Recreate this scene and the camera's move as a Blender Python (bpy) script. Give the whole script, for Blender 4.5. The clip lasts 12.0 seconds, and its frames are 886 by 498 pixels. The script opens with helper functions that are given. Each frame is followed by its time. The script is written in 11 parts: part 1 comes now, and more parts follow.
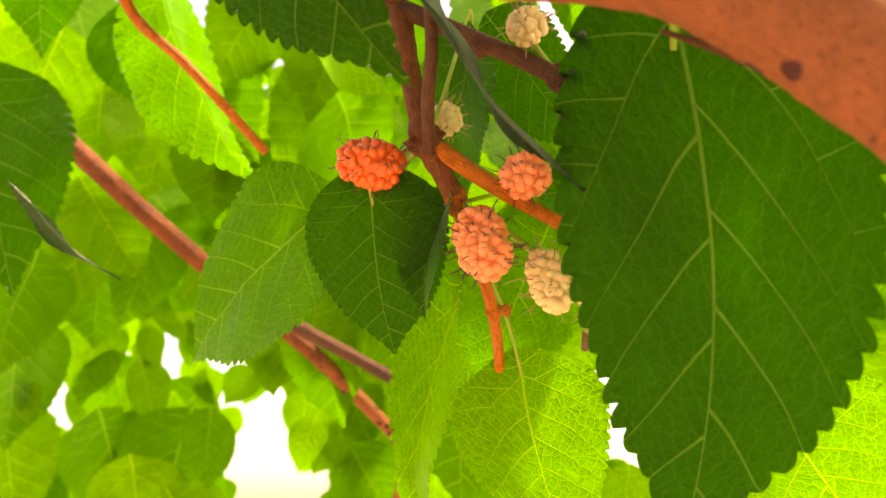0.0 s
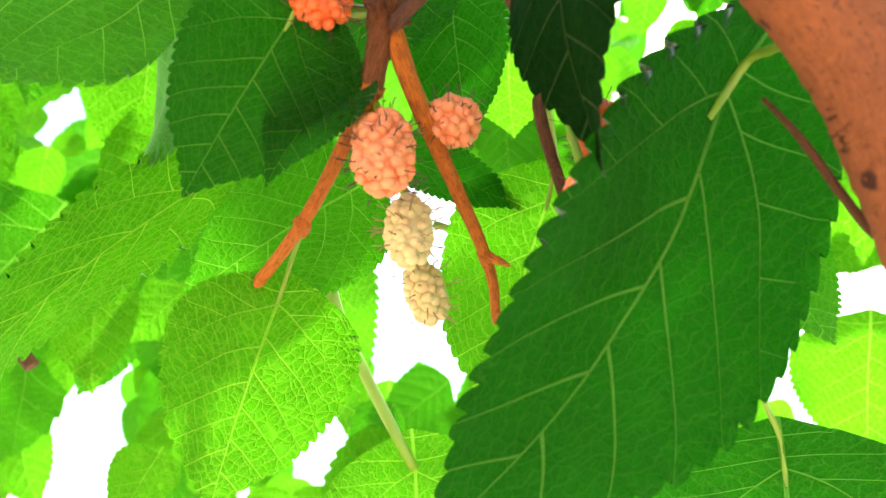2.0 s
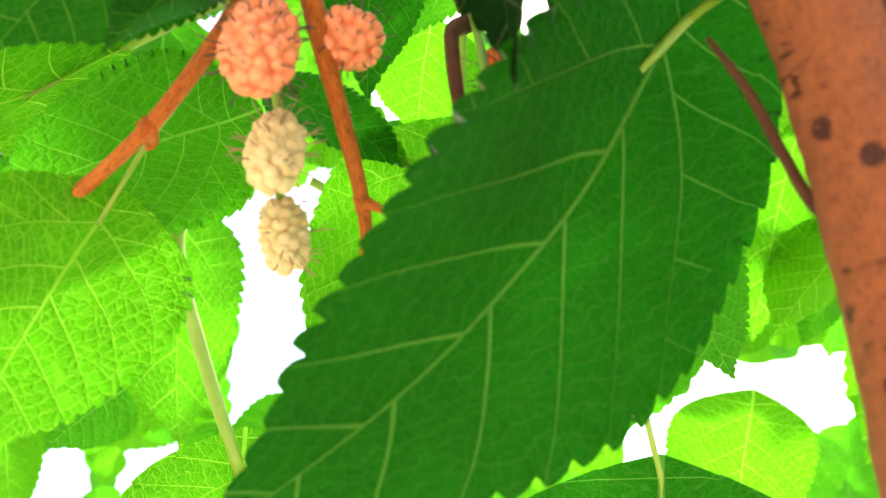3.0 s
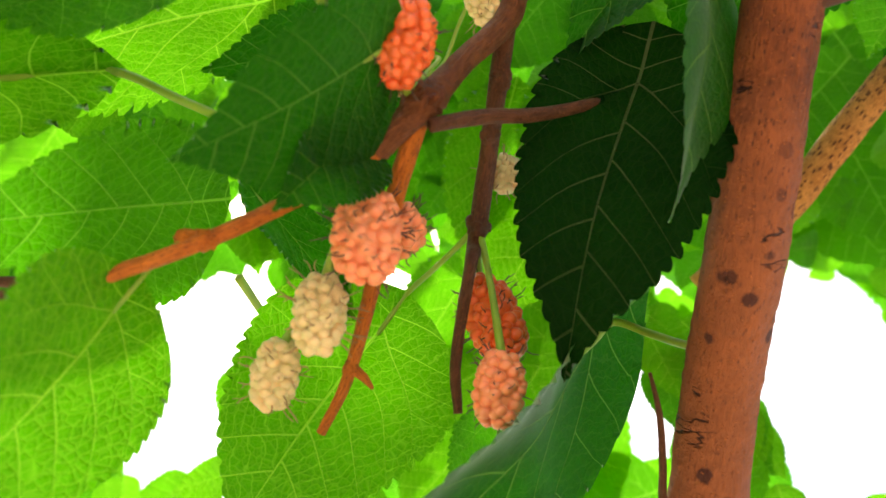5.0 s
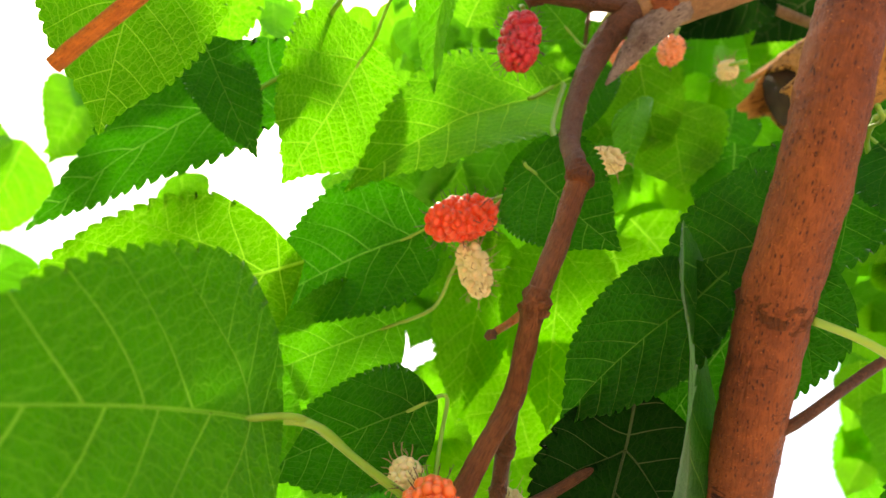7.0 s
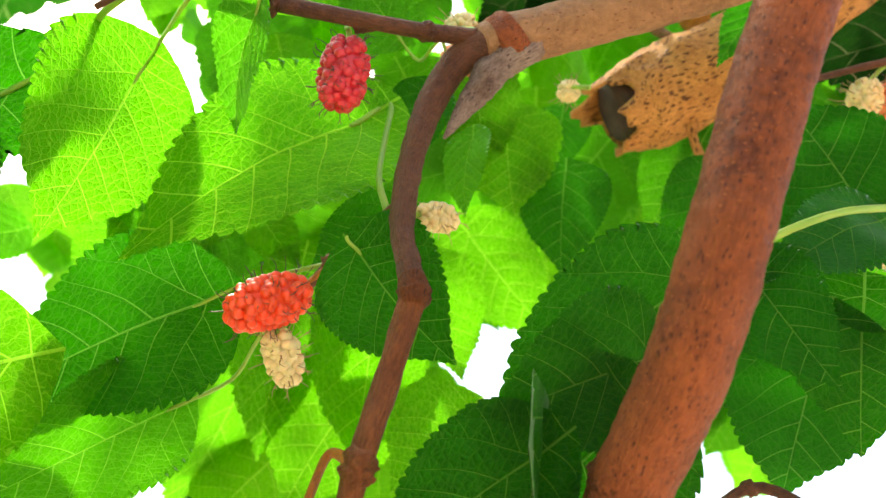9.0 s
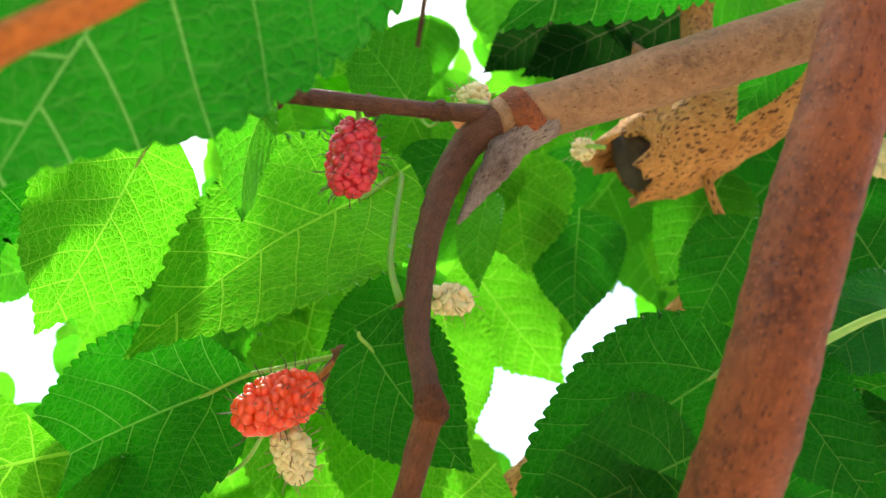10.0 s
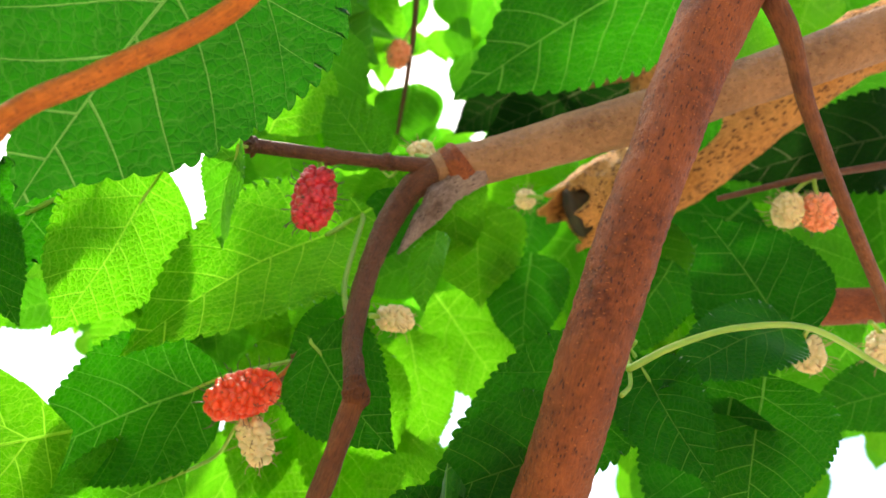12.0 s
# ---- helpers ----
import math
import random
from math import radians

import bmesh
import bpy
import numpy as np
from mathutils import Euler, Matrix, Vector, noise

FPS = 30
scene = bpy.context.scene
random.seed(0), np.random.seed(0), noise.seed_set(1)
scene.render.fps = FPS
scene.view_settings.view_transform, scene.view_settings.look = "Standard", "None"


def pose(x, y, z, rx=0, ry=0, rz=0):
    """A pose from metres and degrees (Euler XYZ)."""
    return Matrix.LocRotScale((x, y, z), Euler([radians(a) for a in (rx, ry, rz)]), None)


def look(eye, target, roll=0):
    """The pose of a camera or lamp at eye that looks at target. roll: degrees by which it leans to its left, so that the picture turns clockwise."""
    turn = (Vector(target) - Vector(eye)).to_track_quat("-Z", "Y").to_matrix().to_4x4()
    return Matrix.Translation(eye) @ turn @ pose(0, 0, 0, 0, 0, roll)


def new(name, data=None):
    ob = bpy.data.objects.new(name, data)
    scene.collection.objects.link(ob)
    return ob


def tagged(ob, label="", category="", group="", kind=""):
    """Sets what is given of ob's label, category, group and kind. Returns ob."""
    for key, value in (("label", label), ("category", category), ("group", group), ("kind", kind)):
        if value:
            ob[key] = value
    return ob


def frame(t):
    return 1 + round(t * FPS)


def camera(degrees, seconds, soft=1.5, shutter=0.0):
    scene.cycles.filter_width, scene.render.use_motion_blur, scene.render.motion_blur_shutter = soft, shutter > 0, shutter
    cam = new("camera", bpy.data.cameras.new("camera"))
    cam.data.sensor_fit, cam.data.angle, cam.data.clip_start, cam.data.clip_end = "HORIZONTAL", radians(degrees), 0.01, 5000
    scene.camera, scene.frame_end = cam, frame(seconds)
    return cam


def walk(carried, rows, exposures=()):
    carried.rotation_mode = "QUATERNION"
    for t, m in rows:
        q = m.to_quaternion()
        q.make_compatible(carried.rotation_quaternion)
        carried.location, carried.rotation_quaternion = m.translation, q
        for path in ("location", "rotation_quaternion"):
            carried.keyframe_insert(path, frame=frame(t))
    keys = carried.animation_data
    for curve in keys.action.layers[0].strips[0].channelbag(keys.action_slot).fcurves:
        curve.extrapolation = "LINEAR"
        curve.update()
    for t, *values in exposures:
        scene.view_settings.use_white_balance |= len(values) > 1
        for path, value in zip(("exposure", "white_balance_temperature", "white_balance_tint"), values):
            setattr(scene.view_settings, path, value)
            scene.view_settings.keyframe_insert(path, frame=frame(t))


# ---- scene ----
cam = camera(57.0, 12.0, 1.5)
PATH = [
    (0.0, (0.0500, 0.0199, 1.5050), (-0.1014, 0.9539, 1.8287), 0.47),
    (0.5, (0.0261, 0.0044, 1.4977), (0.0103, 0.9521, 1.8164), 6.25),
    (1.0, (0.0024, 0.0359, 1.4865), (0.0914, 0.9556, 1.8690), 11.37),
    (1.5, (-0.0176, 0.0715, 1.4766), (0.2073, 0.9375, 1.9234), 18.79),
    (2.0, (-0.0385, 0.0829, 1.4689), (0.3779, 0.8555, 1.9481), 20.53),
    (2.5, (0.0142, 0.0996, 1.4620), (0.4358, 0.8533, 1.9662), 24.03),
    (3.0, (-0.0006, 0.1130, 1.4643), (0.4446, 0.7795, 2.0623), 26.74),
    (3.2, (-0.0158, 0.1163, 1.4608), (0.4835, 0.7326, 2.0698), 25.37),
    (4.8, (-0.0949, 0.2082, 1.4480), (0.5766, 0.3282, 2.1792), 17.00),
    (5.0, (-0.1009, 0.2097, 1.4452), (0.5604, 0.3222, 2.1868), 18.11),
    (5.5, (-0.1331, 0.2019, 1.4724), (0.5146, 0.1715, 2.2337), 8.47),
    (6.0, (-0.1874, 0.2169, 1.4783), (0.4953, 0.1318, 2.2041), 6.77),
    (6.5, (-0.2007, 0.2454, 1.5245), (0.5253, 0.1926, 2.2102), 6.50),
    (7.0, (-0.2247, 0.2498, 1.5247), (0.5365, 0.2849, 2.1723), 10.96),
    (7.5, (-0.2492, 0.2920, 1.5343), (0.5382, 0.2252, 2.1470), 6.15),
    (7.7, (-0.2371, 0.2772, 1.5339), (0.5483, 0.1585, 2.1414), 5.88),
    (9.3, (-0.2296, 0.2649, 1.6352), (0.5817, 0.0280, 2.1696), 1.27),
    (9.5, (-0.2349, 0.2697, 1.6448), (0.5803, 0.0334, 2.1736), 1.42),
    (10.0, (-0.2386, 0.2729, 1.6485), (0.5806, 0.0432, 2.1740), 1.38),
    (10.5, (-0.2467, 0.2728, 1.6509), (0.5714, 0.0514, 2.1816), 2.30),
    (11.0, (-0.2465, 0.2537, 1.6306), (0.5497, 0.0527, 2.2013), 3.11),
    (11.5, (-0.2538, 0.2461, 1.6117), (0.5357, 0.0573, 2.1958), 3.28),
    (12.0, (-0.2889, 0.2486, 1.6064), (0.5002, 0.0707, 2.1943), 4.16),
]
cam.data.dof.use_dof, cam.data.dof.focus_distance, cam.data.dof.aperture_fstop = True, 0.26, 15.0
EXPOSURES = [(0.0, 2.0, 14500, 32), (0.5, 2.12, 10300, 18), (1.2, 2.08, 7600, 6), (2.0, 2.24, 7400, 5), (3.2, 2.26, 7500, 5), (4.8, 1.65, 8200, 9), (5.8, 1.66, 7800, 6), (7.0, 1.80, 8800, 12), (7.7, 1.80, 8400, 9), (9.3, 2.10, 7800, 6), (10.2, 1.88, 6900, 1), (11.2, 1.92, 6900, 0), (12.0, 1.82, 7800, 6)]
walk(cam, [(t, look(eye, target, roll)) for t, eye, target, roll in PATH], EXPOSURES)

# ---- world, sun and exposure ----
SUN_EL, SUN_AZ = 62.0, 64.0
world = bpy.data.worlds.new("sky")
scene.world = world
world.use_nodes = True
wn = world.node_tree.nodes
sky = wn.new("ShaderNodeTexSky")
sky.sky_type = "NISHITA"
sky.sun_disc = False
sky.sun_elevation, sky.sun_rotation = radians(SUN_EL), radians(SUN_AZ)
sky.dust_density = 3.0
world.node_tree.links.new(sky.outputs[0], wn["Background"].inputs[0])
wn["Background"].inputs[1].default_value = 0.15
sun = new("sun", bpy.data.lights.new("sun", "SUN"))
sun.data.energy, sun.data.angle, sun.data.color = 2.2, radians(4.0), (1.0, 0.95, 0.86)
sun.rotation_euler = (radians(90 - SUN_EL), 0, radians(180 - SUN_AZ))


# ---- materials ----
class Nodes:
    """A small helper for building node materials."""

    def __init__(self, name):
        self.mat = bpy.data.materials.new(name)
        self.mat.use_nodes = True
        self.tree = self.mat.node_tree
        self.tree.nodes.clear()
        self.out = self.add("OutputMaterial")

    def add(self, kind, **values):
        n = self.tree.nodes.new("ShaderNode" + kind)
        for key, value in values.items():
            slot = key.replace("_", " ")
            if isinstance(value, bpy.types.NodeSocket):
                self.tree.links.new(value, n.inputs[slot])
            else:
                n.inputs[slot].default_value = value
        return n

    def ramp(self, fac, *stops):
        n = self.tree.nodes.new("ShaderNodeValToRGB")
        while len(n.color_ramp.elements) < len(stops):
            n.color_ramp.elements.new(0.5)
        for el, (at, col) in zip(n.color_ramp.elements, stops):
            el.position = at
            el.color = (*col, 1) if len(col) == 3 else col
        self.tree.links.new(fac, n.inputs[0])
        return n.outputs[0]

    def math(self, op, a, b=0.5):
        n = self.tree.nodes.new("ShaderNodeMath")
        n.operation = op
        for i, v in enumerate((a, b)):
            if isinstance(v, bpy.types.NodeSocket):
                self.tree.links.new(v, n.inputs[i])
            else:
                n.inputs[i].default_value = v
        return n.outputs[0]

    def mix(self, fac, a, b, blend="MIX"):
        n = self.tree.nodes.new("ShaderNodeMix")
        n.data_type, n.blend_type = "RGBA", blend
        for i, v in ((0, fac), (6, a), (7, b)):
            if isinstance(v, bpy.types.NodeSocket):
                self.tree.links.new(v, n.inputs[i])
            else:
                n.inputs[i].default_value = v if i == 0 else (*v, 1)
        return n.outputs[2]

    def noise(self, vec, scale, detail=3.0, rough=0.55):
        n = self.add("TexNoise", Scale=scale, Detail=detail, Roughness=rough)
        if vec is not None:
            self.tree.links.new(vec, n.inputs["Vector"])
        return n.outputs[0]

    def bump(self, height, strength, dist):
        return self.add("Bump", Height=height, Strength=strength, Distance=dist).outputs[0]

    def done(self, shader):
        self.tree.links.new(shader, self.out.inputs[0])
        return self.mat


VEIN_STEP, VEIN_LEAN, VEIN_CURVE = 0.16, 0.62, 0.95


def leaf_material(name, top, glow, pale, gloss, mesh):
    """Thin green blade: scatters and lets light through; pale ribs and a fine net of veins, along the leaf's own run."""
    k = Nodes(name)
    uv = k.add("UVMap")
    uv.uv_map = "flat"
    uv = uv.outputs[0]
    plan = k.add("UVMap")
    plan.uv_map = "plan"
    sep = k.add("SeparateXYZ", Vector=plan.outputs[0])
    v, y = sep.outputs[0], sep.outputs[1]
    a = k.math("ABSOLUTE", v)
    rnd = k.add("ObjectInfo").outputs["Random"]

    def taper(at, start, slope, least):
        return k.math("MAXIMUM", k.math("ADD", k.math("MULTIPLY", at, -slope), start), least)

    def line_of(dist, wide):
        return k.math("MINIMUM", 1.0, k.math("MAXIMUM", 0.0, k.math("MULTIPLY", k.math("SUBTRACT", 1.3, k.math("DIVIDE", dist, wide)), 2.2)))

    # midrib
    rib = line_of(a, taper(y, 0.0062, 0.0052, 0.0011))
    # side ribs, the lowest pair springing from the base
    rise = k.math("ADD", k.math("MULTIPLY", a, VEIN_LEAN), k.math("MULTIPLY", k.math("MULTIPLY", a, a), VEIN_CURVE))
    q = k.math("DIVIDE", k.math("SUBTRACT", y, rise), VEIN_STEP)
    shift = k.math("MULTIPLY", k.math("GREATER_THAN", v, 0.0), k.math("MULTIPLY", k.math("GREATER_THAN", q, 0.5), 0.3))
    q = k.math("SUBTRACT", q, shift)
    d = k.math("ABSOLUTE", k.math("SUBTRACT", k.math("FRACT", k.math("ADD", q, 0.5)), 0.5))
    inner = k.math("GREATER_THAN", q, -0.45)
    side = k.math("MULTIPLY", line_of(k.math("MULTIPLY", d, VEIN_STEP * 0.76), taper(a, 0.0032, 0.0078, 0.0006)), inner)
    # outward branches of the lowest pair
    o = k.math("DIVIDE", k.math("ADD", y, k.math("MULTIPLY", a, 0.12)), 0.105)
    od = k.math("ABSOLUTE", k.math("SUBTRACT", k.math("FRACT", o), 0.5))
    outer = k.math("MULTIPLY", line_of(k.math("MULTIPLY", od, 0.105), taper(a, 0.0025, 0.0052, 0.0005)), k.math("LESS_THAN", q, 0.0))
    ribs = k.math("MAXIMUM", rib, k.math("MAXIMUM", side, outer))
    warp = k.add("TexNoise", Vector=uv, Scale=9.0)
    vec = k.add("VectorMath", Vector=uv)
    vec.operation = "ADD"
    k.tree.links.new(k.mix(0.985, warp.outputs[1], (0, 0, 0)), vec.inputs[1])
    vor = k.add("TexVoronoi", Vector=vec.outputs[0], Scale=34.0)
    vor.feature = "DISTANCE_TO_EDGE"
    net = k.ramp(vor.outputs[0], (0.0, (1, 1, 1)), (0.10, (0, 0, 0)))
    vor2 = k.add("TexVoronoi", Vector=vec.outputs[0], Scale=95.0)
    vor2.feature = "DISTANCE_TO_EDGE"
    net2 = k.ramp(vor2.outputs[0], (0.0, (1, 1, 1)), (0.14, (0, 0, 0)))
    # rungs between the side ribs
    hop = k.math("MULTIPLY", k.math("FLOOR", q), 0.37)
    rung = k.math("DIVIDE", k.math("ADD", a, k.math("MULTIPLY", y, 0.62)), 0.048)
    rung = k.math("ADD", k.math("ADD", rung, hop), k.math("MULTIPLY", k.noise(uv, 11.0, 3.0), 2.2))
    rung = k.math("ABSOLUTE", k.math("SUBTRACT", k.math("FRACT", rung), 0.5))
    rung = k.ramp(rung, (0.425, (0, 0, 0)), (0.47, (1, 1, 1)))
    net = k.math("MAXIMUM", k.math("MAXIMUM", k.math("MULTIPLY", net, 0.6), k.math("MULTIPLY", rung, 0.9)), k.math("MULTIPLY", net2, 0.35))
    blotch = k.noise(uv, 5.0, 4.0)
    fine = k.noise(uv, 110.0, 2.0)
    line = k.math("MAXIMUM", ribs, k.math("MULTIPLY", net, mesh))
    base = k.mix(k.ramp(blotch, (0.3, (0, 0, 0)), (0.7, (1, 1, 1))), [c * 0.72 for c in top], [c * 1.3 for c in top])
    base = k.mix(k.math("MULTIPLY", rnd, 0.5), base, (top[0] * 1.6, top[1] * 1.25, top[2] * 0.8))
    base = k.mix(k.math("MULTIPLY", line, 0.9), base, pale)
    tr = k.mix(k.ramp(blotch, (0.3, (0, 0, 0)), (0.7, (1, 1, 1))), [c * 0.78 for c in glow], [min(0.8, c * 1.18) for c in glow])
    tr = k.mix(k.math("MULTIPLY", rnd, 0.5), tr, (glow[0] * 1.5, glow[1] * 1.1, glow[2] * 0.8))
    tr = k.mix(k.math("MULTIPLY", line, 0.9), tr, (min(0.9, glow[0] * 2.4 + 0.10), min(0.95, glow[1] * 1.5 + 0.08), glow[2] * 2.0 + 0.05))
    puff = k.math("MULTIPLY", k.math("SQRT", k.math("MINIMUM", k.math("MULTIPLY", d, 2.0), k.math("MULTIPLY", a, 12.0))), 0.9)
    cell = k.ramp(vor.outputs[0], (0.0, (0, 0, 0)), (0.25, (1, 1, 1)))
    relief = k.math("ADD", k.math("ADD", k.math("MULTIPLY", line, -0.8), k.math("MULTIPLY", fine, 0.2)), k.math("ADD", puff, k.math("MULTIPLY", cell, 0.35)))
    nor = k.bump(relief, 0.8, 0.0010)
    dif = k.add("BsdfDiffuse", Color=base, Normal=nor).outputs[0]
    tra = k.add("BsdfTranslucent", Color=tr, Normal=nor).outputs[0]
    glo = k.add("BsdfGlossy", Color=(0.85, 1.0, 0.92, 1), Roughness=0.46, Normal=nor).outputs[0]
    m1 = k.add("MixShader", Fac=0.55)
    k.tree.links.new(dif, m1.inputs[1])
    k.tree.links.new(tra, m1.inputs[2])
    lw = k.add("LayerWeight", Blend=0.22).outputs["Fresnel"]
    m2 = k.add("MixShader", Fac=k.math("MULTIPLY", lw, gloss))
    k.tree.links.new(m1.outputs[0], m2.inputs[1])
    k.tree.links.new(glo, m2.inputs[2])
    return k.done(m2.outputs[0])


def vein_material(name, col):
    """A low see-through ridge over the pale rib of the blade."""
    k = Nodes(name)
    dif = k.add("BsdfDiffuse", Color=(*col, 1)).outputs[0]
    tra = k.add("BsdfTransparent").outputs[0]
    m1 = k.add("MixShader", Fac=0.80)
    k.tree.links.new(dif, m1.inputs[1])
    k.tree.links.new(tra, m1.inputs[2])
    return k.done(m1.outputs[0])


def bark_material(name, dark, light, spot, spots, rough=0.6, grain=1.0, size=0.27, blotch=0.0, corky=0.0, streaky=0.5):
    """Bark with lengthwise grain, patches, dark dots; blotch: dark stains, and a paler colour low down; corky: raised
    pale lenticels and cross cracks.
    """
    k = Nodes(name)
    obj = k.add("TexCoord").outputs["Object"]
    uv = k.add("UVMap").outputs[0]
    mp = k.add("Mapping", Vector=uv)
    mp.inputs["Scale"].default_value = (26.0, 3.6, 1.0)
    streak = k.noise(mp.outputs[0], 6.0, 5.0, 0.65)
    big = k.noise(obj, 45.0, 4.0)
    lump = k.noise(obj, 330.0, 4.0, 0.6)
    col = k.mix(k.ramp(big, (0.3, (0, 0, 0)), (0.7, (1, 1, 1))), dark, light)
    col = k.mix(k.math("MULTIPLY", k.ramp(lump, (0.4, (0, 0, 0)), (0.65, (1, 1, 1))), 0.35), col, [min(1, c * 1.5) for c in light])
    col = k.mix(k.math("MULTIPLY", k.ramp(streak, (0.38, (1, 1, 1)), (0.52, (0, 0, 0))), streaky), col, [c * 0.45 for c in dark])
    mp2 = k.add("Mapping", Vector=uv)
    mp2.inputs["Scale"].default_value = (5.0, 2.0, 1.0)
    vor = k.add("TexVoronoi", Vector=mp2.outputs[0], Scale=spots)
    dots = k.ramp(k.math("ADD", vor.outputs["Distance"], k.math("MULTIPLY", k.noise(obj, 400.0), 0.2)), (size, (1, 1, 1)), (size + 0.06, (0, 0, 0)))
    col = k.mix(k.math("MULTIPLY", dots, 0.8), col, spot)
    hgt = k.math("ADD", k.math("MULTIPLY", streak, grain), k.math("ADD", k.math("MULTIPLY", dots, 0.6), lump))
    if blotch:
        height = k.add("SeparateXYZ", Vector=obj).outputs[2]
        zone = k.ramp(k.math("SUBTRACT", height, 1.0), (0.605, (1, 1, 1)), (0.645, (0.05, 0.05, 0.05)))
        cells = k.add("TexVoronoi", Vector=obj, Scale=125.0)
        some = k.math("GREATER_THAN", k.add("SeparateXYZ", Vector=cells.outputs["Color"]).outputs[0], 0.45)
        ragged = k.math("ADD", cells.outputs["Distance"], k.math("MULTIPLY", k.noise(obj, 420.0, 3.0), 0.26))
        # paler bark low on the branch; missing light there is put into the colour
        lit = k.ramp(k.math("SUBTRACT", height, 1.0), (0.60, (1, 1, 1)), (0.65, (0, 0, 0)))
        col = k.mix(k.math("MULTIPLY", lit, 0.36), col, (0.58, 0.20, 0.075))
        stain = k.math("MULTIPLY", k.ramp(ragged, (0.36, (1, 1, 1)), (0.44, (0, 0, 0))), k.math("MULTIPLY", some, zone))
        col = k.mix(k.math("MULTIPLY", stain, blotch), col, spot)
    if corky:
        mp3 = k.add("Mapping", Vector=uv)
        mp3.inputs["Scale"].default_value = (2.2, 3.4, 1.0)
        wart = k.add("TexVoronoi", Vector=mp3.outputs[0], Scale=22.0)
        bumps = k.ramp(k.math("ADD", wart.outputs["Distance"], k.math("MULTIPLY", k.noise(obj, 500.0), 0.16)), (0.20, (1, 1, 1)), (0.30, (0, 0, 0)))
        col = k.mix(k.math("MULTIPLY", bumps, 0.5 * corky), col, (min(1, light[0] * 1.9), min(1, light[1] * 2.2), light[2] * 2.2))
        mp4 = k.add("Mapping", Vector=uv)
        mp4.inputs["Scale"].default_value = (4.0, 15.0, 1.0)
        split = k.math("ABSOLUTE", k.math("SUBTRACT", k.noise(mp4.outputs[0], 1.0, 3.0), 0.5))
        gate = k.ramp(k.noise(obj, 70.0, 2.0), (0.61, (0, 0, 0)), (0.65, (1, 1, 1)))
        tall = k.math("SUBTRACT", k.add("SeparateXYZ", Vector=obj).outputs[2], 1.0)
        gate = k.math("MULTIPLY", gate, k.ramp(tall, (0.645, (1, 1, 1)), (0.66, (0, 0, 0))))
        cracks = k.math("MULTIPLY", k.ramp(split, (0.006, (1, 1, 1)), (0.018, (0, 0, 0))), gate)
        col = k.mix(k.math("MULTIPLY", cracks, 0.9 * corky), col, [c * 0.3 for c in spot])
        hgt = k.math("ADD", hgt, k.math("SUBTRACT", k.math("MULTIPLY", bumps, 1.8), k.math("MULTIPLY", cracks, 2.5)))
    nor = k.bump(hgt, 1.0, 0.0020)
    b = k.add("BsdfPrincipled", Base_Color=col, Roughness=rough, Normal=nor)
    b.inputs["Specular IOR Level"].default_value = 0.3
    return k.done(b.outputs[0])


def plain_material(name, a, b, scale, rough=0.5, sub=0.0, bump=0.0):
    k = Nodes(name)
    obj = k.add("TexCoord").outputs["Object"]
    n = k.noise(obj, scale, 4.0)
    f = k.ramp(n, (0.3, (0, 0, 0)), (0.7, (1, 1, 1)))
    b_ = k.add("BsdfPrincipled", Base_Color=k.mix(f, a, b), Roughness=rough)
    if sub:
        b_.inputs["Subsurface Weight"].default_value = sub
        b_.inputs["Subsurface Radius"].default_value = (1.0, 0.35, 0.2)
        b_.inputs["Subsurface Scale"].default_value = 0.003
    if bump:
        k.tree.links.new(k.bump(n, bump, 0.001), b_.inputs["Normal"])
    return k.done(b_.outputs[0])


# lit to shaded copies of one leaf, the light put into their colours
LEAF = {
    "half_shaded": leaf_material("leaf_half_shaded", (0.003, 0.052, 0.002), (0.010, 0.21, 0.003), (0.085, 0.24, 0.015), 0.36, 0.30),
    # next three: shade from other leaves is darkened into the green itself
    "shaded": leaf_material("leaf_shaded", (0.002, 0.045, 0.002), (0.006, 0.112, 0.003), (0.014, 0.095, 0.007), 0.36, 0.24),
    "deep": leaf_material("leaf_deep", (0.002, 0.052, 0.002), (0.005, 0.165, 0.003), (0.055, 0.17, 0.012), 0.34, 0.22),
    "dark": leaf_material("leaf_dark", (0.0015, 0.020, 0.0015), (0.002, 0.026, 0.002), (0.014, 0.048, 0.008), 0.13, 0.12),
    "mid": leaf_material("leaf_mid", (0.008, 0.080, 0.003), (0.052, 0.40, 0.008), (0.15, 0.33, 0.02), 0.38, 0.42),
    "lit": leaf_material("leaf_lit", (0.020, 0.13, 0.003), (0.088, 0.50, 0.010), (0.26, 0.42, 0.02), 0.32, 0.55),
}
VEIN = vein_material("vein_ridge", (0.18, 0.32, 0.05))
# darker ridge to go with the shaded leaf copies
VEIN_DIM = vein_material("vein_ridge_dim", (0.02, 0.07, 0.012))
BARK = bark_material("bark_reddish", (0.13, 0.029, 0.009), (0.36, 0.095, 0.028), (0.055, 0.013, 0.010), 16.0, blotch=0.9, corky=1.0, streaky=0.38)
KNOT = bark_material("knot_dark", (0.10, 0.026, 0.008), (0.21, 0.060, 0.014), (0.03, 0.010, 0.006), 20.0, 0.7, 1.5)
BARK_GREY = bark_material("bark_greyish", (0.17, 0.080, 0.034), (0.36, 0.185, 0.085), (0.17, 0.045, 0.018), 13.0, 0.6, 0.35, size=0.22, corky=0.35, streaky=0.12)
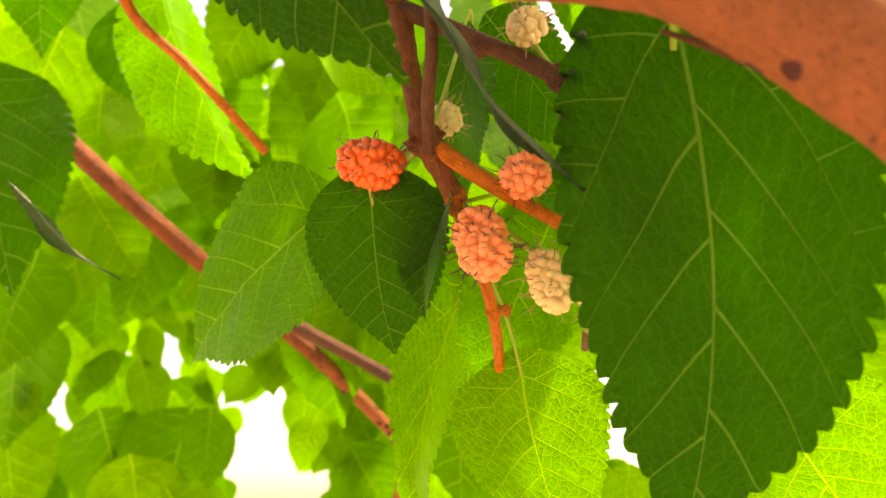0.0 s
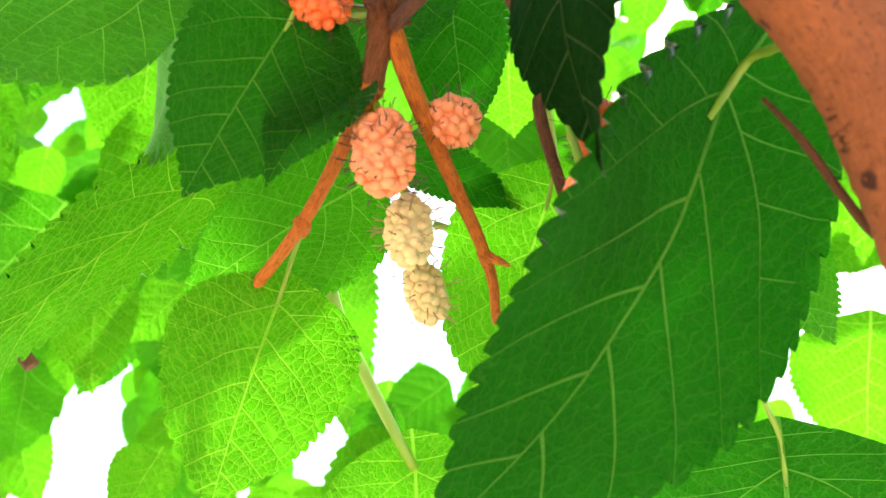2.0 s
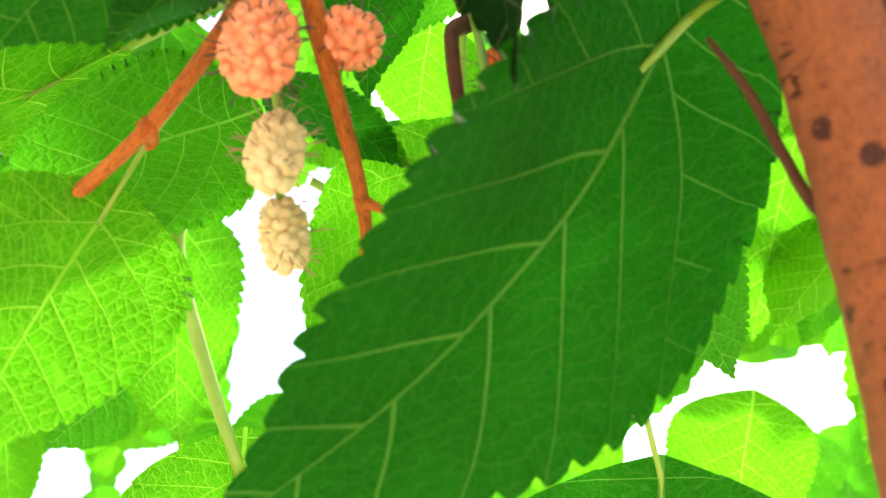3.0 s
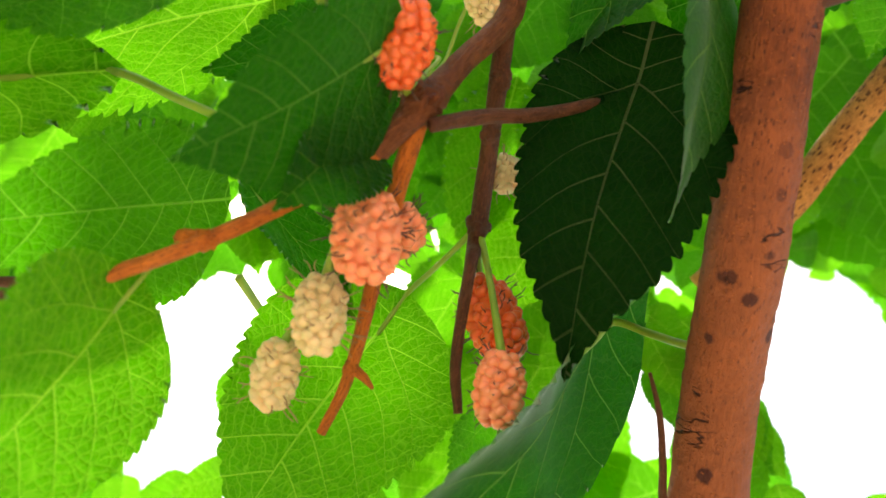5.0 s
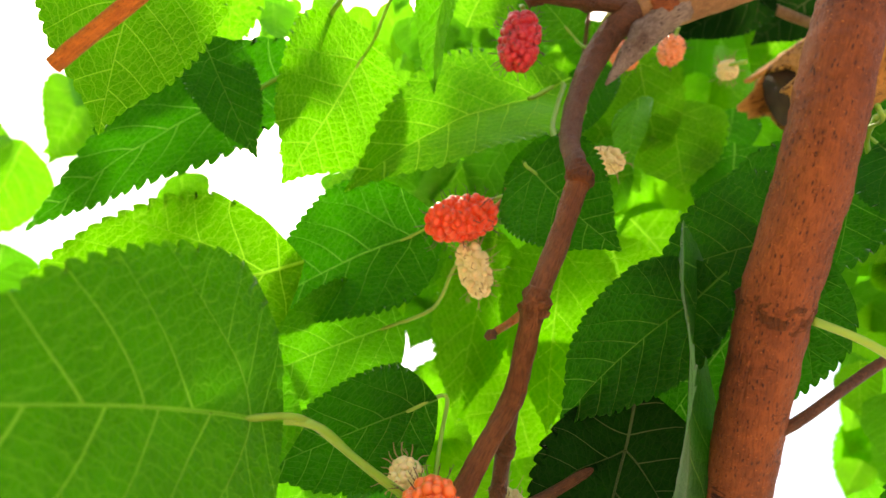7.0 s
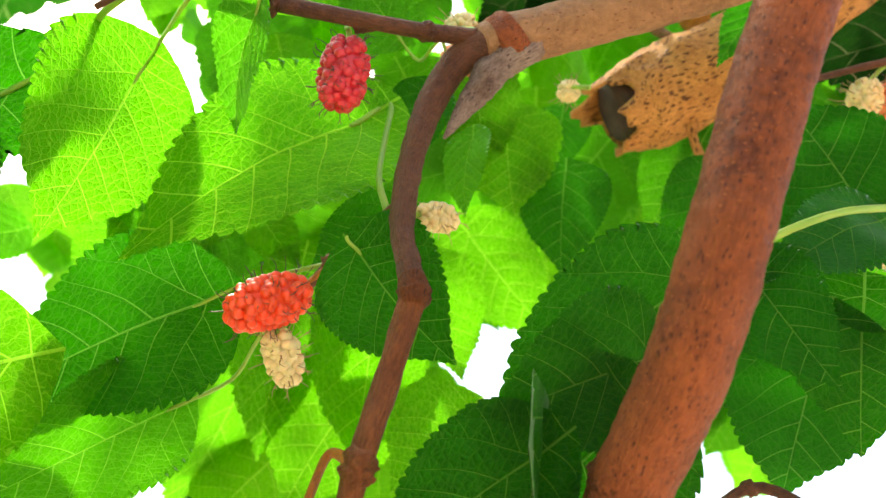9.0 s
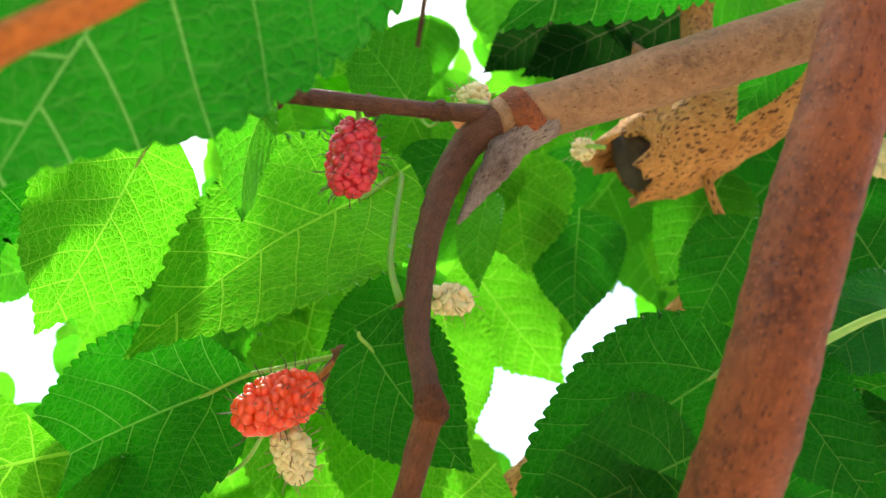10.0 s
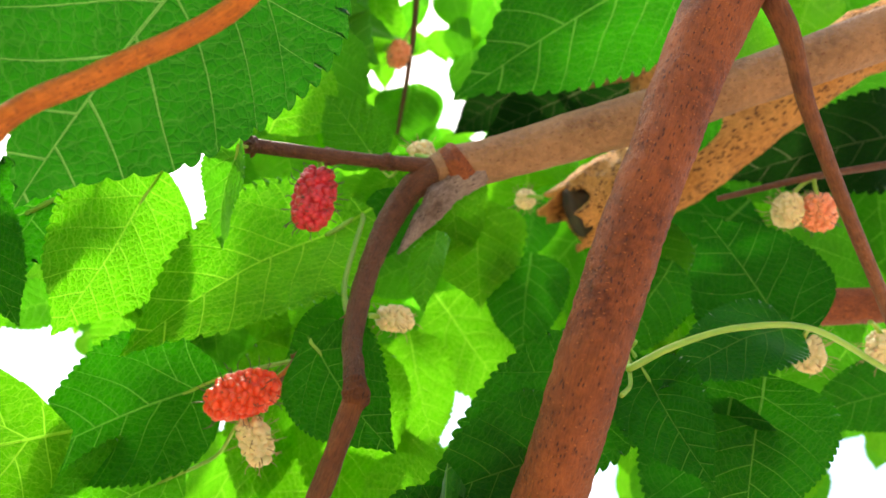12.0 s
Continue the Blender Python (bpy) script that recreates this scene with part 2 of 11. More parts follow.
BARK_OLD = bark_material("bark_speckled", (0.44, 0.17, 0.036), (0.66, 0.32, 0.09), (0.05, 0.014, 0.006), 10.0, 0.75, size=0.38)
SNAG = bark_material("snag_grey", (0.14, 0.075, 0.05), (0.34, 0.25, 0.21), (0.06, 0.03, 0.022), 14.0, 0.6, size=0.3)
TWIG = bark_material("twig_red_brown", (0.52, 0.115, 0.014), (0.64, 0.19, 0.028), (0.22, 0.04, 0.012), 30.0, 0.5, 0.8)
TWIG_MID = bark_material("twig_brown", (0.13, 0.036, 0.012), (0.24, 0.080, 0.026), (0.13, 0.03, 0.012), 30.0, 0.55, 0.8)
TWIG_DARK = bark_material("twig_dark_brown", (0.08, 0.028, 0.013), (0.16, 0.060, 0.026), (0.24, 0.085, 0.03), 30.0, 0.55, 0.8)
HOLLOW = plain_material("dark_inner_wood", (0.02, 0.010, 0.006), (0.06, 0.03, 0.016), 120.0, 0.9, 0.0, 0.6)
PETIOLE = plain_material("petiole_green", (0.17, 0.34, 0.03), (0.26, 0.43, 0.05), 60.0, 0.45, 0.3)
FRUIT = {
    "red": plain_material("fruit_red", (0.68, 0.032, 0.008), (0.82, 0.090, 0.020), 150.0, 0.34, 0.4),
    "coral": plain_material("fruit_coral", (0.76, 0.095, 0.022), (0.86, 0.21, 0.06), 150.0, 0.28, 0.4),
    "crimson": plain_material("fruit_crimson", (0.50, 0.015, 0.03), (0.62, 0.03, 0.045), 150.0, 0.36, 0.35),
    "salmon": plain_material("fruit_salmon", (0.82, 0.21, 0.085), (0.88, 0.35, 0.18), 150.0, 0.32, 0.4),
    "cream": plain_material("fruit_cream", (0.66, 0.50, 0.23), (0.74, 0.61, 0.35), 150.0, 0.4, 0.4),
}
STYLE = plain_material("style_dark", (0.05, 0.025, 0.02), (0.10, 0.05, 0.03), 200.0, 0.6)
STYLE_PALE = plain_material("style_pale", (0.25, 0.16, 0.07), (0.35, 0.22, 0.1), 200.0, 0.6)
GROUND = plain_material("ground_paving", (0.36, 0.29, 0.23), (0.48, 0.40, 0.32), 3.0, 0.9, 0.0, 0.3)


# ---- building helpers ----
def part(name, bm, material, parent=None, label=""):
    """Links a bmesh as one smooth mesh object under a thing or a part."""
    me = bpy.data.meshes.new(name)
    for f in bm.faces:
        f.smooth = True
    bm.to_mesh(me)
    bm.free()
    me.materials.append(material)
    ob = new(name, me)
    if parent is not None:
        ob.parent = parent
        ob.matrix_parent_inverse = parent.matrix_world.inverted()
    return tagged(ob, label)


def thing(name, at, label, category, group=""):
    e = new(name)
    e.empty_display_size = 0.01
    e.location = at
    e.matrix_world = Matrix.Translation(at)
    return tagged(e, label, category, group)


def spline(points, per=8):
    """A smooth line through points (Catmull-Rom); each point may carry a radius as its fourth number."""
    p = [np.array(q, float) for q in points]
    p = [2 * p[0] - p[1]] + p + [2 * p[-1] - p[-2]]
    out = []
    for i in range(1, len(p) - 2):
        a, b, c, d = p[i - 1:i + 3]
        for k in range(per):
            t = k / per
            out.append(0.5 * (2 * b + (c - a) * t + (2 * a - 5 * b + 4 * c - d) * t * t + (3 * b - a - 3 * c + d) * t ** 3))
    out.append(p[-2])
    return out


def tube(bm, pts, segs=12, rough=0.0, freq=60.0, cap=True):
    """A tube along points (x, y, z, radius), with uv in metres times ten."""
    uvl = bm.loops.layers.uv.verify()
    pts = [np.array(q, float) for q in pts]
    up, rings, run = Vector((0.31, 0.17, 0.93)), [], 0.0
    for i, q in enumerate(pts):
        d = Vector(pts[min(i + 1, len(pts) - 1)][:3] - pts[max(i - 1, 0)][:3]).normalized()
        side = (up - d * up.dot(d)).normalized()
        up = side
        other = d.cross(side)
        ring = []
        for k in range(segs):
            a = 2 * math.pi * k / segs
            c = Vector(q[:3]) + (side * math.cos(a) + other * math.sin(a)) * q[3]
            if rough:
                c += (c - Vector(q[:3])) * rough * noise.noise(c * freq) + (c - Vector(q[:3])) * rough * (0.6 * noise.noise(c * freq * 3.1) + 0.35 * noise.noise(c * freq * 8.3))
            ring.append(bm.verts.new(c))
        if i:
            run += float(np.linalg.norm(q[:3] - pts[i - 1][:3]))
        rings.append((ring, run, q[3]))
    for (a, ra, wa), (b, rb, wb) in zip(rings, rings[1:]):
        for k in range(segs):
            j = (k + 1) % segs
            f = bm.faces.new((a[k], a[j], b[j], b[k]))
            w = 2 * math.pi * wa * 10 / segs
            for lp, (u, v) in zip(f.loops, ((k * w, ra * 10), ((k + 1) * w, ra * 10), ((k + 1) * w, rb * 10), (k * w, rb * 10))):
                lp[uvl].uv = (u, v)
    if cap:
        for ring, turn in ((rings[0][0], -1), (rings[-1][0], 1)):
            bm.faces.new(ring[::-1] if turn < 0 else ring)
    return bm


def limb(name, points, material, parent, label="", per=8, segs=14, rough=0.08, freq=60.0):
    return part(name, tube(bmesh.new(), spline(points, per), segs, rough, freq), material, parent, label)


def leaf_surface(length, width, fold, bow, wave, sway, full, seed, lop=0.0, cup=0.0):
    """The blade as a function of s (base to tip) and v (edge to edge, -1 to 1), its half width, and the depth of its heart-shaped base."""
    rnd = random.Random(seed)
    ph, lop, heart = rnd.uniform(0, 6.28), lop + rnd.uniform(-0.08, 0.08), rnd.uniform(0.13, 0.24)

    def shape(s):
        return (1 - s ** 2.2) * (1 - math.exp(-full * s)) * (1 - 0.5 * max(0.0, s - 0.7) / 0.3)

    top = max(shape(k / 60) for k in range(61))

    def half(s, right):
        return 0.5 * width * shape(min(1.0, max(0.0, s))) / top * (1 + lop * (1 if right else -1))

    def at(s, v, tooth=0.0):
        w = half(s, v > 0)
        x = v * w + (0.032 * tooth * length * (1 if v > 0 else -1))
        y = length * (s - heart * abs(v) ** 1.6 * (1 - s) ** 5) + 0.020 * tooth * length
        x += sway * length * 4 * s * (1 - s)
        z = fold * abs(v) * w + bow * length * 4 * s * (1 - s) + cup * v * v * w
        z += wave * length * abs(v) ** 2 * math.sin(9 * s + ph + (1.7 if v > 0 else 0)) * min(1, 4 * s) * (1.15 - s)
        z += 0.02 * length * noise.noise(Vector((x * 40, y * 40, seed * 1.7)))
        return Vector((x, y, z))

    return at, half, heart


def leaf_meshes(length, width, fold, bow, wave, sway, full, seed, fine=True, lop=0.0, cup=0.0):
    """The blade and the vein meshes of a serrated heart-shaped leaf, base at the origin, tip along y."""
    at, half, heart = leaf_surface(length, width, fold, bow, wave, sway, full, seed, lop, cup)
    rnd = random.Random(seed + 99)
    teeth, sub, cols = (23, 5, 7) if fine else (13, 4, 4)
    bite = (-0.60, -0.02, 0.28, 0.42, 0.38) if fine else (-0.60, 0.05, 0.40, 0.42)
    rows = teeth * sub
    bm = bmesh.new()
    uvl = bm.loops.layers.uv.new("flat")
    svl = bm.loops.layers.uv.new("plan")
    jag = [rnd.uniform(0.45, 1.35) for _ in range(2 * teeth + 4)]

    def warp(px, py):
        q = Vector((px * 3.1, py * 3.1, seed * 0.91))
        return 0.030 * noise.noise(q), 0.045 * noise.noise(q + Vector((7.3, 2.1, 0.0)))

    grid, flat = [], []
    for i in range(rows + 1):
        s = (i / rows) ** 1.15
        row, frow = [], []
        for c in range(-cols, cols + 1):
            v = math.copysign(abs(c / cols) ** 0.85, c)
            tooth = 0.0
            if abs(c) == cols and 0.02 < s < 0.985:
                tooth = 0.74 * bite[i % sub] * jag[i // sub + (teeth if c > 0 else 0)] * (1.15 - 0.7 * s)
            q = at(s, v, tooth)
            row.append(bm.verts.new(q))
            px, py = 0.8 * v * half(s, v > 0) / width, s - heart * abs(v) ** 1.6 * (1 - s) ** 5
            wx, wy = warp(px, py)
            frow.append((q.x * 10 + seed, q.y * 10, px + wx * min(1.0, 8 * abs(px)), py + wy))
        grid.append(row)
        flat.append(frow)
    for i in range(rows):
        for c in range(2 * cols):
            f = bm.faces.new((grid[i][c], grid[i][c + 1], grid[i + 1][c + 1], grid[i + 1][c]))
            for lp, (a, b) in zip(f.loops, ((i, c), (i, c + 1), (i + 1, c + 1), (i + 1, c))):
                lp[uvl].uv = flat[a][b][:2]
                lp[svl].uv = flat[a][b][2:]
    bmesh.ops.remove_doubles(bm, verts=bm.verts, dist=1e-6)
    vb = bmesh.new()
    thick = min(0.00028, 0.0032 * length)

    def place(px, py):
        """The point of the blade at a plan place, or nothing beyond its edge."""
        ox, oy = px, py
        for _ in range(5):
            wx, wy = warp(ox, oy)
            ox, oy = px - wx * min(1.0, 8 * abs(ox)), py - wy
        s, v = oy, 0.0
        for _ in range(8):
            h = half(s, ox > 0)
            v = ox * width / 0.8 / max(h, 1e-5)
            s = min(0.99, max(0.004, oy + heart * min(1.0, abs(v)) ** 1.6 * (1 - min(1.0, max(0.0, s))) ** 5))
        return at(s, v) if abs(v) < 0.95 else None

    def vein(path, r0, r1, n):
        pts = []
        for k in range(n + 1):
            q = place(*path(k / n))
            if q is None:
                break
            pts.append((*q, r0 + (r1 - r0) * k / n))
        if len(pts) > 1:
            tube(vb, pts, 4, cap=False)

    vein(lambda t: (0.0, 0.97 * t), thick, 0.2 * thick, 24 if fine else 8)
    for sgn in (-1, 1):
        for j in range(6):
            y0 = VEIN_STEP * (j + (0.3 if sgn > 0 and j else 0))
            vein(lambda t: (sgn * 0.42 * t, y0 + VEIN_LEAN * 0.42 * t + VEIN_CURVE * (0.42 * t) ** 2), (0.75 if j == 0 else 0.6 - 0.05 * j) * thick, 0.12 * thick, 12 if fine else 5)
    return bm, vb


LEAF_SEED = [10]


def leaf(owner, base, tip, facing, width, kind="mid", fold=0.12, bow=0.06, wave=0.03, sway=0.02, full=14.0, root=None, fine=True, label="", lop=0.0, cup=0.0):
    """A leaf of the owner, from its base to its tip, its underside towards facing; root: where its stalk springs from."""
    LEAF_SEED[0] += 1
    base, tip = Vector(base), Vector(tip)
    y = tip - base
    length = y.length
    y.normalize()
    z = Vector(facing)
    z = (z - y * z.dot(y)).normalized()
    x = y.cross(z)
    m = Matrix.Translation(base) @ Matrix((x, y, z)).transposed().to_4x4()
    bm, vb = leaf_meshes(length, width, fold, bow, wave, sway, full, LEAF_SEED[0], fine, lop, cup)
    blade = part("leaf", bm, LEAF[kind], owner, label)
    blade.matrix_world = m
    veins = tagged(part("venation", vb, VEIN_DIM if kind in ("dark", "shaded") else VEIN), kind="stuff")
    veins.parent = blade
    if root is not None:
        root = Vector(root)
        inv = m.inverted()
        a, b = inv @ root, Vector((0, 0, 0))
        d = (a - b).length
        c1 = b + Vector((0, -0.28 * d, 0.0))
        c2 = a + (b - a) * 0.3 + inv.to_3x3() @ Vector((0, 0, 0.03 * d))
        r = min(0.0012, max(0.0007, 0.011 * length))
        pts = [(*a, r * 1.15), (*c2, r), (*((c1 + c2) * 0.5), r), (*c1, r), (*b, r * 0.95), (0, length * 0.05, 0.03 * fold * length, r * 0.7)]
        stalk = part("petiole", tube(bmesh.new(), spline(pts, 5), 8), PETIOLE)
        stalk.parent = blade
    return blade


BEADS = {}


def drupelet_mesh(colour):
    if colour not in BEADS:
        bm = bmesh.new()
        bmesh.ops.create_icosphere(bm, subdivisions=2, radius=1.0)
        ob = part("drupelet", bm, FRUIT[colour])
        BEADS[colour] = ob.data
        bpy.data.objects.remove(ob)
    return BEADS[colour]


def mulberry(a, b, radius, colour, label, stalk_to=None, hairs=1.0, seed=0):
    """A mulberry: a stubby body of many drupelets with thread-like styles and a short stalk at a."""
    rnd = random.Random(seed + 5)
    a, b = Vector(a), Vector(b)
    axis = b - a
    length = axis.length
    q = axis.to_track_quat("Z", "Y")
    ob = thing("mulberry", a, label, "fruit", "mulberries on the twigs")
    bm, hb = bmesh.new(), bmesh.new()
    m = Matrix.Translation(a) @ q.to_matrix().to_4x4()
    for v in bmesh.ops.create_icosphere(bm, subdivisions=3, radius=1.0)["verts"]:
        v.co = Vector((v.co.x * radius * 0.86, v.co.y * radius * 0.86, (v.co.z * 0.48 + 0.5) * length))
    body = part("core", bm, FRUIT[colour], ob)
    body.matrix_world = m
    n = min(120, max(56, int(105 * length * radius / (0.020 * 0.008))))
    dr = 0.66 * math.sqrt(4 * math.pi * radius * length * 0.42 / n)
    for i in range(n):
        h = (i + 0.5) / n
        ang = i * 2.39996 + rnd.uniform(-0.32, 0.32)
        zz = min(0.985, max(0.015, 0.02 + 0.96 * h + rnd.uniform(-0.022, 0.022)))
        prof = math.sqrt(max(0.0, 1 - abs(2 * zz - 1) ** 2.6))
        rr = radius * (0.80 * prof + 0.02) * rnd.uniform(0.97, 1.04)
        c = Vector((math.cos(ang) * rr, math.sin(ang) * rr, zz * length))
        out = Vector((c.x, c.y, (zz - 0.5) * radius * 1.2)).normalized()
        s = dr * rnd.uniform(0.80, 1.16)
        bead = new("drupelet", drupelet_mesh(colour))
        bead.parent = ob
        bead.matrix_world = m @ Matrix.Translation(c) @ Matrix.Diagonal((s, s, s * 0.9, 1))
        if rnd.random() < 0.48 * hairs:
            tip = c + out * s
            ln = radius * rnd.uniform(0.28, 0.52) * (1.7 if colour == "cream" else 1.0)
            bend = Vector((rnd.uniform(-1, 1), rnd.uniform(-1, 1), rnd.uniform(-1, 1))) * 0.6
            fork = Vector((rnd.uniform(-1, 1), rnd.uniform(-1, 1), rnd.uniform(-1, 1))) * 0.7
            pts = [(*(tip - out * 0.0004), 0.00022), (*(tip + out * ln * 0.5), 0.00018), (*(tip + (out + bend * 0.6) * ln), 0.00010)]
            tube(hb, spline(pts, 3), 4, cap=False)
            if rnd.random() < 0.5:
                tube(hb, [(*(tip + out * ln * 0.4), 0.0002), (*(tip + (out * 0.8 + fork * 0.5) * ln), 0.0001)], 4, cap=False)
    hair = tagged(part("style_tuft", hb, STYLE if colour != "cream" else STYLE_PALE, ob), kind="stuff")
    hair.matrix_world = m
    if stalk_to is not None:
        mid = (a + Vector(stalk_to)) * 0.5 + Vector((0, 0, 0.001))
        part("stalk", tube(bmesh.new(), spline([(*stalk_to, 0.0012), (*mid, 0.0010), (*(a + axis * 0.08), 0.0013)], 4), 8), PETIOLE if colour != "red" else TWIG, ob)
    return ob


def swollen_node(at, along, r, material, parent, seed, label="scaly twig node"):
    """A knobby node on a twig: a lumpy collar with a few upturned bud scales."""
    rnd = random.Random(seed)
    at, d = Vector(at), (Vector(along) - Vector(at)).normalized()
    side = d.orthogonal().normalized()
    bm = bmesh.new()
    tube(bm, spline([(*(at - d * r * 1.6), r * 0.8), (*(at - d * r * 0.5), r * 1.22), (*(at + d * r * 0.5), r * 1.28), (*(at + d * r * 1.6), r * 0.8)], 4), 12, 0.35, 420.0)
    for i in range(5):
        a = Matrix.Rotation(rnd.uniform(0, 6.28), 3, d) @ side
        p = at + a * r * 1.05 + d * rnd.uniform(-0.8, 0.8) * r
        q = p + (a * 0.8 + d * rnd.uniform(-0.6, 0.9)) * r * rnd.uniform(0.5, 1.0)
        tube(bm, [(*(p - a * r * 0.3), r * 0.5), (*p, r * 0.42), (*((p + q) / 2), r * 0.33), (*q, r * 0.08)], 7, 0.2, 500.0)
    return part("node", bm, material, parent, label)


def broken_limb(points, material, parent, label, ragged, seed):
    """A hollow broken limb end: a jagged shell of bark round a dark core."""
    rnd = random.Random(seed)
    pts = spline(points, 8)
    shell, segs = tube(bmesh.new(), pts, 40, 0.13, 55.0, cap=False), 40
    shell.verts.ensure_lookup_table()
    d = Vector(np.array(points[0][:3]) - np.array(points[1][:3])).normalized()
    off = [ragged * (0.9 * noise.noise(Vector((math.cos(k * 0.157) * 1.3, math.sin(k * 0.157) * 1.3, seed))) + rnd.uniform(-0.30, 0.35)) for k in range(segs)]
    for row, share in ((0, 1.0), (1, 0.6), (2, 0.3)):
        for k in range(segs):
            v = shell.verts[row * segs + k]
            v.co += d * off[k] * share
            if row == 0:
                v.co += Vector((rnd.uniform(-1, 1), rnd.uniform(-1, 1), rnd.uniform(-1, 1))) * ragged * 0.08
    ob = part("limb_bark", shell, material, parent, label)
    mod = ob.modifiers.new("bark_thickness", "SOLIDIFY")
    mod.thickness, mod.offset = 0.0016, -1.0
    core = [(*np.array(q[:3]), q[3] * 0.80) for q in pts[2:]]
    part("rotten_core", tube(bmesh.new(), core, 24, 0.12, 160.0), HOLLOW, parent, "dark wood inside the break")
    return ob


# ---- ground ----
gb = bmesh.new()
bmesh.ops.create_grid(gb, x_segments=2, y_segments=2, size=3000.0)
tagged(part("ground", gb, GROUND), "sunlit warm-toned paved ground below the tree", "ground", kind="structure")


# ---- the thick branch ----
branch = thing("mulberry_branch", (0.029, 0.159, 1.612), "thick reddish-brown mulberry branch with corky spots and serrated leaves", "tree branch")
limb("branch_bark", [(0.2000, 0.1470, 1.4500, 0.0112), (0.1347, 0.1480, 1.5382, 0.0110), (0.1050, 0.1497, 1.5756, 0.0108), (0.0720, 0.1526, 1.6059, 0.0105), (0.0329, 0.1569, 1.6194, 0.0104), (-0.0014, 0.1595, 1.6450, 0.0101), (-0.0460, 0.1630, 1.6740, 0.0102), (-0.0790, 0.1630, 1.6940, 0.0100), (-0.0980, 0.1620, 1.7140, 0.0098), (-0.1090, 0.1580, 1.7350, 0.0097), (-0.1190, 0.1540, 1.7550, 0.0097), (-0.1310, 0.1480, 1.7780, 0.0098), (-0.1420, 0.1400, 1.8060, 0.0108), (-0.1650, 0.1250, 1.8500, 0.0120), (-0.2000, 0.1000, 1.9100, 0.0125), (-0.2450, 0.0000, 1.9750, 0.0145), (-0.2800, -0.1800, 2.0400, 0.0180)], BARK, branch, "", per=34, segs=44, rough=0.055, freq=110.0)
limb("knot", [(-0.0425, 0.1627, 1.6718, 0.0098), (-0.0450, 0.1630, 1.6735, 0.0101), (-0.0470, 0.1630, 1.6750, 0.0104), (-0.0490, 0.1630, 1.6763, 0.0101), (-0.0515, 0.1630, 1.6780, 0.0097)], KNOT, branch, "dark ridged branch knot", per=5, segs=48, rough=0.13, freq=300.0)
limb("spur", [(0.0715, 0.1725, 1.6041, 0.0005), (0.0798, 0.1677, 1.5965, 0.0009), (0.0902, 0.1642, 1.5881, 0.0011), (0.0993, 0.1619, 1.5831, 0.0013), (0.1060, 0.1585, 1.5810, 0.0014)], TWIG_DARK, branch, "thin dry spur")
limb("side_twig", [(-0.0134, 0.1586, 1.6523, 0.0018), (-0.0206, 0.1501, 1.6540, 0.0017), (-0.0220, 0.1090, 1.6878, 0.0017), (-0.0509, 0.0950, 1.6663, 0.0018), (-0.0618, 0.0727, 1.6740, 0.0018), (-0.0797, 0.0380, 1.6868, 0.0018)], TWIG_DARK, branch, "thin grey-brown side twig")
leaf(branch, (0.0765, 0.1880, 1.6170), (0.0732, 0.2573, 1.4944), (-0.267, -0.871, -0.409), 0.0690, "deep", fold=0.08, bow=0.03, wave=0.03, sway=-0.072, full=9.0, root=(0.0623, 0.1531, 1.6090), label="large dark-green serrated leaf", lop=-0.06, cup=0.22)
leaf(branch, (-0.0349, 0.1858, 1.6871), (0.0165, 0.1818, 1.6005), (-0.36, -0.91, -0.27), 0.0560, "half_shaded", fold=0.15, label="dull olive leaf hanging beside the branch")
leaf(branch, (-0.0268, 0.1474, 1.7060), (0.0190, 0.1771, 1.6666), (-0.7315, 0.4402, -0.5207), 0.0611, "half_shaded")
leaf(branch, (-0.0290, 0.1788, 1.6876), (0.0142, 0.2129, 1.6591), (-0.7052, 0.6419, -0.3010), 0.0420, "half_shaded")
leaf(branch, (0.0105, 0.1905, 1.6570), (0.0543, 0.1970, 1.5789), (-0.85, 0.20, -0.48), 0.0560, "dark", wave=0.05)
leaf(branch, (0.1256, 0.2108, 1.6209), (0.1731, 0.2129, 1.6032), (-0.3353, -0.2035, -0.9199), 0.0307, "mid")
leaf(branch, (0.1943, 0.2397, 1.5710), (0.2627, 0.2634, 1.5180), (-0.4269, -0.4806, -0.7660), 0.1099, "half_shaded", root=(0.1516, 0.2286, 1.5906))
leaf(branch, (-0.0279, 0.1405, 1.7229), (-0.0221, 0.1942, 1.6969), (-0.9145, -0.0930, -0.3938), 0.0489, "half_shaded")
leaf(branch, (-0.0215, 0.1162, 1.7578), (0.0269, 0.1767, 1.7103), (-0.8464, 0.4315, -0.3122), 0.0561, "half_shaded", root=(-0.0558, 0.1228, 1.7568))
leaf(branch, (-0.0471, 0.1139, 1.7479), (-0.0557, 0.0977, 1.7069), (-0.7662, 0.6361, -0.0908), 0.0338, "deep", root=(-0.0893, 0.1467, 1.7158))
leaf(branch, (-0.0340, 0.0574, 1.7560), (-0.0302, 0.0725, 1.6991), (-0.8748, 0.4796, 0.0683), 0.0601, "half_shaded")
leaf(branch, (-0.0429, 0.0496, 1.7844), (-0.0522, 0.1133, 1.7410), (-0.9758, 0.0056, 0.2187), 0.0350, "deep")
leaf(branch, (0.0046, 0.0765, 1.6523), (0.0009, 0.1007, 1.5907), (-0.9358, 0.3048, 0.1769), 0.0570, "half_shaded", root=(-0.0513, 0.0899, 1.6662))
leaf(branch, (-0.0286, 0.0714, 1.7461), (0.0239, 0.0615, 1.7011), (-0.5286, 0.4563, -0.7158), 0.0562, "deep")

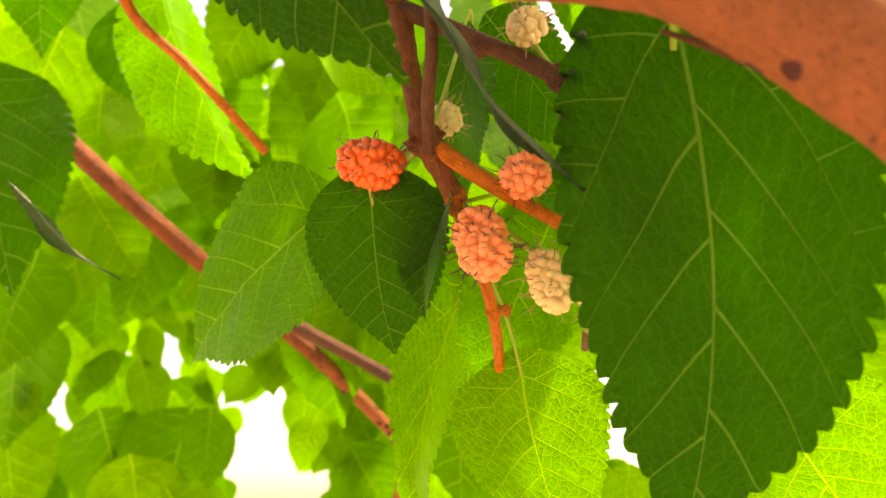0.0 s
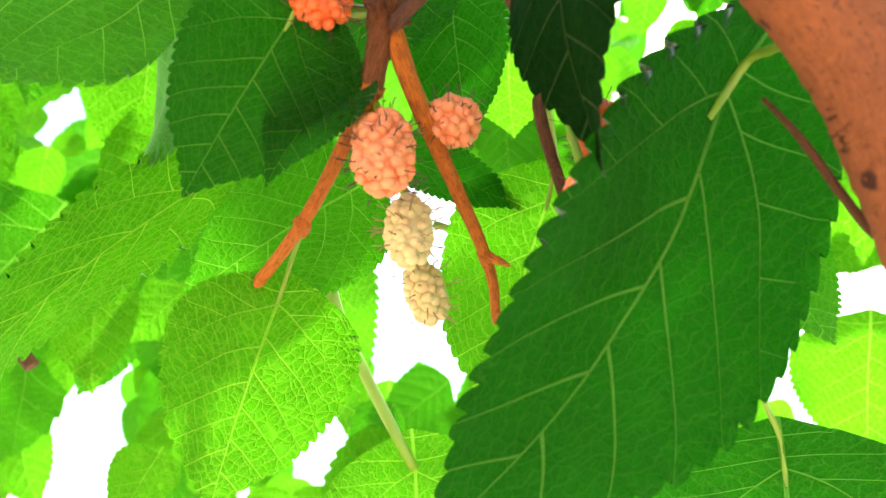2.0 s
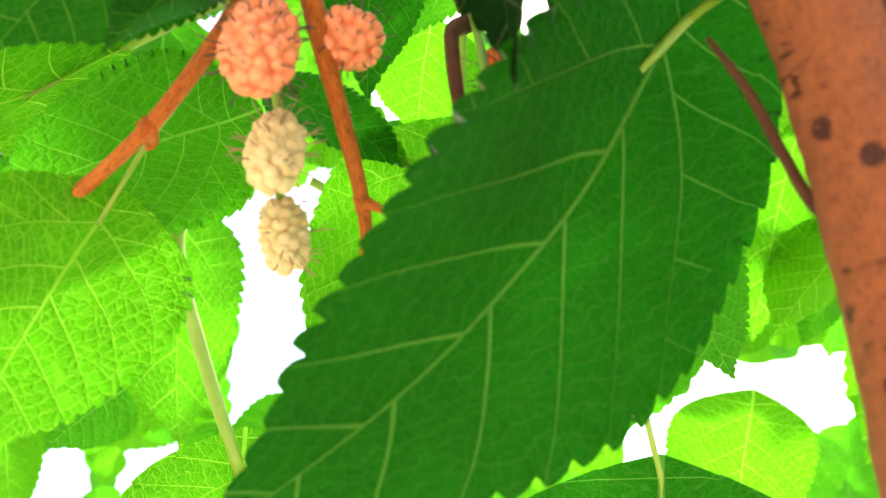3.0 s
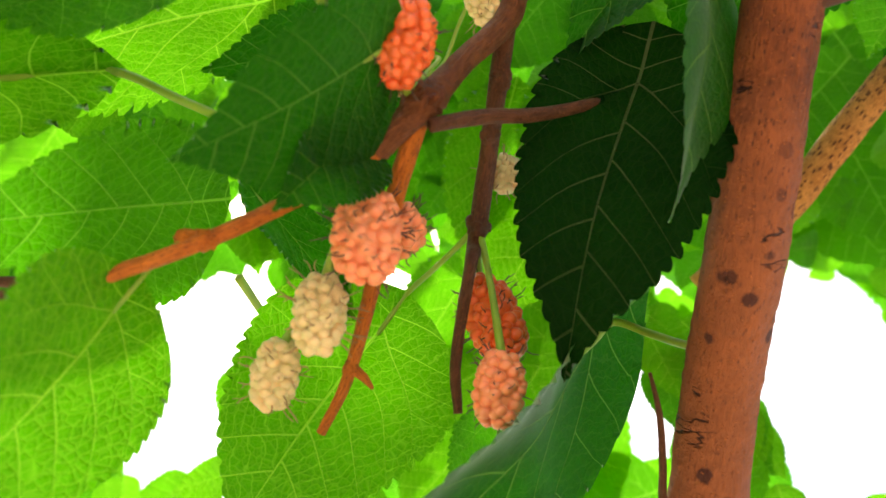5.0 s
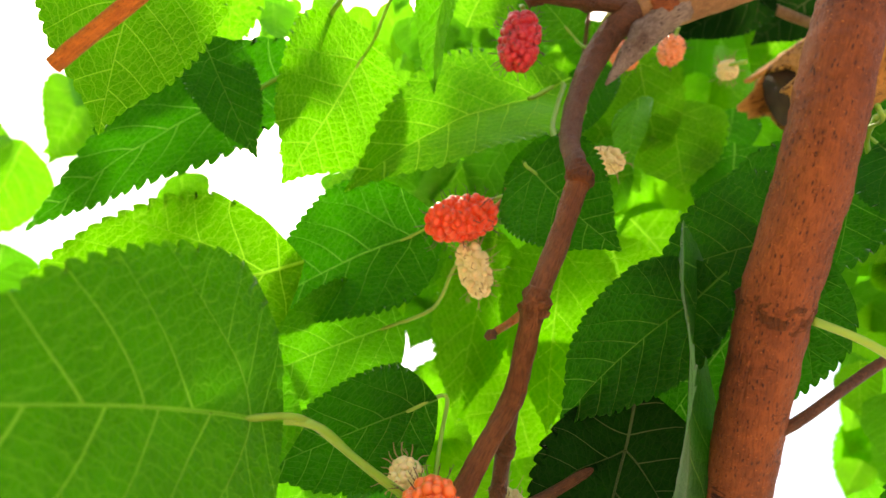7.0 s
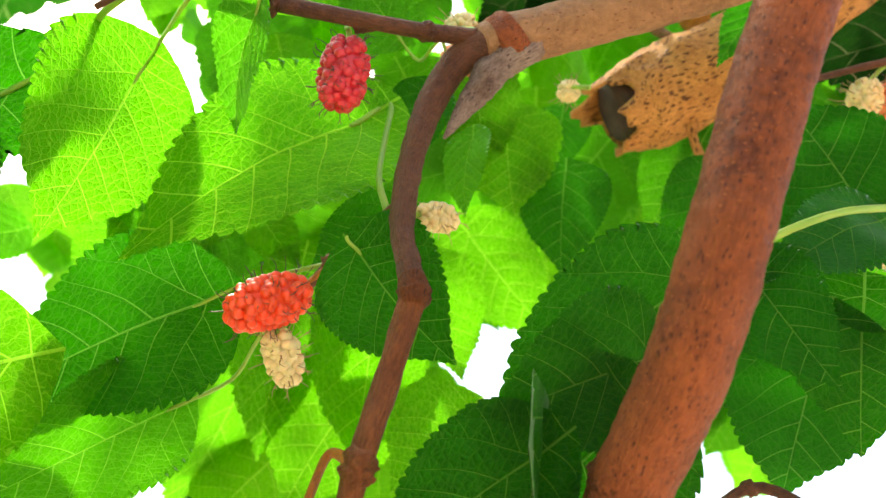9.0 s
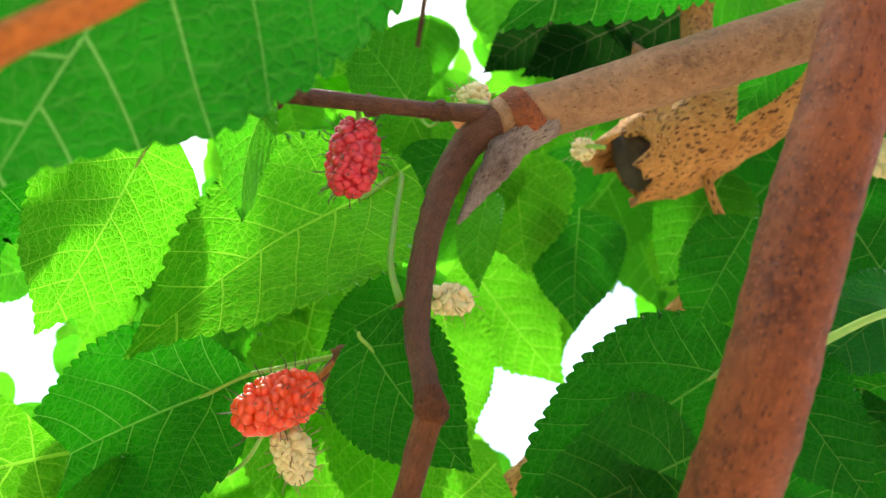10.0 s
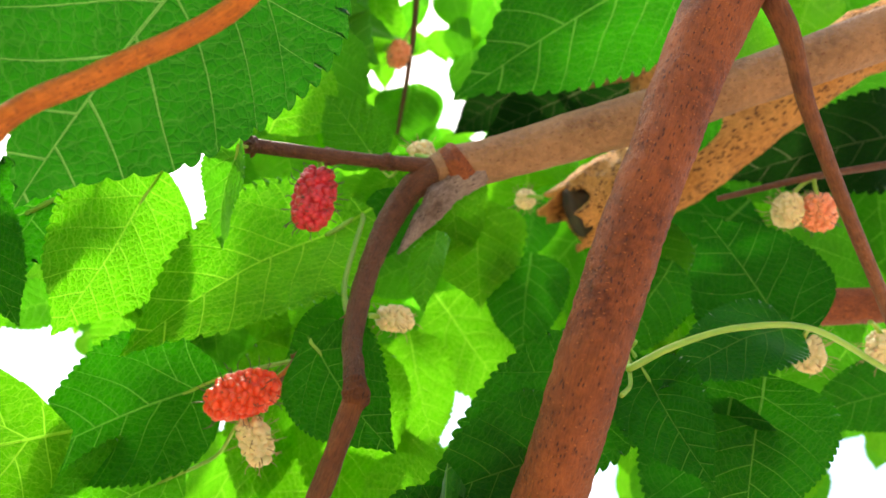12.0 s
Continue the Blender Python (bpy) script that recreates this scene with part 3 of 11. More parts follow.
# ---- the second branch with its fruiting twig ----
fruiting = thing("fruiting_branch", (-0.033, 0.194, 1.842), "grey-brown branch bending into a thin twig with mulberries", "tree branch")
limb("branch_bark", [(-0.2850, -0.2150, 1.9850, 0.0170), (-0.1816, -0.1123, 1.9592, 0.0128), (-0.1212, 0.0026, 1.9080, 0.0115), (-0.0798, 0.0877, 1.8727, 0.0108), (-0.0554, 0.1366, 1.8571, 0.0105), (-0.0394, 0.1693, 1.8469, 0.0098), (-0.0324, 0.1883, 1.8409, 0.0098), (-0.0310, 0.1973, 1.8370, 0.0075)], BARK_GREY, fruiting, "", per=10, segs=24, rough=0.07)
limb("snag", [(-0.0374, 0.1760, 1.8412, 0.0062), (-0.0315, 0.1879, 1.8322, 0.0064), (-0.0264, 0.1967, 1.8188, 0.0050), (-0.0223, 0.2025, 1.8081, 0.0028), (-0.0201, 0.2066, 1.7997, 0.0008)], SNAG, fruiting, "grey dead snag with split bark", rough=0.3, freq=130.0)
limb("main_twig", [(-0.0341, 0.1879, 1.8395, 0.0075), (-0.0280, 0.2025, 1.8328, 0.0062), (-0.0225, 0.2120, 1.8135, 0.0052), (-0.0227, 0.2187, 1.7827, 0.0045), (-0.0268, 0.2210, 1.7542, 0.0039), (-0.0316, 0.2191, 1.7381, 0.0038), (-0.0340, 0.2178, 1.7284, 0.0041)], TWIG_DARK, fruiting, "dark curving twig", per=12, rough=0.1, freq=200.0)
limb("fork_stem", [(-0.0340, 0.2178, 1.7284, 0.0040), (-0.0274, 0.2225, 1.7039, 0.0037), (-0.0230, 0.2279, 1.6798, 0.0037), (-0.0117, 0.2285, 1.6694, 0.0035), (0.0003, 0.2299, 1.6585, 0.0037), (0.0041, 0.2379, 1.6375, 0.0034), (0.0079, 0.2445, 1.6194, 0.0040), (0.0122, 0.2497, 1.6101, 0.0034), (0.0166, 0.2549, 1.6013, 0.0034)], TWIG_MID, fruiting, "red-brown forking stem", rough=0.1, freq=200.0)
limb("long_twig", [(0.0166, 0.2549, 1.6013, 0.0026), (0.0243, 0.2836, 1.5731, 0.0019), (0.0247, 0.3104, 1.5459, 0.0018)], TWIG, fruiting, "orange-red twig with a cut end")
limb("fork_twig", [(0.0079, 0.2445, 1.6194, 0.0030), (0.0284, 0.2475, 1.6035, 0.0025), (0.0658, 0.2515, 1.5794, 0.0017), (0.0793, 0.2560, 1.5666, 0.0013)], TWIG, fruiting, "thin red twig")
limb("drooping_twig", [(0.0003, 0.2299, 1.6585, 0.0028), (0.0497, 0.2276, 1.6268, 0.0026), (0.0512, 0.2268, 1.6116, 0.0018), (0.0675, 0.2256, 1.5913, 0.0016), (0.0762, 0.2220, 1.5799, 0.0013)], TWIG_DARK, fruiting, "")
limb("bud_twig", [(-0.0230, 0.2279, 1.6798, 0.0020), (0.0021, 0.2320, 1.6909, 0.0014), (-0.0182, 0.2399, 1.6693, 0.0012)], TWIG, fruiting, "short twig with a bud")
limb("red_twig", [(-0.0237, 0.2194, 1.7676, 0.0022), (-0.0144, 0.2228, 1.7679, 0.0022), (0.0104, 0.2370, 1.7602, 0.0020), (0.0118, 0.2443, 1.7489, 0.0014)], TWIG_MID, fruiting, "")
limb("upper_twig", [(-0.0322, 0.1987, 1.8395, 0.0034), (-0.0361, 0.2298, 1.8310, 0.0028), (-0.0455, 0.2723, 1.8176, 0.0027), (-0.0450, 0.2946, 1.8171, 0.0022), (-0.0455, 0.3084, 1.8146, 0.0016), (-0.0366, 0.3225, 1.8070, 0.0010)], TWIG_DARK, fruiting, "")
limb("side_twig", [(0.0095, 0.2410, 1.6131, 0.0019), (0.0112, 0.2289, 1.6242, 0.0021), (0.0145, 0.2157, 1.6350, 0.0019), (0.0160, 0.1920, 1.6555, 0.0014)], TWIG_DARK, fruiting, "")
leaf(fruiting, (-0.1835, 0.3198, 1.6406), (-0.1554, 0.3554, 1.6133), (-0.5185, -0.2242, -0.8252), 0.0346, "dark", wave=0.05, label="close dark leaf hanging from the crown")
leaf(fruiting, (-0.0424, 0.2973, 1.6160), (-0.1100, 0.3440, 1.5705), (-0.54, -0.84, -0.05), 0.0760, "mid", root=(0.0079, 0.2445, 1.6194))
leaf(fruiting, (-0.0111, 0.2541, 1.6046), (-0.0080, 0.2810, 1.5590), (0.0, -0.86, -0.50), 0.0460, "half_shaded", lop=-0.12, root=(0.0166, 0.2549, 1.6013))
leaf(fruiting, (0.0108, 0.2586, 1.6027), (0.0053, 0.2637, 1.5655), (-0.6232, -0.7819, -0.0157), 0.0245, "half_shaded", fold=0.4)
leaf(fruiting, (0.0054, 0.3409, 1.5955), (-0.0258, 0.4127, 1.4910), (-0.5141, -0.7710, -0.3759), 0.0338, "lit", fold=0.25, root=(0.0166, 0.2549, 1.6013))
leaf(fruiting, (0.0324, 0.2976, 1.5559), (0.0469, 0.3162, 1.4959), (-0.2017, -0.9205, -0.3348), 0.0547, "lit", root=(0.0166, 0.2549, 1.6013))
leaf(fruiting, (0.0409, 0.3024, 1.6041), (0.0152, 0.3362, 1.5515), (-0.2083, -0.8659, -0.4549), 0.0486, "mid")
leaf(fruiting, (0.0794, 0.2501, 1.6089), (0.1091, 0.2772, 1.5434), (-0.8340, -0.2617, -0.4857), 0.0637, "lit", root=(0.0497, 0.2276, 1.6268))
leaf(fruiting, (0.0484, 0.2902, 1.6180), (0.0793, 0.2569, 1.6060), (-0.7509, -0.6454, -0.1398), 0.0202, "half_shaded", fold=0.3, root=(0.0166, 0.2549, 1.6013))
leaf(fruiting, (0.0309, 0.2706, 1.6707), (0.0621, 0.2747, 1.6247), (-0.4482, -0.8110, -0.3759), 0.0368, "half_shaded")
leaf(fruiting, (0.0155, 0.2315, 1.8307), (0.0148, 0.3047, 1.7507), (-0.97, 0.05, -0.05), 0.0660, "lit", fold=0.25, lop=-0.08, root=(-0.0051, 0.2215, 1.7743))
leaf(fruiting, (0.0028, 0.3132, 1.8186), (0.0269, 0.3344, 1.7595), (-0.50, -0.70, -0.46), 0.0700, "lit", root=(-0.0450, 0.2946, 1.8171))
leaf(fruiting, (-0.0537, 0.2749, 1.8049), (-0.0042, 0.2758, 1.7954), (-0.1570, 0.6327, -0.7583), 0.0211, "mid", fold=0.35, root=(-0.0455, 0.2723, 1.8176))
leaf(fruiting, (0.0390, 0.2771, 1.7523), (0.0700, 0.3391, 1.7200), (-0.877, 0.253, -0.404), 0.0610, "half_shaded", fold=0.25, root=(0.0104, 0.2370, 1.7602))
leaf(fruiting, (-0.0060, 0.2310, 1.7570), (-0.0105, 0.1975, 1.7190), (-0.7237, 0.6527, -0.2243), 0.0450, "half_shaded", root=(-0.0051, 0.2215, 1.7743))
leaf(fruiting, (0.0648, 0.2807, 1.7223), (0.0692, 0.3356, 1.6832), (-0.8285, -0.2797, -0.4851), 0.0481, "mid", root=(0.0104, 0.2370, 1.7602))
leaf(fruiting, (-0.0231, 0.3023, 1.6252), (-0.0041, 0.4083, 1.6236), (-0.9100, 0.1574, -0.3836), 0.0686, "mid", root=(0.0079, 0.2445, 1.6194))
leaf(fruiting, (0.0197, 0.2606, 1.6608), (0.0128, 0.3072, 1.6244), (-0.7500, -0.4717, -0.4636), 0.0390, "half_shaded", root=(0.0079, 0.2445, 1.6194))
leaf(fruiting, (0.0410, 0.3335, 1.7217), (0.0969, 0.4568, 1.6950), (-0.7403, 0.1963, -0.6430), 0.0748, "lit")
leaf(fruiting, (0.0212, 0.3560, 1.8160), (0.0729, 0.4550, 1.7472), (-0.6646, 0.3658, -0.6516), 0.0507, "half_shaded", root=(-0.0455, 0.3084, 1.8146))
leaf(fruiting, (0.0697, 0.1163, 1.8752), (0.0863, 0.1147, 1.8223), (-0.80, 0.36, -0.30), 0.0480, "half_shaded")
leaf(fruiting, (0.0194, 0.1832, 1.8382), (0.0214, 0.1853, 1.7982), (-0.6913, 0.7225, 0.0018), 0.0219, "mid")
leaf(fruiting, (-0.0686, 0.0791, 1.9907), (-0.0012, 0.1847, 1.9153), (-0.7639, 0.0265, -0.6448), 0.0856, "half_shaded")
limb("bud", [(0.0243, 0.2836, 1.5731, 0.0016), (0.0279, 0.2914, 1.5761, 0.0022), (0.0285, 0.2903, 1.5733, 0.0006)], TWIG, fruiting, "small reddish bud", per=4)
limb("bud", [(0.0658, 0.2515, 1.5794, 0.0015), (0.0675, 0.2476, 1.5782, 0.0012), (0.0701, 0.2451, 1.5774, 0.0005)], TWIG, fruiting, "small pointed bud", per=4)
limb("cut_end", [(0.0267, 0.3165, 1.5503, 0.0019), (0.0247, 0.3104, 1.5459, 0.0024), (0.0272, 0.3220, 1.5462, 0.0014)], TWIG_DARK, fruiting, "dark cut twig end", per=4)
limb("collar", [(0.0152, 0.2535, 1.6044, 0.0036), (0.0166, 0.2549, 1.6013, 0.0044), (0.0188, 0.2547, 1.6003, 0.0030)], TWIG, fruiting, "swollen scaly node", per=4, rough=0.3, freq=400.0)
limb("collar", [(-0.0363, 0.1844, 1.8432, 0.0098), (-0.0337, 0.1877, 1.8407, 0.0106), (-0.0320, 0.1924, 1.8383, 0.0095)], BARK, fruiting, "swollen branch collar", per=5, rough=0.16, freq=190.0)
limb("collar", [(-0.0329, 0.2183, 1.7330, 0.0040), (-0.0340, 0.2178, 1.7284, 0.0050), (-0.0333, 0.2180, 1.7241, 0.0041)], KNOT, fruiting, "dark swollen node", per=5, rough=0.25, freq=250.0)
swollen_node((0.0497, 0.2276, 1.6268), (0.0512, 0.2268, 1.6116), 0.0026, TWIG_DARK, fruiting, 3)
swollen_node((0.0137, 0.2283, 1.6493), (0.0497, 0.2276, 1.6268), 0.0023, TWIG_DARK, fruiting, 4)
swollen_node((0.0268, 0.2289, 1.6408), (0.0497, 0.2276, 1.6268), 0.0022, TWIG_DARK, fruiting, 5)
swollen_node((0.0104, 0.2370, 1.7602), (0.0118, 0.2443, 1.7489), 0.0023, TWIG_MID, fruiting, 6)
swollen_node((-0.0230, 0.2279, 1.6798), (0.0003, 0.2299, 1.6585), 0.0036, TWIG_MID, fruiting, 7)
swollen_node((-0.0182, 0.2399, 1.6693), (-0.0230, 0.2279, 1.6798), 0.0012, TWIG_DARK, fruiting, 8)
swollen_node((-0.0455, 0.2723, 1.8176), (-0.0450, 0.2946, 1.8171), 0.0027, TWIG_DARK, fruiting, 9)
swollen_node((-0.0363, 0.2411, 1.8288), (-0.0455, 0.2723, 1.8176), 0.0027, TWIG_DARK, fruiting, 10)
swollen_node((-0.0336, 0.2175, 1.8349), (-0.0455, 0.2723, 1.8176), 0.0029, TWIG_DARK, fruiting, 11)
swollen_node((0.0079, 0.2445, 1.6194), (0.0166, 0.2549, 1.6013), 0.0040, TWIG_MID, fruiting, 12)
swollen_node((0.0243, 0.2836, 1.5731), (0.0247, 0.3104, 1.5459), 0.0018, TWIG, fruiting, 13)
swollen_node((0.0658, 0.2515, 1.5794), (0.0793, 0.2560, 1.5666), 0.0016, TWIG, fruiting, 14)
swollen_node((-0.0220, 0.1090, 1.6878), (-0.0509, 0.0950, 1.6663), 0.0017, TWIG_DARK, branch, 15)
swollen_node((-0.0531, 0.0905, 1.6679), (-0.0618, 0.0727, 1.6740), 0.0019, TWIG_DARK, branch, 16)

# ---- mulberries ----
mulberry((-0.0006, 0.2530, 1.6130), (-0.0201, 0.2470, 1.6155), 0.0080, "coral", "coral-red unripe mulberry with dark bristles", stalk_to=(0.0079, 0.2445, 1.6194), seed=1)
mulberry((0.0216, 0.2520, 1.5964), (0.0279, 0.2465, 1.5751), 0.0083, "salmon", "pinkish-orange unripe mulberry below the twig fork", stalk_to=(0.0166, 0.2549, 1.6013), seed=2)
mulberry((0.0322, 0.2479, 1.6022), (0.0442, 0.2445, 1.6089), 0.0068, "salmon", "pale pink mulberry behind the thin red twig", stalk_to=(0.0079, 0.2445, 1.6194), seed=3)
mulberry((0.0414, 0.2603, 1.5852), (0.0470, 0.2563, 1.5669), 0.0062, "cream", "cream-coloured unripe mulberry with long bristles", stalk_to=(0.0166, 0.2549, 1.6013), seed=5)
mulberry((0.0549, 0.2675, 1.5738), (0.0668, 0.2680, 1.5627), 0.0055, "cream", "small cream-coloured unripe mulberry", stalk_to=(0.0414, 0.2603, 1.5852), seed=6)
mulberry((0.0658, 0.2252, 1.6206), (0.0700, 0.2114, 1.5982), 0.0080, "coral", "orange-red mulberry on the drooping twig", stalk_to=(0.0497, 0.2276, 1.6268), seed=7)
mulberry((0.0614, 0.2133, 1.5908), (0.0714, 0.2115, 1.5750), 0.0064, "salmon", "orange mulberry hanging under a redder one", stalk_to=(0.0497, 0.2276, 1.6268), seed=8)
mulberry((0.0118, 0.2443, 1.7489), (0.0073, 0.2672, 1.7334), 0.0088, "red", "bright red bristly mulberry on a short twig", stalk_to=(0.0104, 0.2370, 1.7602), seed=10)
mulberry((0.0169, 0.2520, 1.7343), (0.0353, 0.2431, 1.7257), 0.0060, "cream", "slim cream mulberry under the red one", stalk_to=(0.0104, 0.2370, 1.7602), seed=11)
mulberry((-0.0265, 0.2437, 1.8295), (-0.0181, 0.2445, 1.8048), 0.0088, "crimson", "crimson mulberry hanging below a thin twig", stalk_to=(-0.0297, 0.2457, 1.8320), seed=12)
mulberry((0.0082, 0.2079, 1.7857), (0.0088, 0.1929, 1.7872), 0.0052, "cream", "cream mulberry behind the curved twig", stalk_to=(-0.0051, 0.2215, 1.7743), seed=13)

# ---- more leaves and twigs round the fruiting branch ----
limb("red_twig", [(-0.2250, 0.2280, 1.7900, 0.0027), (-0.1940, 0.2500, 1.7790, 0.0026), (-0.1600, 0.2710, 1.7610, 0.0026), (-0.1480, 0.2955, 1.7420, 0.0026), (-0.1410, 0.3145, 1.7250, 0.0025), (-0.1190, 0.3250, 1.7050, 0.0023), (-0.0922, 0.3599, 1.6762, 0.0023)], TWIG, fruiting, "long orange-red twig with a cut end")
leaf(fruiting, (-0.3139, 0.4281, 1.7634), (-0.2866, 0.4552, 1.6363), (0.5663, -0.8225, -0.0532), 0.0957, "half_shaded")
leaf(fruiting, (-0.1894, 0.4085, 1.8165), (-0.1259, 0.4405, 1.6920), (-0.4446, -0.7864, -0.4289), 0.0819, "mid", fold=0.4)
leaf(fruiting, (-0.2846, 0.4210, 1.8904), (-0.2944, 0.4500, 1.8020), (0.2661, -0.9066, -0.3274), 0.0730, "half_shaded")
leaf(fruiting, (-0.2503, 0.4736, 1.8472), (-0.2179, 0.5031, 1.7772), (0.1898, -0.9331, -0.3056), 0.0734, "half_shaded")
limb("stem", [(0.0521, 0.3196, 1.6033, 0.0024), (0.0548, 0.3253, 1.5958, 0.0024), (0.0554, 0.3209, 1.5772, 0.0024), (0.0847, 0.3380, 1.5661, 0.0022), (0.1256, 0.3480, 1.5457, 0.0020)], PETIOLE, fruiting, "pale green leaf stalk catching the light")
leaf(fruiting, (0.1263, 0.3477, 1.5456), (0.1700, 0.3600, 1.4879), (-0.3735, -0.8087, -0.4544), 0.0773, "lit")
limb("stem", [(0.0477, 0.3161, 1.6062, 0.0016), (0.0550, 0.3289, 1.5809, 0.0017), (0.0549, 0.3472, 1.5736, 0.0014)], TWIG_DARK, fruiting, "")
limb("stem", [(0.0688, 0.2939, 1.6058, 0.0014), (0.0903, 0.2884, 1.6103, 0.0013), (0.1150, 0.2806, 1.6142, 0.0012)], PETIOLE, fruiting, "")
leaf(fruiting, (0.1201, 0.2870, 1.6201), (0.1855, 0.2729, 1.6135), (-0.2219, -0.7279, -0.6488), 0.0578, "lit")
leaf(fruiting, (0.0055, 0.2213, 1.8732), (-0.0005, 0.2480, 1.8990), (-0.80, 0.10, -0.60), 0.0340, "mid", root=(-0.0301, 0.1980, 1.8454))
leaf(fruiting, (0.0204, 0.2699, 1.8942), (0.0085, 0.2607, 1.9463), (-0.9655, -0.1026, -0.2391), 0.0482, "lit")
leaf(fruiting, (0.0216, 0.2011, 1.8616), (0.0441, 0.2109, 1.8313), (-0.7683, 0.4889, -0.4130), 0.0301, "half_shaded")
leaf(fruiting, (0.0045, 0.2165, 1.7828), (0.0279, 0.2424, 1.7681), (-0.70, 0.50, -0.50), 0.0240, "half_shaded", fold=0.2)
leaf(fruiting, (0.1044, 0.1569, 1.7520), (0.1327, 0.1841, 1.7206), (-0.8262, 0.3988, -0.3980), 0.0548, "lit")
leaf(fruiting, (0.1444, 0.1947, 1.7829), (0.1924, 0.2266, 1.7232), (-0.8158, 0.2747, -0.5089), 0.0720, "lit")
leaf(fruiting, (0.1403, 0.1804, 2.0665), (0.1662, 0.1756, 2.0244), (-0.8264, 0.1892, -0.5304), 0.0438, "mid")
leaf(fruiting, (0.1584, 0.1394, 1.8879), (0.1673, 0.0830, 1.8301), (-0.8306, 0.3294, -0.4491), 0.0593, "lit")
leaf(fruiting, (0.0648, 0.0360, 1.9104), (0.0854, 0.0656, 1.8541), (-0.9305, 0.3245, -0.1698), 0.0509, "mid")
leaf(fruiting, (0.0928, 0.1045, 1.9357), (0.1042, 0.1067, 1.9002), (-0.8949, 0.3589, -0.2652), 0.0347, "half_shaded")
leaf(fruiting, (-0.0320, 0.0573, 1.9178), (-0.0072, 0.0752, 1.8877), (-0.8112, 0.3939, -0.4321), 0.0237, "half_shaded")
leaf(fruiting, (-0.0146, 0.3672, 1.7844), (0.0045, 0.3394, 1.7503), (-0.9152, -0.2044, -0.3473), 0.0291, "half_shaded")
leaf(fruiting, (0.1027, 0.2010, 1.8124), (0.1508, 0.1965, 1.7319), (-0.8492, 0.1184, -0.5147), 0.0599, "lit")
leaf(fruiting, (0.1274, 0.2384, 1.8183), (0.1738, 0.2432, 1.7403), (-0.8592, 0.0058, -0.5116), 0.0479, "lit")
leaf(fruiting, (0.0246, 0.4071, 1.9109), (0.0819, 0.4645, 1.8547), (-0.4680, -0.3341, -0.8181), 0.0698, "lit")
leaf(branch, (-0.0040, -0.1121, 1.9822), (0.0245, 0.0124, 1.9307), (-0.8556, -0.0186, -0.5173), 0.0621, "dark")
leaf(branch, (-0.0247, 0.0333, 1.7988), (-0.0361, 0.0733, 1.8434), (-0.6562, 0.4691, -0.5911), 0.0605, "deep")
leaf(branch, (0.0208, -0.0693, 1.8088), (0.0438, -0.0206, 1.7927), (-0.8924, 0.3137, -0.3242), 0.0378, "half_shaded")
leaf(fruiting, (-0.0735, 0.3750, 1.7732), (-0.0342, 0.3780, 1.7114), (-0.7603, -0.4129, -0.5014), 0.0631, "lit")
leaf(fruiting, (-0.1486, 0.2809, 1.8090), (-0.0984, 0.3204, 1.7331), (-0.7422, -0.2403, -0.6256), 0.0880, "shaded", root=(-0.1687, 0.2325, 1.8143), label="close serrated green leaf")
limb("red_twig", [(-0.1578, 0.1235, 1.8381, 0.0038), (-0.1525, 0.1120, 1.8208, 0.0036), (-0.1335, 0.0936, 1.8100, 0.0028), (-0.1072, 0.0641, 1.7999, 0.0026), (-0.0675, 0.0175, 1.7835, 0.0026), (-0.0245, -0.0313, 1.7621, 0.0026)], TWIG_MID, branch, "red-brown twig springing from the fork")
limb("petiole", [(-0.0695, 0.1339, 1.7364, 0.0012), (-0.0747, 0.1169, 1.7467, 0.0012), (-0.0721, 0.0897, 1.7605, 0.0012), (-0.0641, 0.0517, 1.7723, 0.0012), (-0.0482, 0.0071, 1.7715, 0.0012)], PETIOLE, branch, "")
limb("petiole", [(-0.0468, 0.1530, 1.6720, 0.0013), (-0.0466, 0.1385, 1.6674, 0.0013), (-0.0437, 0.1217, 1.6600, 0.0014)], PETIOLE, branch, "")
limb("dark_twig", [(-0.0221, 0.0527, 1.8693, 0.0014), (-0.0394, 0.0120, 1.8802, 0.0017), (-0.0470, -0.0304, 1.8946, 0.0019), (-0.0562, -0.0785, 1.9094, 0.0020)], TWIG_DARK, branch, "thin dark twig")
limb("hanging_twig", [(0.0433, 0.2050, 2.0827, 0.0022), (0.0651, 0.1996, 2.0518, 0.0020), (0.0854, 0.1972, 2.0239, 0.0017), (0.1101, 0.1959, 1.9903, 0.0012)], TWIG_DARK, fruiting, "thin hanging twig")
leaf(fruiting, (0.1020, 0.4863, 1.6743), (0.1764, 0.5104, 1.5921), (-0.3621, -0.7538, -0.5484), 0.0650, "lit")
leaf(fruiting, (0.2552, 0.2505, 1.8230), (0.3136, 0.2882, 1.7375), (-0.5804, -0.5207, -0.6261), 0.0679, "lit")
leaf(fruiting, (0.3370, 0.2949, 1.7126), (0.3845, 0.3165, 1.6532), (-0.6590, -0.3626, -0.6589), 0.0727, "lit")
leaf(fruiting, (0.0160, 0.0633, 1.8465), (0.0392, 0.0844, 1.8013), (-0.8691, 0.4297, -0.2451), 0.0419, "half_shaded")
leaf(fruiting, (0.1260, 0.1684, 1.8374), (0.1509, 0.1446, 1.7884), (-0.8267, 0.2102, -0.5220), 0.0436, "lit")

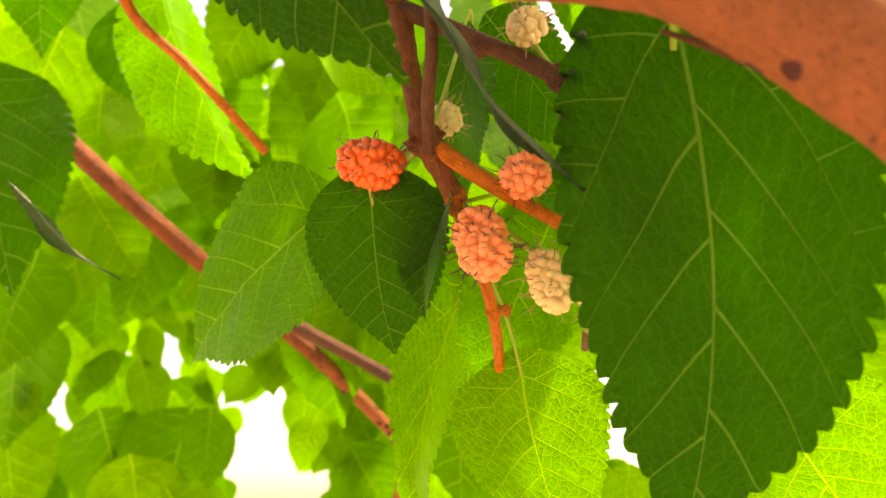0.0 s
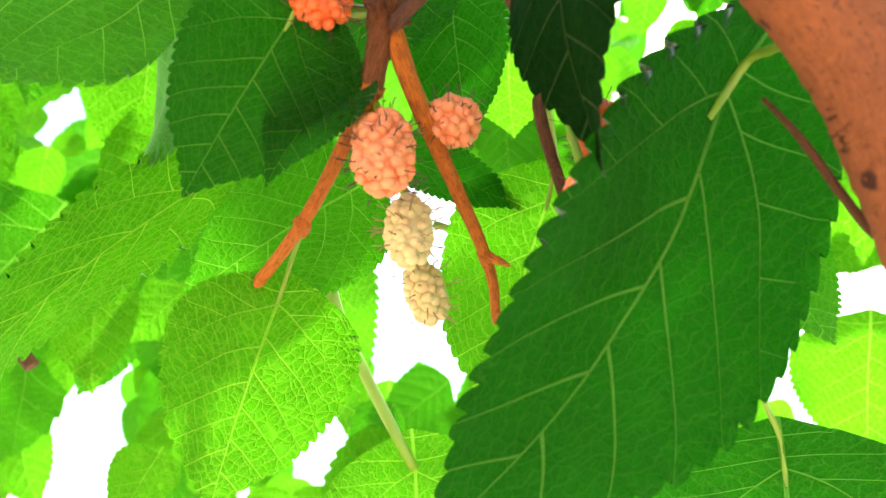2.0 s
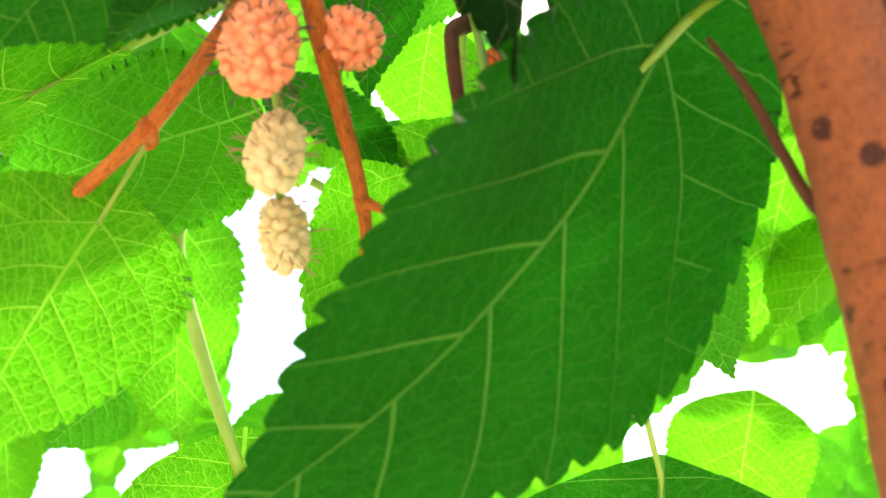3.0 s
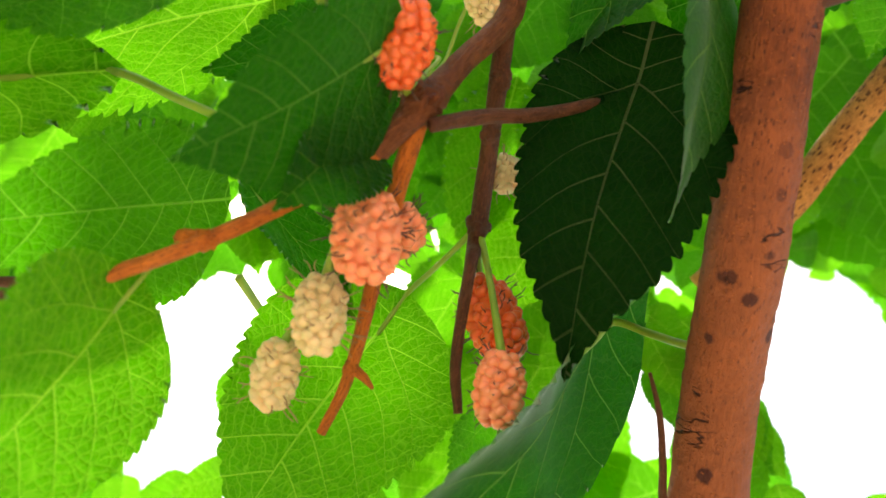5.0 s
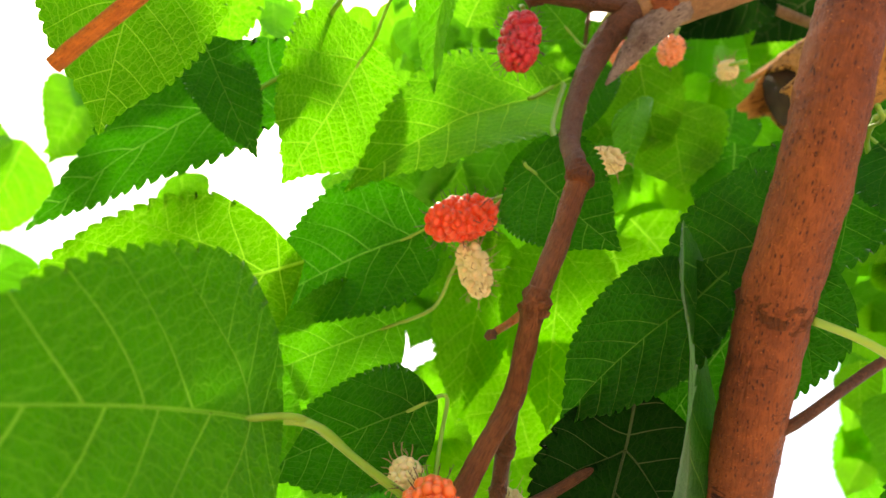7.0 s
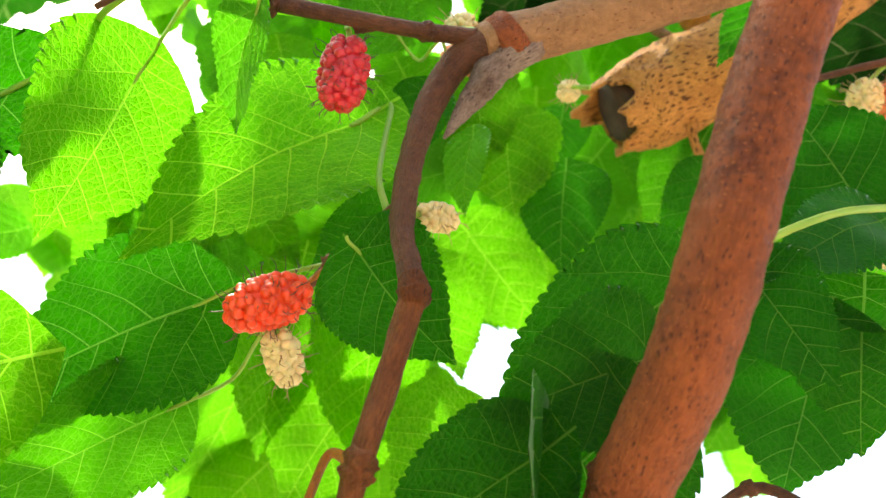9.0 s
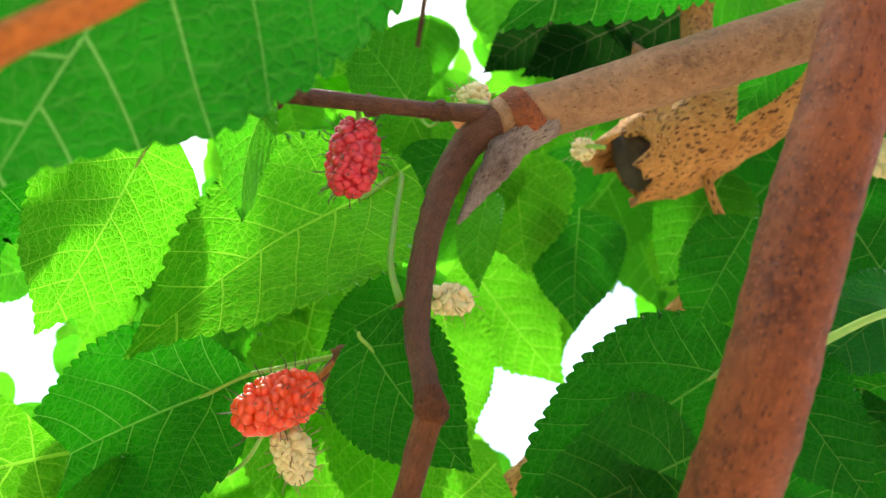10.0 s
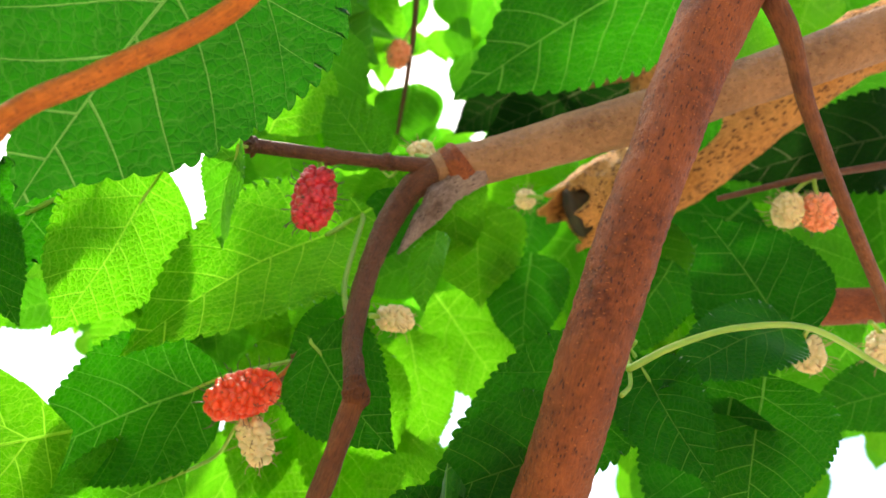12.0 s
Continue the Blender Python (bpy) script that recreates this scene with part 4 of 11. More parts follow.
# ---- the old limb behind ----
old_limb = thing("old_limb", (0.1, 0.1, 1.95), "thick orange-tan limb with dark specks and a broken end", "tree branch")
broken_limb([(0.0490, 0.0990, 1.8990, 0.0190), (0.0440, 0.0850, 1.9070, 0.0245), (0.0330, 0.0690, 1.9140, 0.0250), (0.0110, 0.0430, 1.9260, 0.0215), (-0.0487, -0.0195, 1.9681, 0.0175), (-0.0764, -0.0656, 1.9914, 0.0185), (-0.1166, -0.1335, 2.0248, 0.0200), (-0.2850, -0.2250, 2.0800, 0.0240)], BARK_OLD, old_limb, "speckled tan bark with a ragged edge", 0.016, 4)
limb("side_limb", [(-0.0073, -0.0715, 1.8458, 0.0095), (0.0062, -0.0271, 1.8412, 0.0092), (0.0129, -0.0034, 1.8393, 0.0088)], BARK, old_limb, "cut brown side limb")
limb("side_limb", [(0.0082, 0.0581, 2.0352, 0.0095), (0.0215, 0.0554, 2.0136, 0.0090), (0.0308, 0.0548, 1.9896, 0.0085), (0.0217, 0.0570, 1.9574, 0.0080)], BARK_OLD, old_limb, "speckled side limb")
limb("dead_twig", [(0.0300, 0.1222, 1.9906, 0.0020), (0.0339, 0.1096, 1.9793, 0.0026), (0.0358, 0.0912, 1.9688, 0.0030), (0.0307, 0.0680, 1.9481, 0.0030)], BARK_GREY, old_limb, "grey dead twig")
limb("dead_twig", [(0.0405, 0.1107, 1.9885, 0.0022), (0.0304, 0.0879, 1.9946, 0.0028), (0.0201, 0.0539, 2.0058, 0.0032)], BARK_GREY, old_limb, "grey dead twig")
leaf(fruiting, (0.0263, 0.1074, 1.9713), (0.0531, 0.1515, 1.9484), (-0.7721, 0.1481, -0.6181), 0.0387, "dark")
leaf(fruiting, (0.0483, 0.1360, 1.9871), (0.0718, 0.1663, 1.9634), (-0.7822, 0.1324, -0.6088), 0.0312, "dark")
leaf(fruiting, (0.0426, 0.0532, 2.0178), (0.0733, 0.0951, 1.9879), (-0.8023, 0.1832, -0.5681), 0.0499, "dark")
leaf(fruiting, (0.0566, -0.0110, 1.9317), (0.1022, 0.0493, 1.8678), (-0.8874, 0.3375, -0.3139), 0.0821, "deep")
trunk = thing("tree_trunk", (-0.31, -0.26, 0.0), "grey-brown mulberry trunk carrying the branches", "tree trunk")
limb("trunk_bark", [(-0.3150, -0.2650, -0.0200, 0.1050), (-0.3100, -0.2600, 0.1000, 0.0850), (-0.3050, -0.2500, 0.6000, 0.0740), (-0.3000, -0.2400, 1.2000, 0.0680), (-0.2950, -0.2350, 1.7000, 0.0620), (-0.2900, -0.2250, 2.0200, 0.0550), (-0.2800, -0.2100, 2.2000, 0.0440)], BARK_GREY, trunk, "", per=10, segs=32, rough=0.09, freq=14.0)
far_limb = thing("far_limb", (0.09, 0.03, 1.88), "slanting orange-brown limb further back", "tree branch")
limb("limb_bark", [(0.1745, 0.1253, 1.7610, 0.0085), (0.1369, 0.0935, 1.7927, 0.0085), (0.1024, 0.0707, 1.8224, 0.0082), (0.0744, 0.0508, 1.8464, 0.0080), (0.0663, 0.0450, 1.8534, 0.0070)], BARK_OLD, far_limb, "")
limb("cut_end", [(0.0689, 0.0469, 1.8512, 0.0084), (0.0649, 0.0441, 1.8546, 0.0078), (0.0636, 0.0431, 1.8557, 0.0040)], KNOT, far_limb, "dark cut end", per=4, rough=0.2, freq=200.0)
back_limb = thing("back_limb", (-0.2, 0.74, 1.67), "blurred brown limb behind the leaves", "tree branch")
limb("limb_bark", [(-0.3461, 0.5155, 1.8053, 0.0067), (-0.3076, 0.5350, 1.7670, 0.0079), (-0.2323, 0.5702, 1.7006, 0.0075), (-0.1546, 0.6044, 1.6382, 0.0064), (-0.1100, 0.6263, 1.5960, 0.0053), (-0.0799, 0.6438, 1.5596, 0.0045), (-0.0881, 0.6565, 1.5190, 0.0037)], BARK, back_limb, "")
limb("side_limb", [(-0.1516, 0.5809, 1.6457, 0.0053), (-0.0921, 0.5698, 1.6129, 0.0046), (-0.0396, 0.5567, 1.5825, 0.0041), (0.0087, 0.5320, 1.5528, 0.0037)], TWIG_DARK, back_limb, "")

# ---- mulberries further back ----
mulberry((0.0095, 0.2568, 1.6368), (0.0138, 0.2602, 1.6289), 0.0055, "cream", "small cream mulberry behind the fork", stalk_to=(0.0079, 0.2445, 1.6194), seed=21)
mulberry((0.0380, 0.2265, 1.6443), (0.0438, 0.2196, 1.6401), 0.0055, "cream", "small cream mulberry by the drooping twig", stalk_to=(0.0497, 0.2276, 1.6268), seed=22)
mulberry((-0.0305, 0.0751, 1.6723), (-0.0209, 0.0708, 1.6629), 0.0058, "cream", "cream mulberry under the side twig", stalk_to=(-0.0493, 0.0903, 1.6670), seed=23)
mulberry((-0.0326, 0.0183, 1.8730), (-0.0233, 0.0185, 1.8605), 0.0075, "cream", "yellowish mulberry in the shade", stalk_to=(-0.0401, 0.0093, 1.8804), seed=24)
mulberry((-0.0359, 0.0063, 1.8737), (-0.0267, 0.0010, 1.8598), 0.0085, "salmon", "pinkish mulberry in the shade", stalk_to=(-0.0401, 0.0093, 1.8804), seed=25)
mulberry((-0.0249, 0.0241, 1.7963), (-0.0178, 0.0163, 1.7846), 0.0070, "cream", "cream mulberry beside a cut limb", stalk_to=(-0.0496, 0.0390, 1.7830), seed=26)
mulberry((-0.0276, -0.0164, 1.8048), (-0.0201, -0.0205, 1.7935), 0.0070, "cream", "cream mulberry beside a cut limb", stalk_to=(-0.0361, -0.0035, 1.8031), seed=27)
mulberry((-0.0530, 0.2904, 1.8275), (-0.0546, 0.2821, 1.8263), 0.0052, "salmon", "small pinkish mulberry at the twig end", stalk_to=(-0.0477, 0.2868, 1.8177), seed=28)
mulberry((0.0744, 0.2039, 2.0407), (0.0853, 0.2073, 2.0270), 0.0080, "salmon", "brownish mulberry further back", stalk_to=(0.0650, 0.1993, 2.0519), seed=29)
mulberry((-0.0185, 0.2061, 1.8555), (-0.0226, 0.1962, 1.8577), 0.0055, "cream", "cream mulberry above the branch end", stalk_to=(-0.0356, 0.1974, 1.8405), seed=30)
mulberry((0.0178, 0.1425, 1.8769), (0.0165, 0.1337, 1.8760), 0.0050, "cream", "tiny cream mulberry near the broken limb", stalk_to=(0.0072, 0.1327, 1.8712), seed=31)
mulberry((0.0277, 0.1940, 1.8934), (0.0295, 0.1806, 1.8901), 0.0070, "salmon", "orange mulberry further back", stalk_to=(0.0237, 0.1968, 1.8975), seed=32)
mulberry((0.0177, 0.1631, 1.8992), (0.0280, 0.1649, 1.8897), 0.0065, "salmon", "orange mulberry further back", stalk_to=(0.0141, 0.1626, 1.9025), seed=33)

# ---- leaves further back ----
canopy = thing("background_foliage", (0.3, 0.3, 1.9), "sunlit mulberry leaves further back in the crown", "foliage")
leaf(canopy, (0.2003, 0.4477, 1.8085), (0.1966, 0.4637, 1.7743), (-0.1758, -0.8984, -0.4024), 0.0345, "lit", fold=0.11, bow=-0.05, fine=False)
leaf(canopy, (0.1952, 0.4666, 1.8179), (0.1808, 0.4662, 1.7843), (0.3288, -0.9354, -0.1302), 0.0306, "lit", fold=0.1, bow=-0.01, fine=False)
leaf(canopy, (-0.2025, 0.6468, 1.6880), (-0.1763, 0.6812, 1.6125), (0.0651, -0.9164, -0.3948), 0.0758, "lit", fold=0.21, bow=0.04, fine=False)
leaf(canopy, (0.2493, 1.0496, 1.5798), (0.2309, 1.0444, 1.5177), (0.1788, -0.9835, 0.0281), 0.0554, "lit", fold=0.17, bow=0.09, fine=False)
leaf(canopy, (-0.5013, 0.7792, 1.6685), (-0.5100, 0.7707, 1.6120), (0.2717, -0.9569, 0.1023), 0.0523, "mid", fold=0.16, bow=-0.01, fine=False)
leaf(canopy, (-0.2598, 0.6456, 1.8420), (-0.2637, 0.6612, 1.7584), (0.4322, -0.8827, -0.1847), 0.0814, "lit", bow=0.07, fine=False)
leaf(canopy, (-0.1146, 0.9153, 1.6894), (-0.1482, 0.9486, 1.6079), (-0.4447, -0.8783, -0.1756), 0.0894, "lit", fold=0.16, bow=-0.04, fine=False)
leaf(canopy, (0.3217, 0.9076, 1.8271), (0.3424, 0.9111, 1.7922), (0.1534, -0.9881, -0.0074), 0.0348, "lit", fold=0.11, bow=-0.0, fine=False)
leaf(canopy, (-0.3818, 0.5930, 1.7027), (-0.3912, 0.5848, 1.6104), (0.9051, -0.4217, -0.0548), 0.0766, "mid", fold=0.24, bow=-0.05, fine=False)
leaf(canopy, (0.0828, 0.9627, 1.5670), (0.0884, 0.9686, 1.5083), (0.5106, -0.8591, -0.0367), 0.0530, "lit", fold=0.25, bow=0.08, fine=False)
leaf(canopy, (-0.3542, 0.7366, 1.6442), (-0.3416, 0.7530, 1.5892), (0.8760, -0.4789, 0.0576), 0.0484, "lit", fold=0.19, bow=0.02, fine=False)
leaf(canopy, (-0.5087, 0.7747, 1.9522), (-0.5225, 0.7542, 1.8352), (0.2896, -0.9480, 0.1318), 0.1172, "lit", fold=0.1, bow=-0.03, fine=False)
leaf(canopy, (-0.3691, 0.8730, 1.6376), (-0.4320, 0.8693, 1.5388), (0.6537, -0.6473, -0.3920), 0.0937, "mid", fold=0.11, bow=0.03, fine=False)
leaf(canopy, (-0.3825, 0.6466, 1.9067), (-0.3730, 0.6469, 1.8124), (0.5121, -0.8576, 0.0487), 0.0922, "lit", fold=0.16, bow=-0.02, fine=False)
leaf(canopy, (0.2296, 0.4706, 1.8313), (0.1966, 0.4737, 1.7747), (-0.4081, -0.8933, 0.1881), 0.0650, "lit", fold=0.19, bow=-0.04, fine=False)
leaf(canopy, (0.2643, 0.8126, 1.7464), (0.2254, 0.8392, 1.6553), (-0.5707, -0.8211, 0.0043), 0.0801, "mid", fold=0.21, bow=0.01, fine=False)
leaf(canopy, (-0.0259, 0.7443, 1.8791), (0.0217, 0.7460, 1.8083), (0.3402, -0.9173, 0.2071), 0.0802, "lit", fold=0.21, bow=0.05, fine=False)
leaf(canopy, (-0.4391, 0.6625, 1.6683), (-0.4262, 0.6582, 1.5627), (0.9022, -0.4122, 0.1270), 0.0924, "mid", fold=0.21, fine=False)
leaf(canopy, (0.3349, 0.8743, 1.7671), (0.3321, 0.8962, 1.7151), (0.1740, -0.9043, -0.3898), 0.0476, "lit", fold=0.1, bow=-0.05, fine=False)
leaf(canopy, (-0.4776, 0.8736, 1.5892), (-0.5331, 0.9033, 1.4858), (0.4727, -0.7468, -0.4679), 0.0962, "mid", fold=0.22, bow=-0.05, fine=False)
leaf(canopy, (-0.1984, 0.5749, 1.9298), (-0.2370, 0.5743, 1.8441), (0.7637, -0.5486, -0.3404), 0.0823, "lit", fold=0.2, bow=0.04, fine=False)
leaf(canopy, (-0.3723, 0.7365, 1.8342), (-0.3248, 0.7676, 1.7536), (0.7303, -0.6601, 0.1758), 0.0960, "mid", fold=0.1, bow=0.07, fine=False)
leaf(canopy, (-0.2204, 0.6453, 1.8451), (-0.1707, 0.6973, 1.7443), (0.0718, -0.9002, -0.4295), 0.1027, "lit", fold=0.05, bow=-0.02, fine=False)
leaf(canopy, (-0.3055, 0.7420, 1.5962), (-0.3291, 0.7479, 1.4851), (0.5498, -0.8197, -0.1609), 0.0992, "mid", fold=0.13, bow=0.01, fine=False)
leaf(canopy, (-0.4704, 0.7115, 1.5951), (-0.4519, 0.7310, 1.4947), (0.6977, -0.7163, -0.0103), 0.0889, "lit", fold=0.21, bow=0.07, fine=False)
leaf(canopy, (0.2463, 0.7959, 1.9988), (0.2268, 0.8038, 1.9647), (0.1332, -0.9455, -0.2973), 0.0324, "lit", bow=0.05, fine=False)
leaf(canopy, (-0.5131, 0.7784, 1.9092), (-0.5397, 0.8092, 1.8288), (0.8839, -0.2573, -0.3905), 0.0802, "mid", fold=0.24, bow=0.02, fine=False)
leaf(canopy, (-0.3027, 0.6332, 1.7430), (-0.3382, 0.6575, 1.6646), (0.8056, -0.3547, -0.4746), 0.0713, "mid", fold=0.21, bow=0.07, fine=False)
leaf(canopy, (0.2334, 0.5248, 1.5976), (0.2116, 0.5454, 1.5151), (-0.4797, -0.8727, -0.0907), 0.0856, "lit", fold=0.09, bow=-0.02, fine=False)
leaf(canopy, (-0.0199, 0.5964, 1.6351), (-0.0328, 0.6240, 1.5162), (-0.3775, -0.9102, -0.1705), 0.1206, "mid", fold=0.2, bow=0.03, fine=False)
leaf(canopy, (-0.2099, 0.9265, 1.5705), (-0.1957, 0.9391, 1.5328), (0.4404, -0.8883, -0.1302), 0.0342, "lit", fold=0.23, bow=-0.01, fine=False)
leaf(canopy, (-0.1537, 0.6981, 1.6971), (-0.1032, 0.6982, 1.6229), (-0.0079, -0.9999, -0.0078), 0.0728, "lit", fold=0.23, bow=-0.05, fine=False)
leaf(canopy, (-0.4640, 0.8345, 1.7120), (-0.4799, 0.8399, 1.6255), (-0.0036, -0.9981, -0.0620), 0.0879, "lit", fold=0.15, fine=False)
leaf(canopy, (0.2042, 0.9325, 1.5942), (0.1933, 0.9477, 1.5331), (-0.0315, -0.9713, -0.2357), 0.0609, "lit", fold=0.13, bow=-0.0, fine=False)
leaf(canopy, (-0.3031, 0.6392, 1.8751), (-0.2476, 0.6542, 1.7874), (-0.0454, -0.9795, -0.1961), 0.0835, "lit", fold=0.08, bow=-0.01, fine=False)
leaf(canopy, (-0.4889, 0.7244, 2.0766), (-0.4584, 0.7415, 1.9777), (0.7167, -0.6900, 0.1013), 0.0963, "mid", fold=0.08, bow=-0.01, fine=False)
leaf(canopy, (-0.4164, 0.7882, 1.5967), (-0.3754, 0.7970, 1.5006), (0.4656, -0.8769, 0.1191), 0.1033, "mid", fold=0.08, bow=0.02, fine=False)
leaf(canopy, (-0.2964, 0.7502, 1.7874), (-0.3695, 0.7465, 1.6946), (0.2281, -0.9634, -0.1404), 0.1005, "mid", fold=0.22, bow=0.05, fine=False)
leaf(canopy, (-0.4072, 0.7277, 1.7661), (-0.4176, 0.7526, 1.6683), (0.7068, -0.6639, -0.2443), 0.0989, "mid", fold=0.21, bow=-0.01, fine=False)
leaf(canopy, (-0.3674, 0.7783, 1.8758), (-0.3510, 0.8075, 1.7910), (0.2187, -0.9347, -0.2803), 0.0782, "lit", fold=0.1, bow=-0.05, fine=False)
leaf(canopy, (-0.1702, 0.7565, 1.6520), (-0.1382, 0.7872, 1.5708), (0.6601, -0.7508, -0.0237), 0.0744, "lit", fold=0.06, bow=0.05, fine=False)
leaf(canopy, (0.2978, 0.9453, 1.8809), (0.2834, 0.9713, 1.7872), (0.0896, -0.9561, -0.2791), 0.0858, "lit", fold=0.18, bow=0.02, fine=False)
leaf(canopy, (0.0191, 0.5165, 1.7072), (-0.0111, 0.5420, 1.6461), (-0.3202, -0.9202, -0.2251), 0.0637, "lit", fold=0.19, bow=0.01, fine=False)
leaf(canopy, (-0.0298, 0.5473, 1.7586), (0.0129, 0.5612, 1.6762), (-0.0889, -0.9737, -0.2098), 0.0763, "lit", fold=0.09, bow=0.02, fine=False)
leaf(canopy, (-0.1246, 0.6321, 1.8658), (-0.1866, 0.6120, 1.7624), (0.4765, -0.8715, -0.1160), 0.1159, "lit", fold=0.09, fine=False)
leaf(canopy, (-0.3995, 0.7673, 1.9414), (-0.4288, 0.7578, 1.8618), (0.1038, -0.9914, 0.0795), 0.0796, "mid", fold=0.09, bow=-0.05, fine=False)
leaf(canopy, (-0.0629, 0.7375, 1.9028), (-0.0880, 0.7391, 1.8703), (0.6347, -0.5731, -0.5184), 0.0344, "mid", fold=0.16, bow=0.0, fine=False)
leaf(canopy, (0.2828, 0.7303, 1.6902), (0.2882, 0.7378, 1.6555), (-0.1672, -0.9580, -0.2328), 0.0359, "lit", fold=0.25, fine=False)
leaf(canopy, (0.2473, 0.6441, 1.6631), (0.2560, 0.6464, 1.6221), (-0.7148, -0.6734, -0.1887), 0.0372, "lit", fold=0.14, bow=0.05, fine=False)
leaf(canopy, (-0.5239, 0.8241, 1.7240), (-0.5128, 0.8498, 1.6722), (0.3967, -0.8537, -0.3373), 0.0558, "lit", fold=0.2, bow=-0.03, fine=False)
leaf(canopy, (-0.1367, 0.7871, 1.9786), (-0.0846, 0.7812, 1.9073), (0.1292, -0.9761, 0.1745), 0.0809, "lit", fold=0.14, bow=0.09, fine=False)
leaf(canopy, (-0.5054, 0.8843, 1.6539), (-0.5124, 0.9086, 1.6018), (0.7488, -0.5557, -0.3612), 0.0520, "mid", fold=0.06, bow=0.09, fine=False)
leaf(canopy, (0.2993, 0.8878, 1.8289), (0.3087, 0.9031, 1.7762), (0.1439, -0.9570, -0.2520), 0.0490, "lit", fold=0.22, bow=0.05, fine=False)
leaf(canopy, (0.2858, 0.9107, 1.8064), (0.2203, 0.8970, 1.7220), (0.4788, -0.8459, -0.2350), 0.0914, "lit", fold=0.19, fine=False)
leaf(canopy, (0.0605, 0.5475, 1.6319), (0.0488, 0.5599, 1.5918), (-0.0069, -0.9558, -0.2941), 0.0376, "lit", fold=0.06, bow=0.09, fine=False)
leaf(canopy, (0.0149, 0.6813, 1.5846), (-0.0263, 0.7017, 1.4740), (-0.4295, -0.9030, -0.0062), 0.1066, "mid", fold=0.07, bow=-0.04, fine=False)
leaf(canopy, (-0.2631, 0.7895, 1.8857), (-0.3034, 0.8142, 1.8131), (0.6992, -0.4619, -0.5456), 0.0706, "mid", fold=0.08, bow=0.09, fine=False)
leaf(canopy, (-0.3854, 0.6759, 1.8646), (-0.4269, 0.7018, 1.7582), (0.3014, -0.8928, -0.3349), 0.0922, "lit", fold=0.15, bow=-0.04, fine=False)
leaf(canopy, (-0.2294, 0.8678, 1.6509), (-0.1873, 0.8960, 1.5621), (0.5573, -0.8303, 0.0012), 0.0847, "mid", fold=0.17, bow=0.02, fine=False)
leaf(canopy, (-0.2001, 0.6201, 1.9457), (-0.2151, 0.6306, 1.9158), (0.5033, -0.7036, -0.5016), 0.0345, "lit", fold=0.23, bow=0.08, fine=False)
leaf(canopy, (-0.2782, 0.7151, 1.5592), (-0.2687, 0.7326, 1.5009), (0.0510, -0.9586, -0.2803), 0.0513, "mid", fold=0.15, bow=0.03, fine=False)
leaf(canopy, (-0.1491, 0.6324, 1.5783), (-0.1617, 0.6399, 1.5443), (0.0491, -0.9709, -0.2345), 0.0297, "lit", fold=0.17, bow=0.09, fine=False)
leaf(canopy, (0.2693, 0.9380, 1.7392), (0.3177, 0.9629, 1.6702), (-0.1815, -0.8775, -0.4440), 0.0754, "lit", fold=0.2, bow=-0.02, fine=False)
leaf(canopy, (-0.1431, 0.7835, 1.6143), (-0.1212, 0.8181, 1.5152), (0.6760, -0.7294, -0.1052), 0.1022, "lit", fold=0.1, bow=0.02, fine=False)
leaf(canopy, (-0.2873, 0.7559, 2.0102), (-0.2836, 0.7787, 1.9480), (0.0867, -0.9370, -0.3384), 0.0551, "lit", fold=0.09, bow=0.08, fine=False)
leaf(canopy, (-0.2546, 0.7953, 1.6653), (-0.2731, 0.8009, 1.6359), (0.3179, -0.8746, -0.3662), 0.0286, "mid", fold=0.21, bow=0.09, fine=False)
leaf(canopy, (-0.2270, 0.7593, 1.9850), (-0.2136, 0.7565, 1.9482), (0.0293, -0.9959, 0.0862), 0.0318, "lit", fold=0.07, bow=0.08, fine=False)
leaf(canopy, (-0.4031, 0.6918, 1.7515), (-0.4464, 0.6746, 1.6661), (0.1801, -0.9779, 0.1061), 0.0895, "lit", fold=0.07, bow=0.04, fine=False)
leaf(canopy, (0.2495, 0.5507, 1.6602), (0.2219, 0.5546, 1.6066), (0.0155, -0.9966, -0.0806), 0.0492, "mid", fold=0.11, bow=-0.05, fine=False)
leaf(canopy, (-0.0903, 0.8078, 1.7349), (-0.1279, 0.8147, 1.6299), (-0.2524, -0.9673, 0.0266), 0.1069, "lit", fold=0.15, bow=0.08, fine=False)
leaf(canopy, (-0.3649, 0.5507, 1.8859), (-0.3945, 0.5572, 1.7793), (0.3291, -0.9327, -0.1477), 0.0940, "lit", fold=0.2, bow=-0.06, fine=False)
leaf(canopy, (0.1741, 0.8226, 1.6686), (0.1888, 0.8375, 1.5672), (-0.3842, -0.9038, -0.1887), 0.0916, "mid", fold=0.19, bow=0.01, fine=False)
leaf(canopy, (0.3340, 0.9687, 1.8402), (0.3664, 0.9623, 1.7538), (-0.5881, -0.7923, -0.1626), 0.0792, "lit", fold=0.15, bow=0.08, fine=False)
leaf(canopy, (-0.5120, 0.8580, 1.7608), (-0.5299, 0.8552, 1.6736), (0.6115, -0.7850, -0.0993), 0.0887, "lit", fold=0.21, bow=-0.02, fine=False)
leaf(canopy, (0.1568, 0.4366, 1.7990), (0.1880, 0.4443, 1.7507), (-0.2550, -0.9153, -0.3116), 0.0486, "mid", fold=0.09, bow=0.1, fine=False)
leaf(canopy, (-0.0790, 0.7939, 1.5612), (-0.0839, 0.8181, 1.4949), (0.1449, -0.9260, -0.3487), 0.0561, "lit", fold=0.13, bow=-0.04, fine=False)
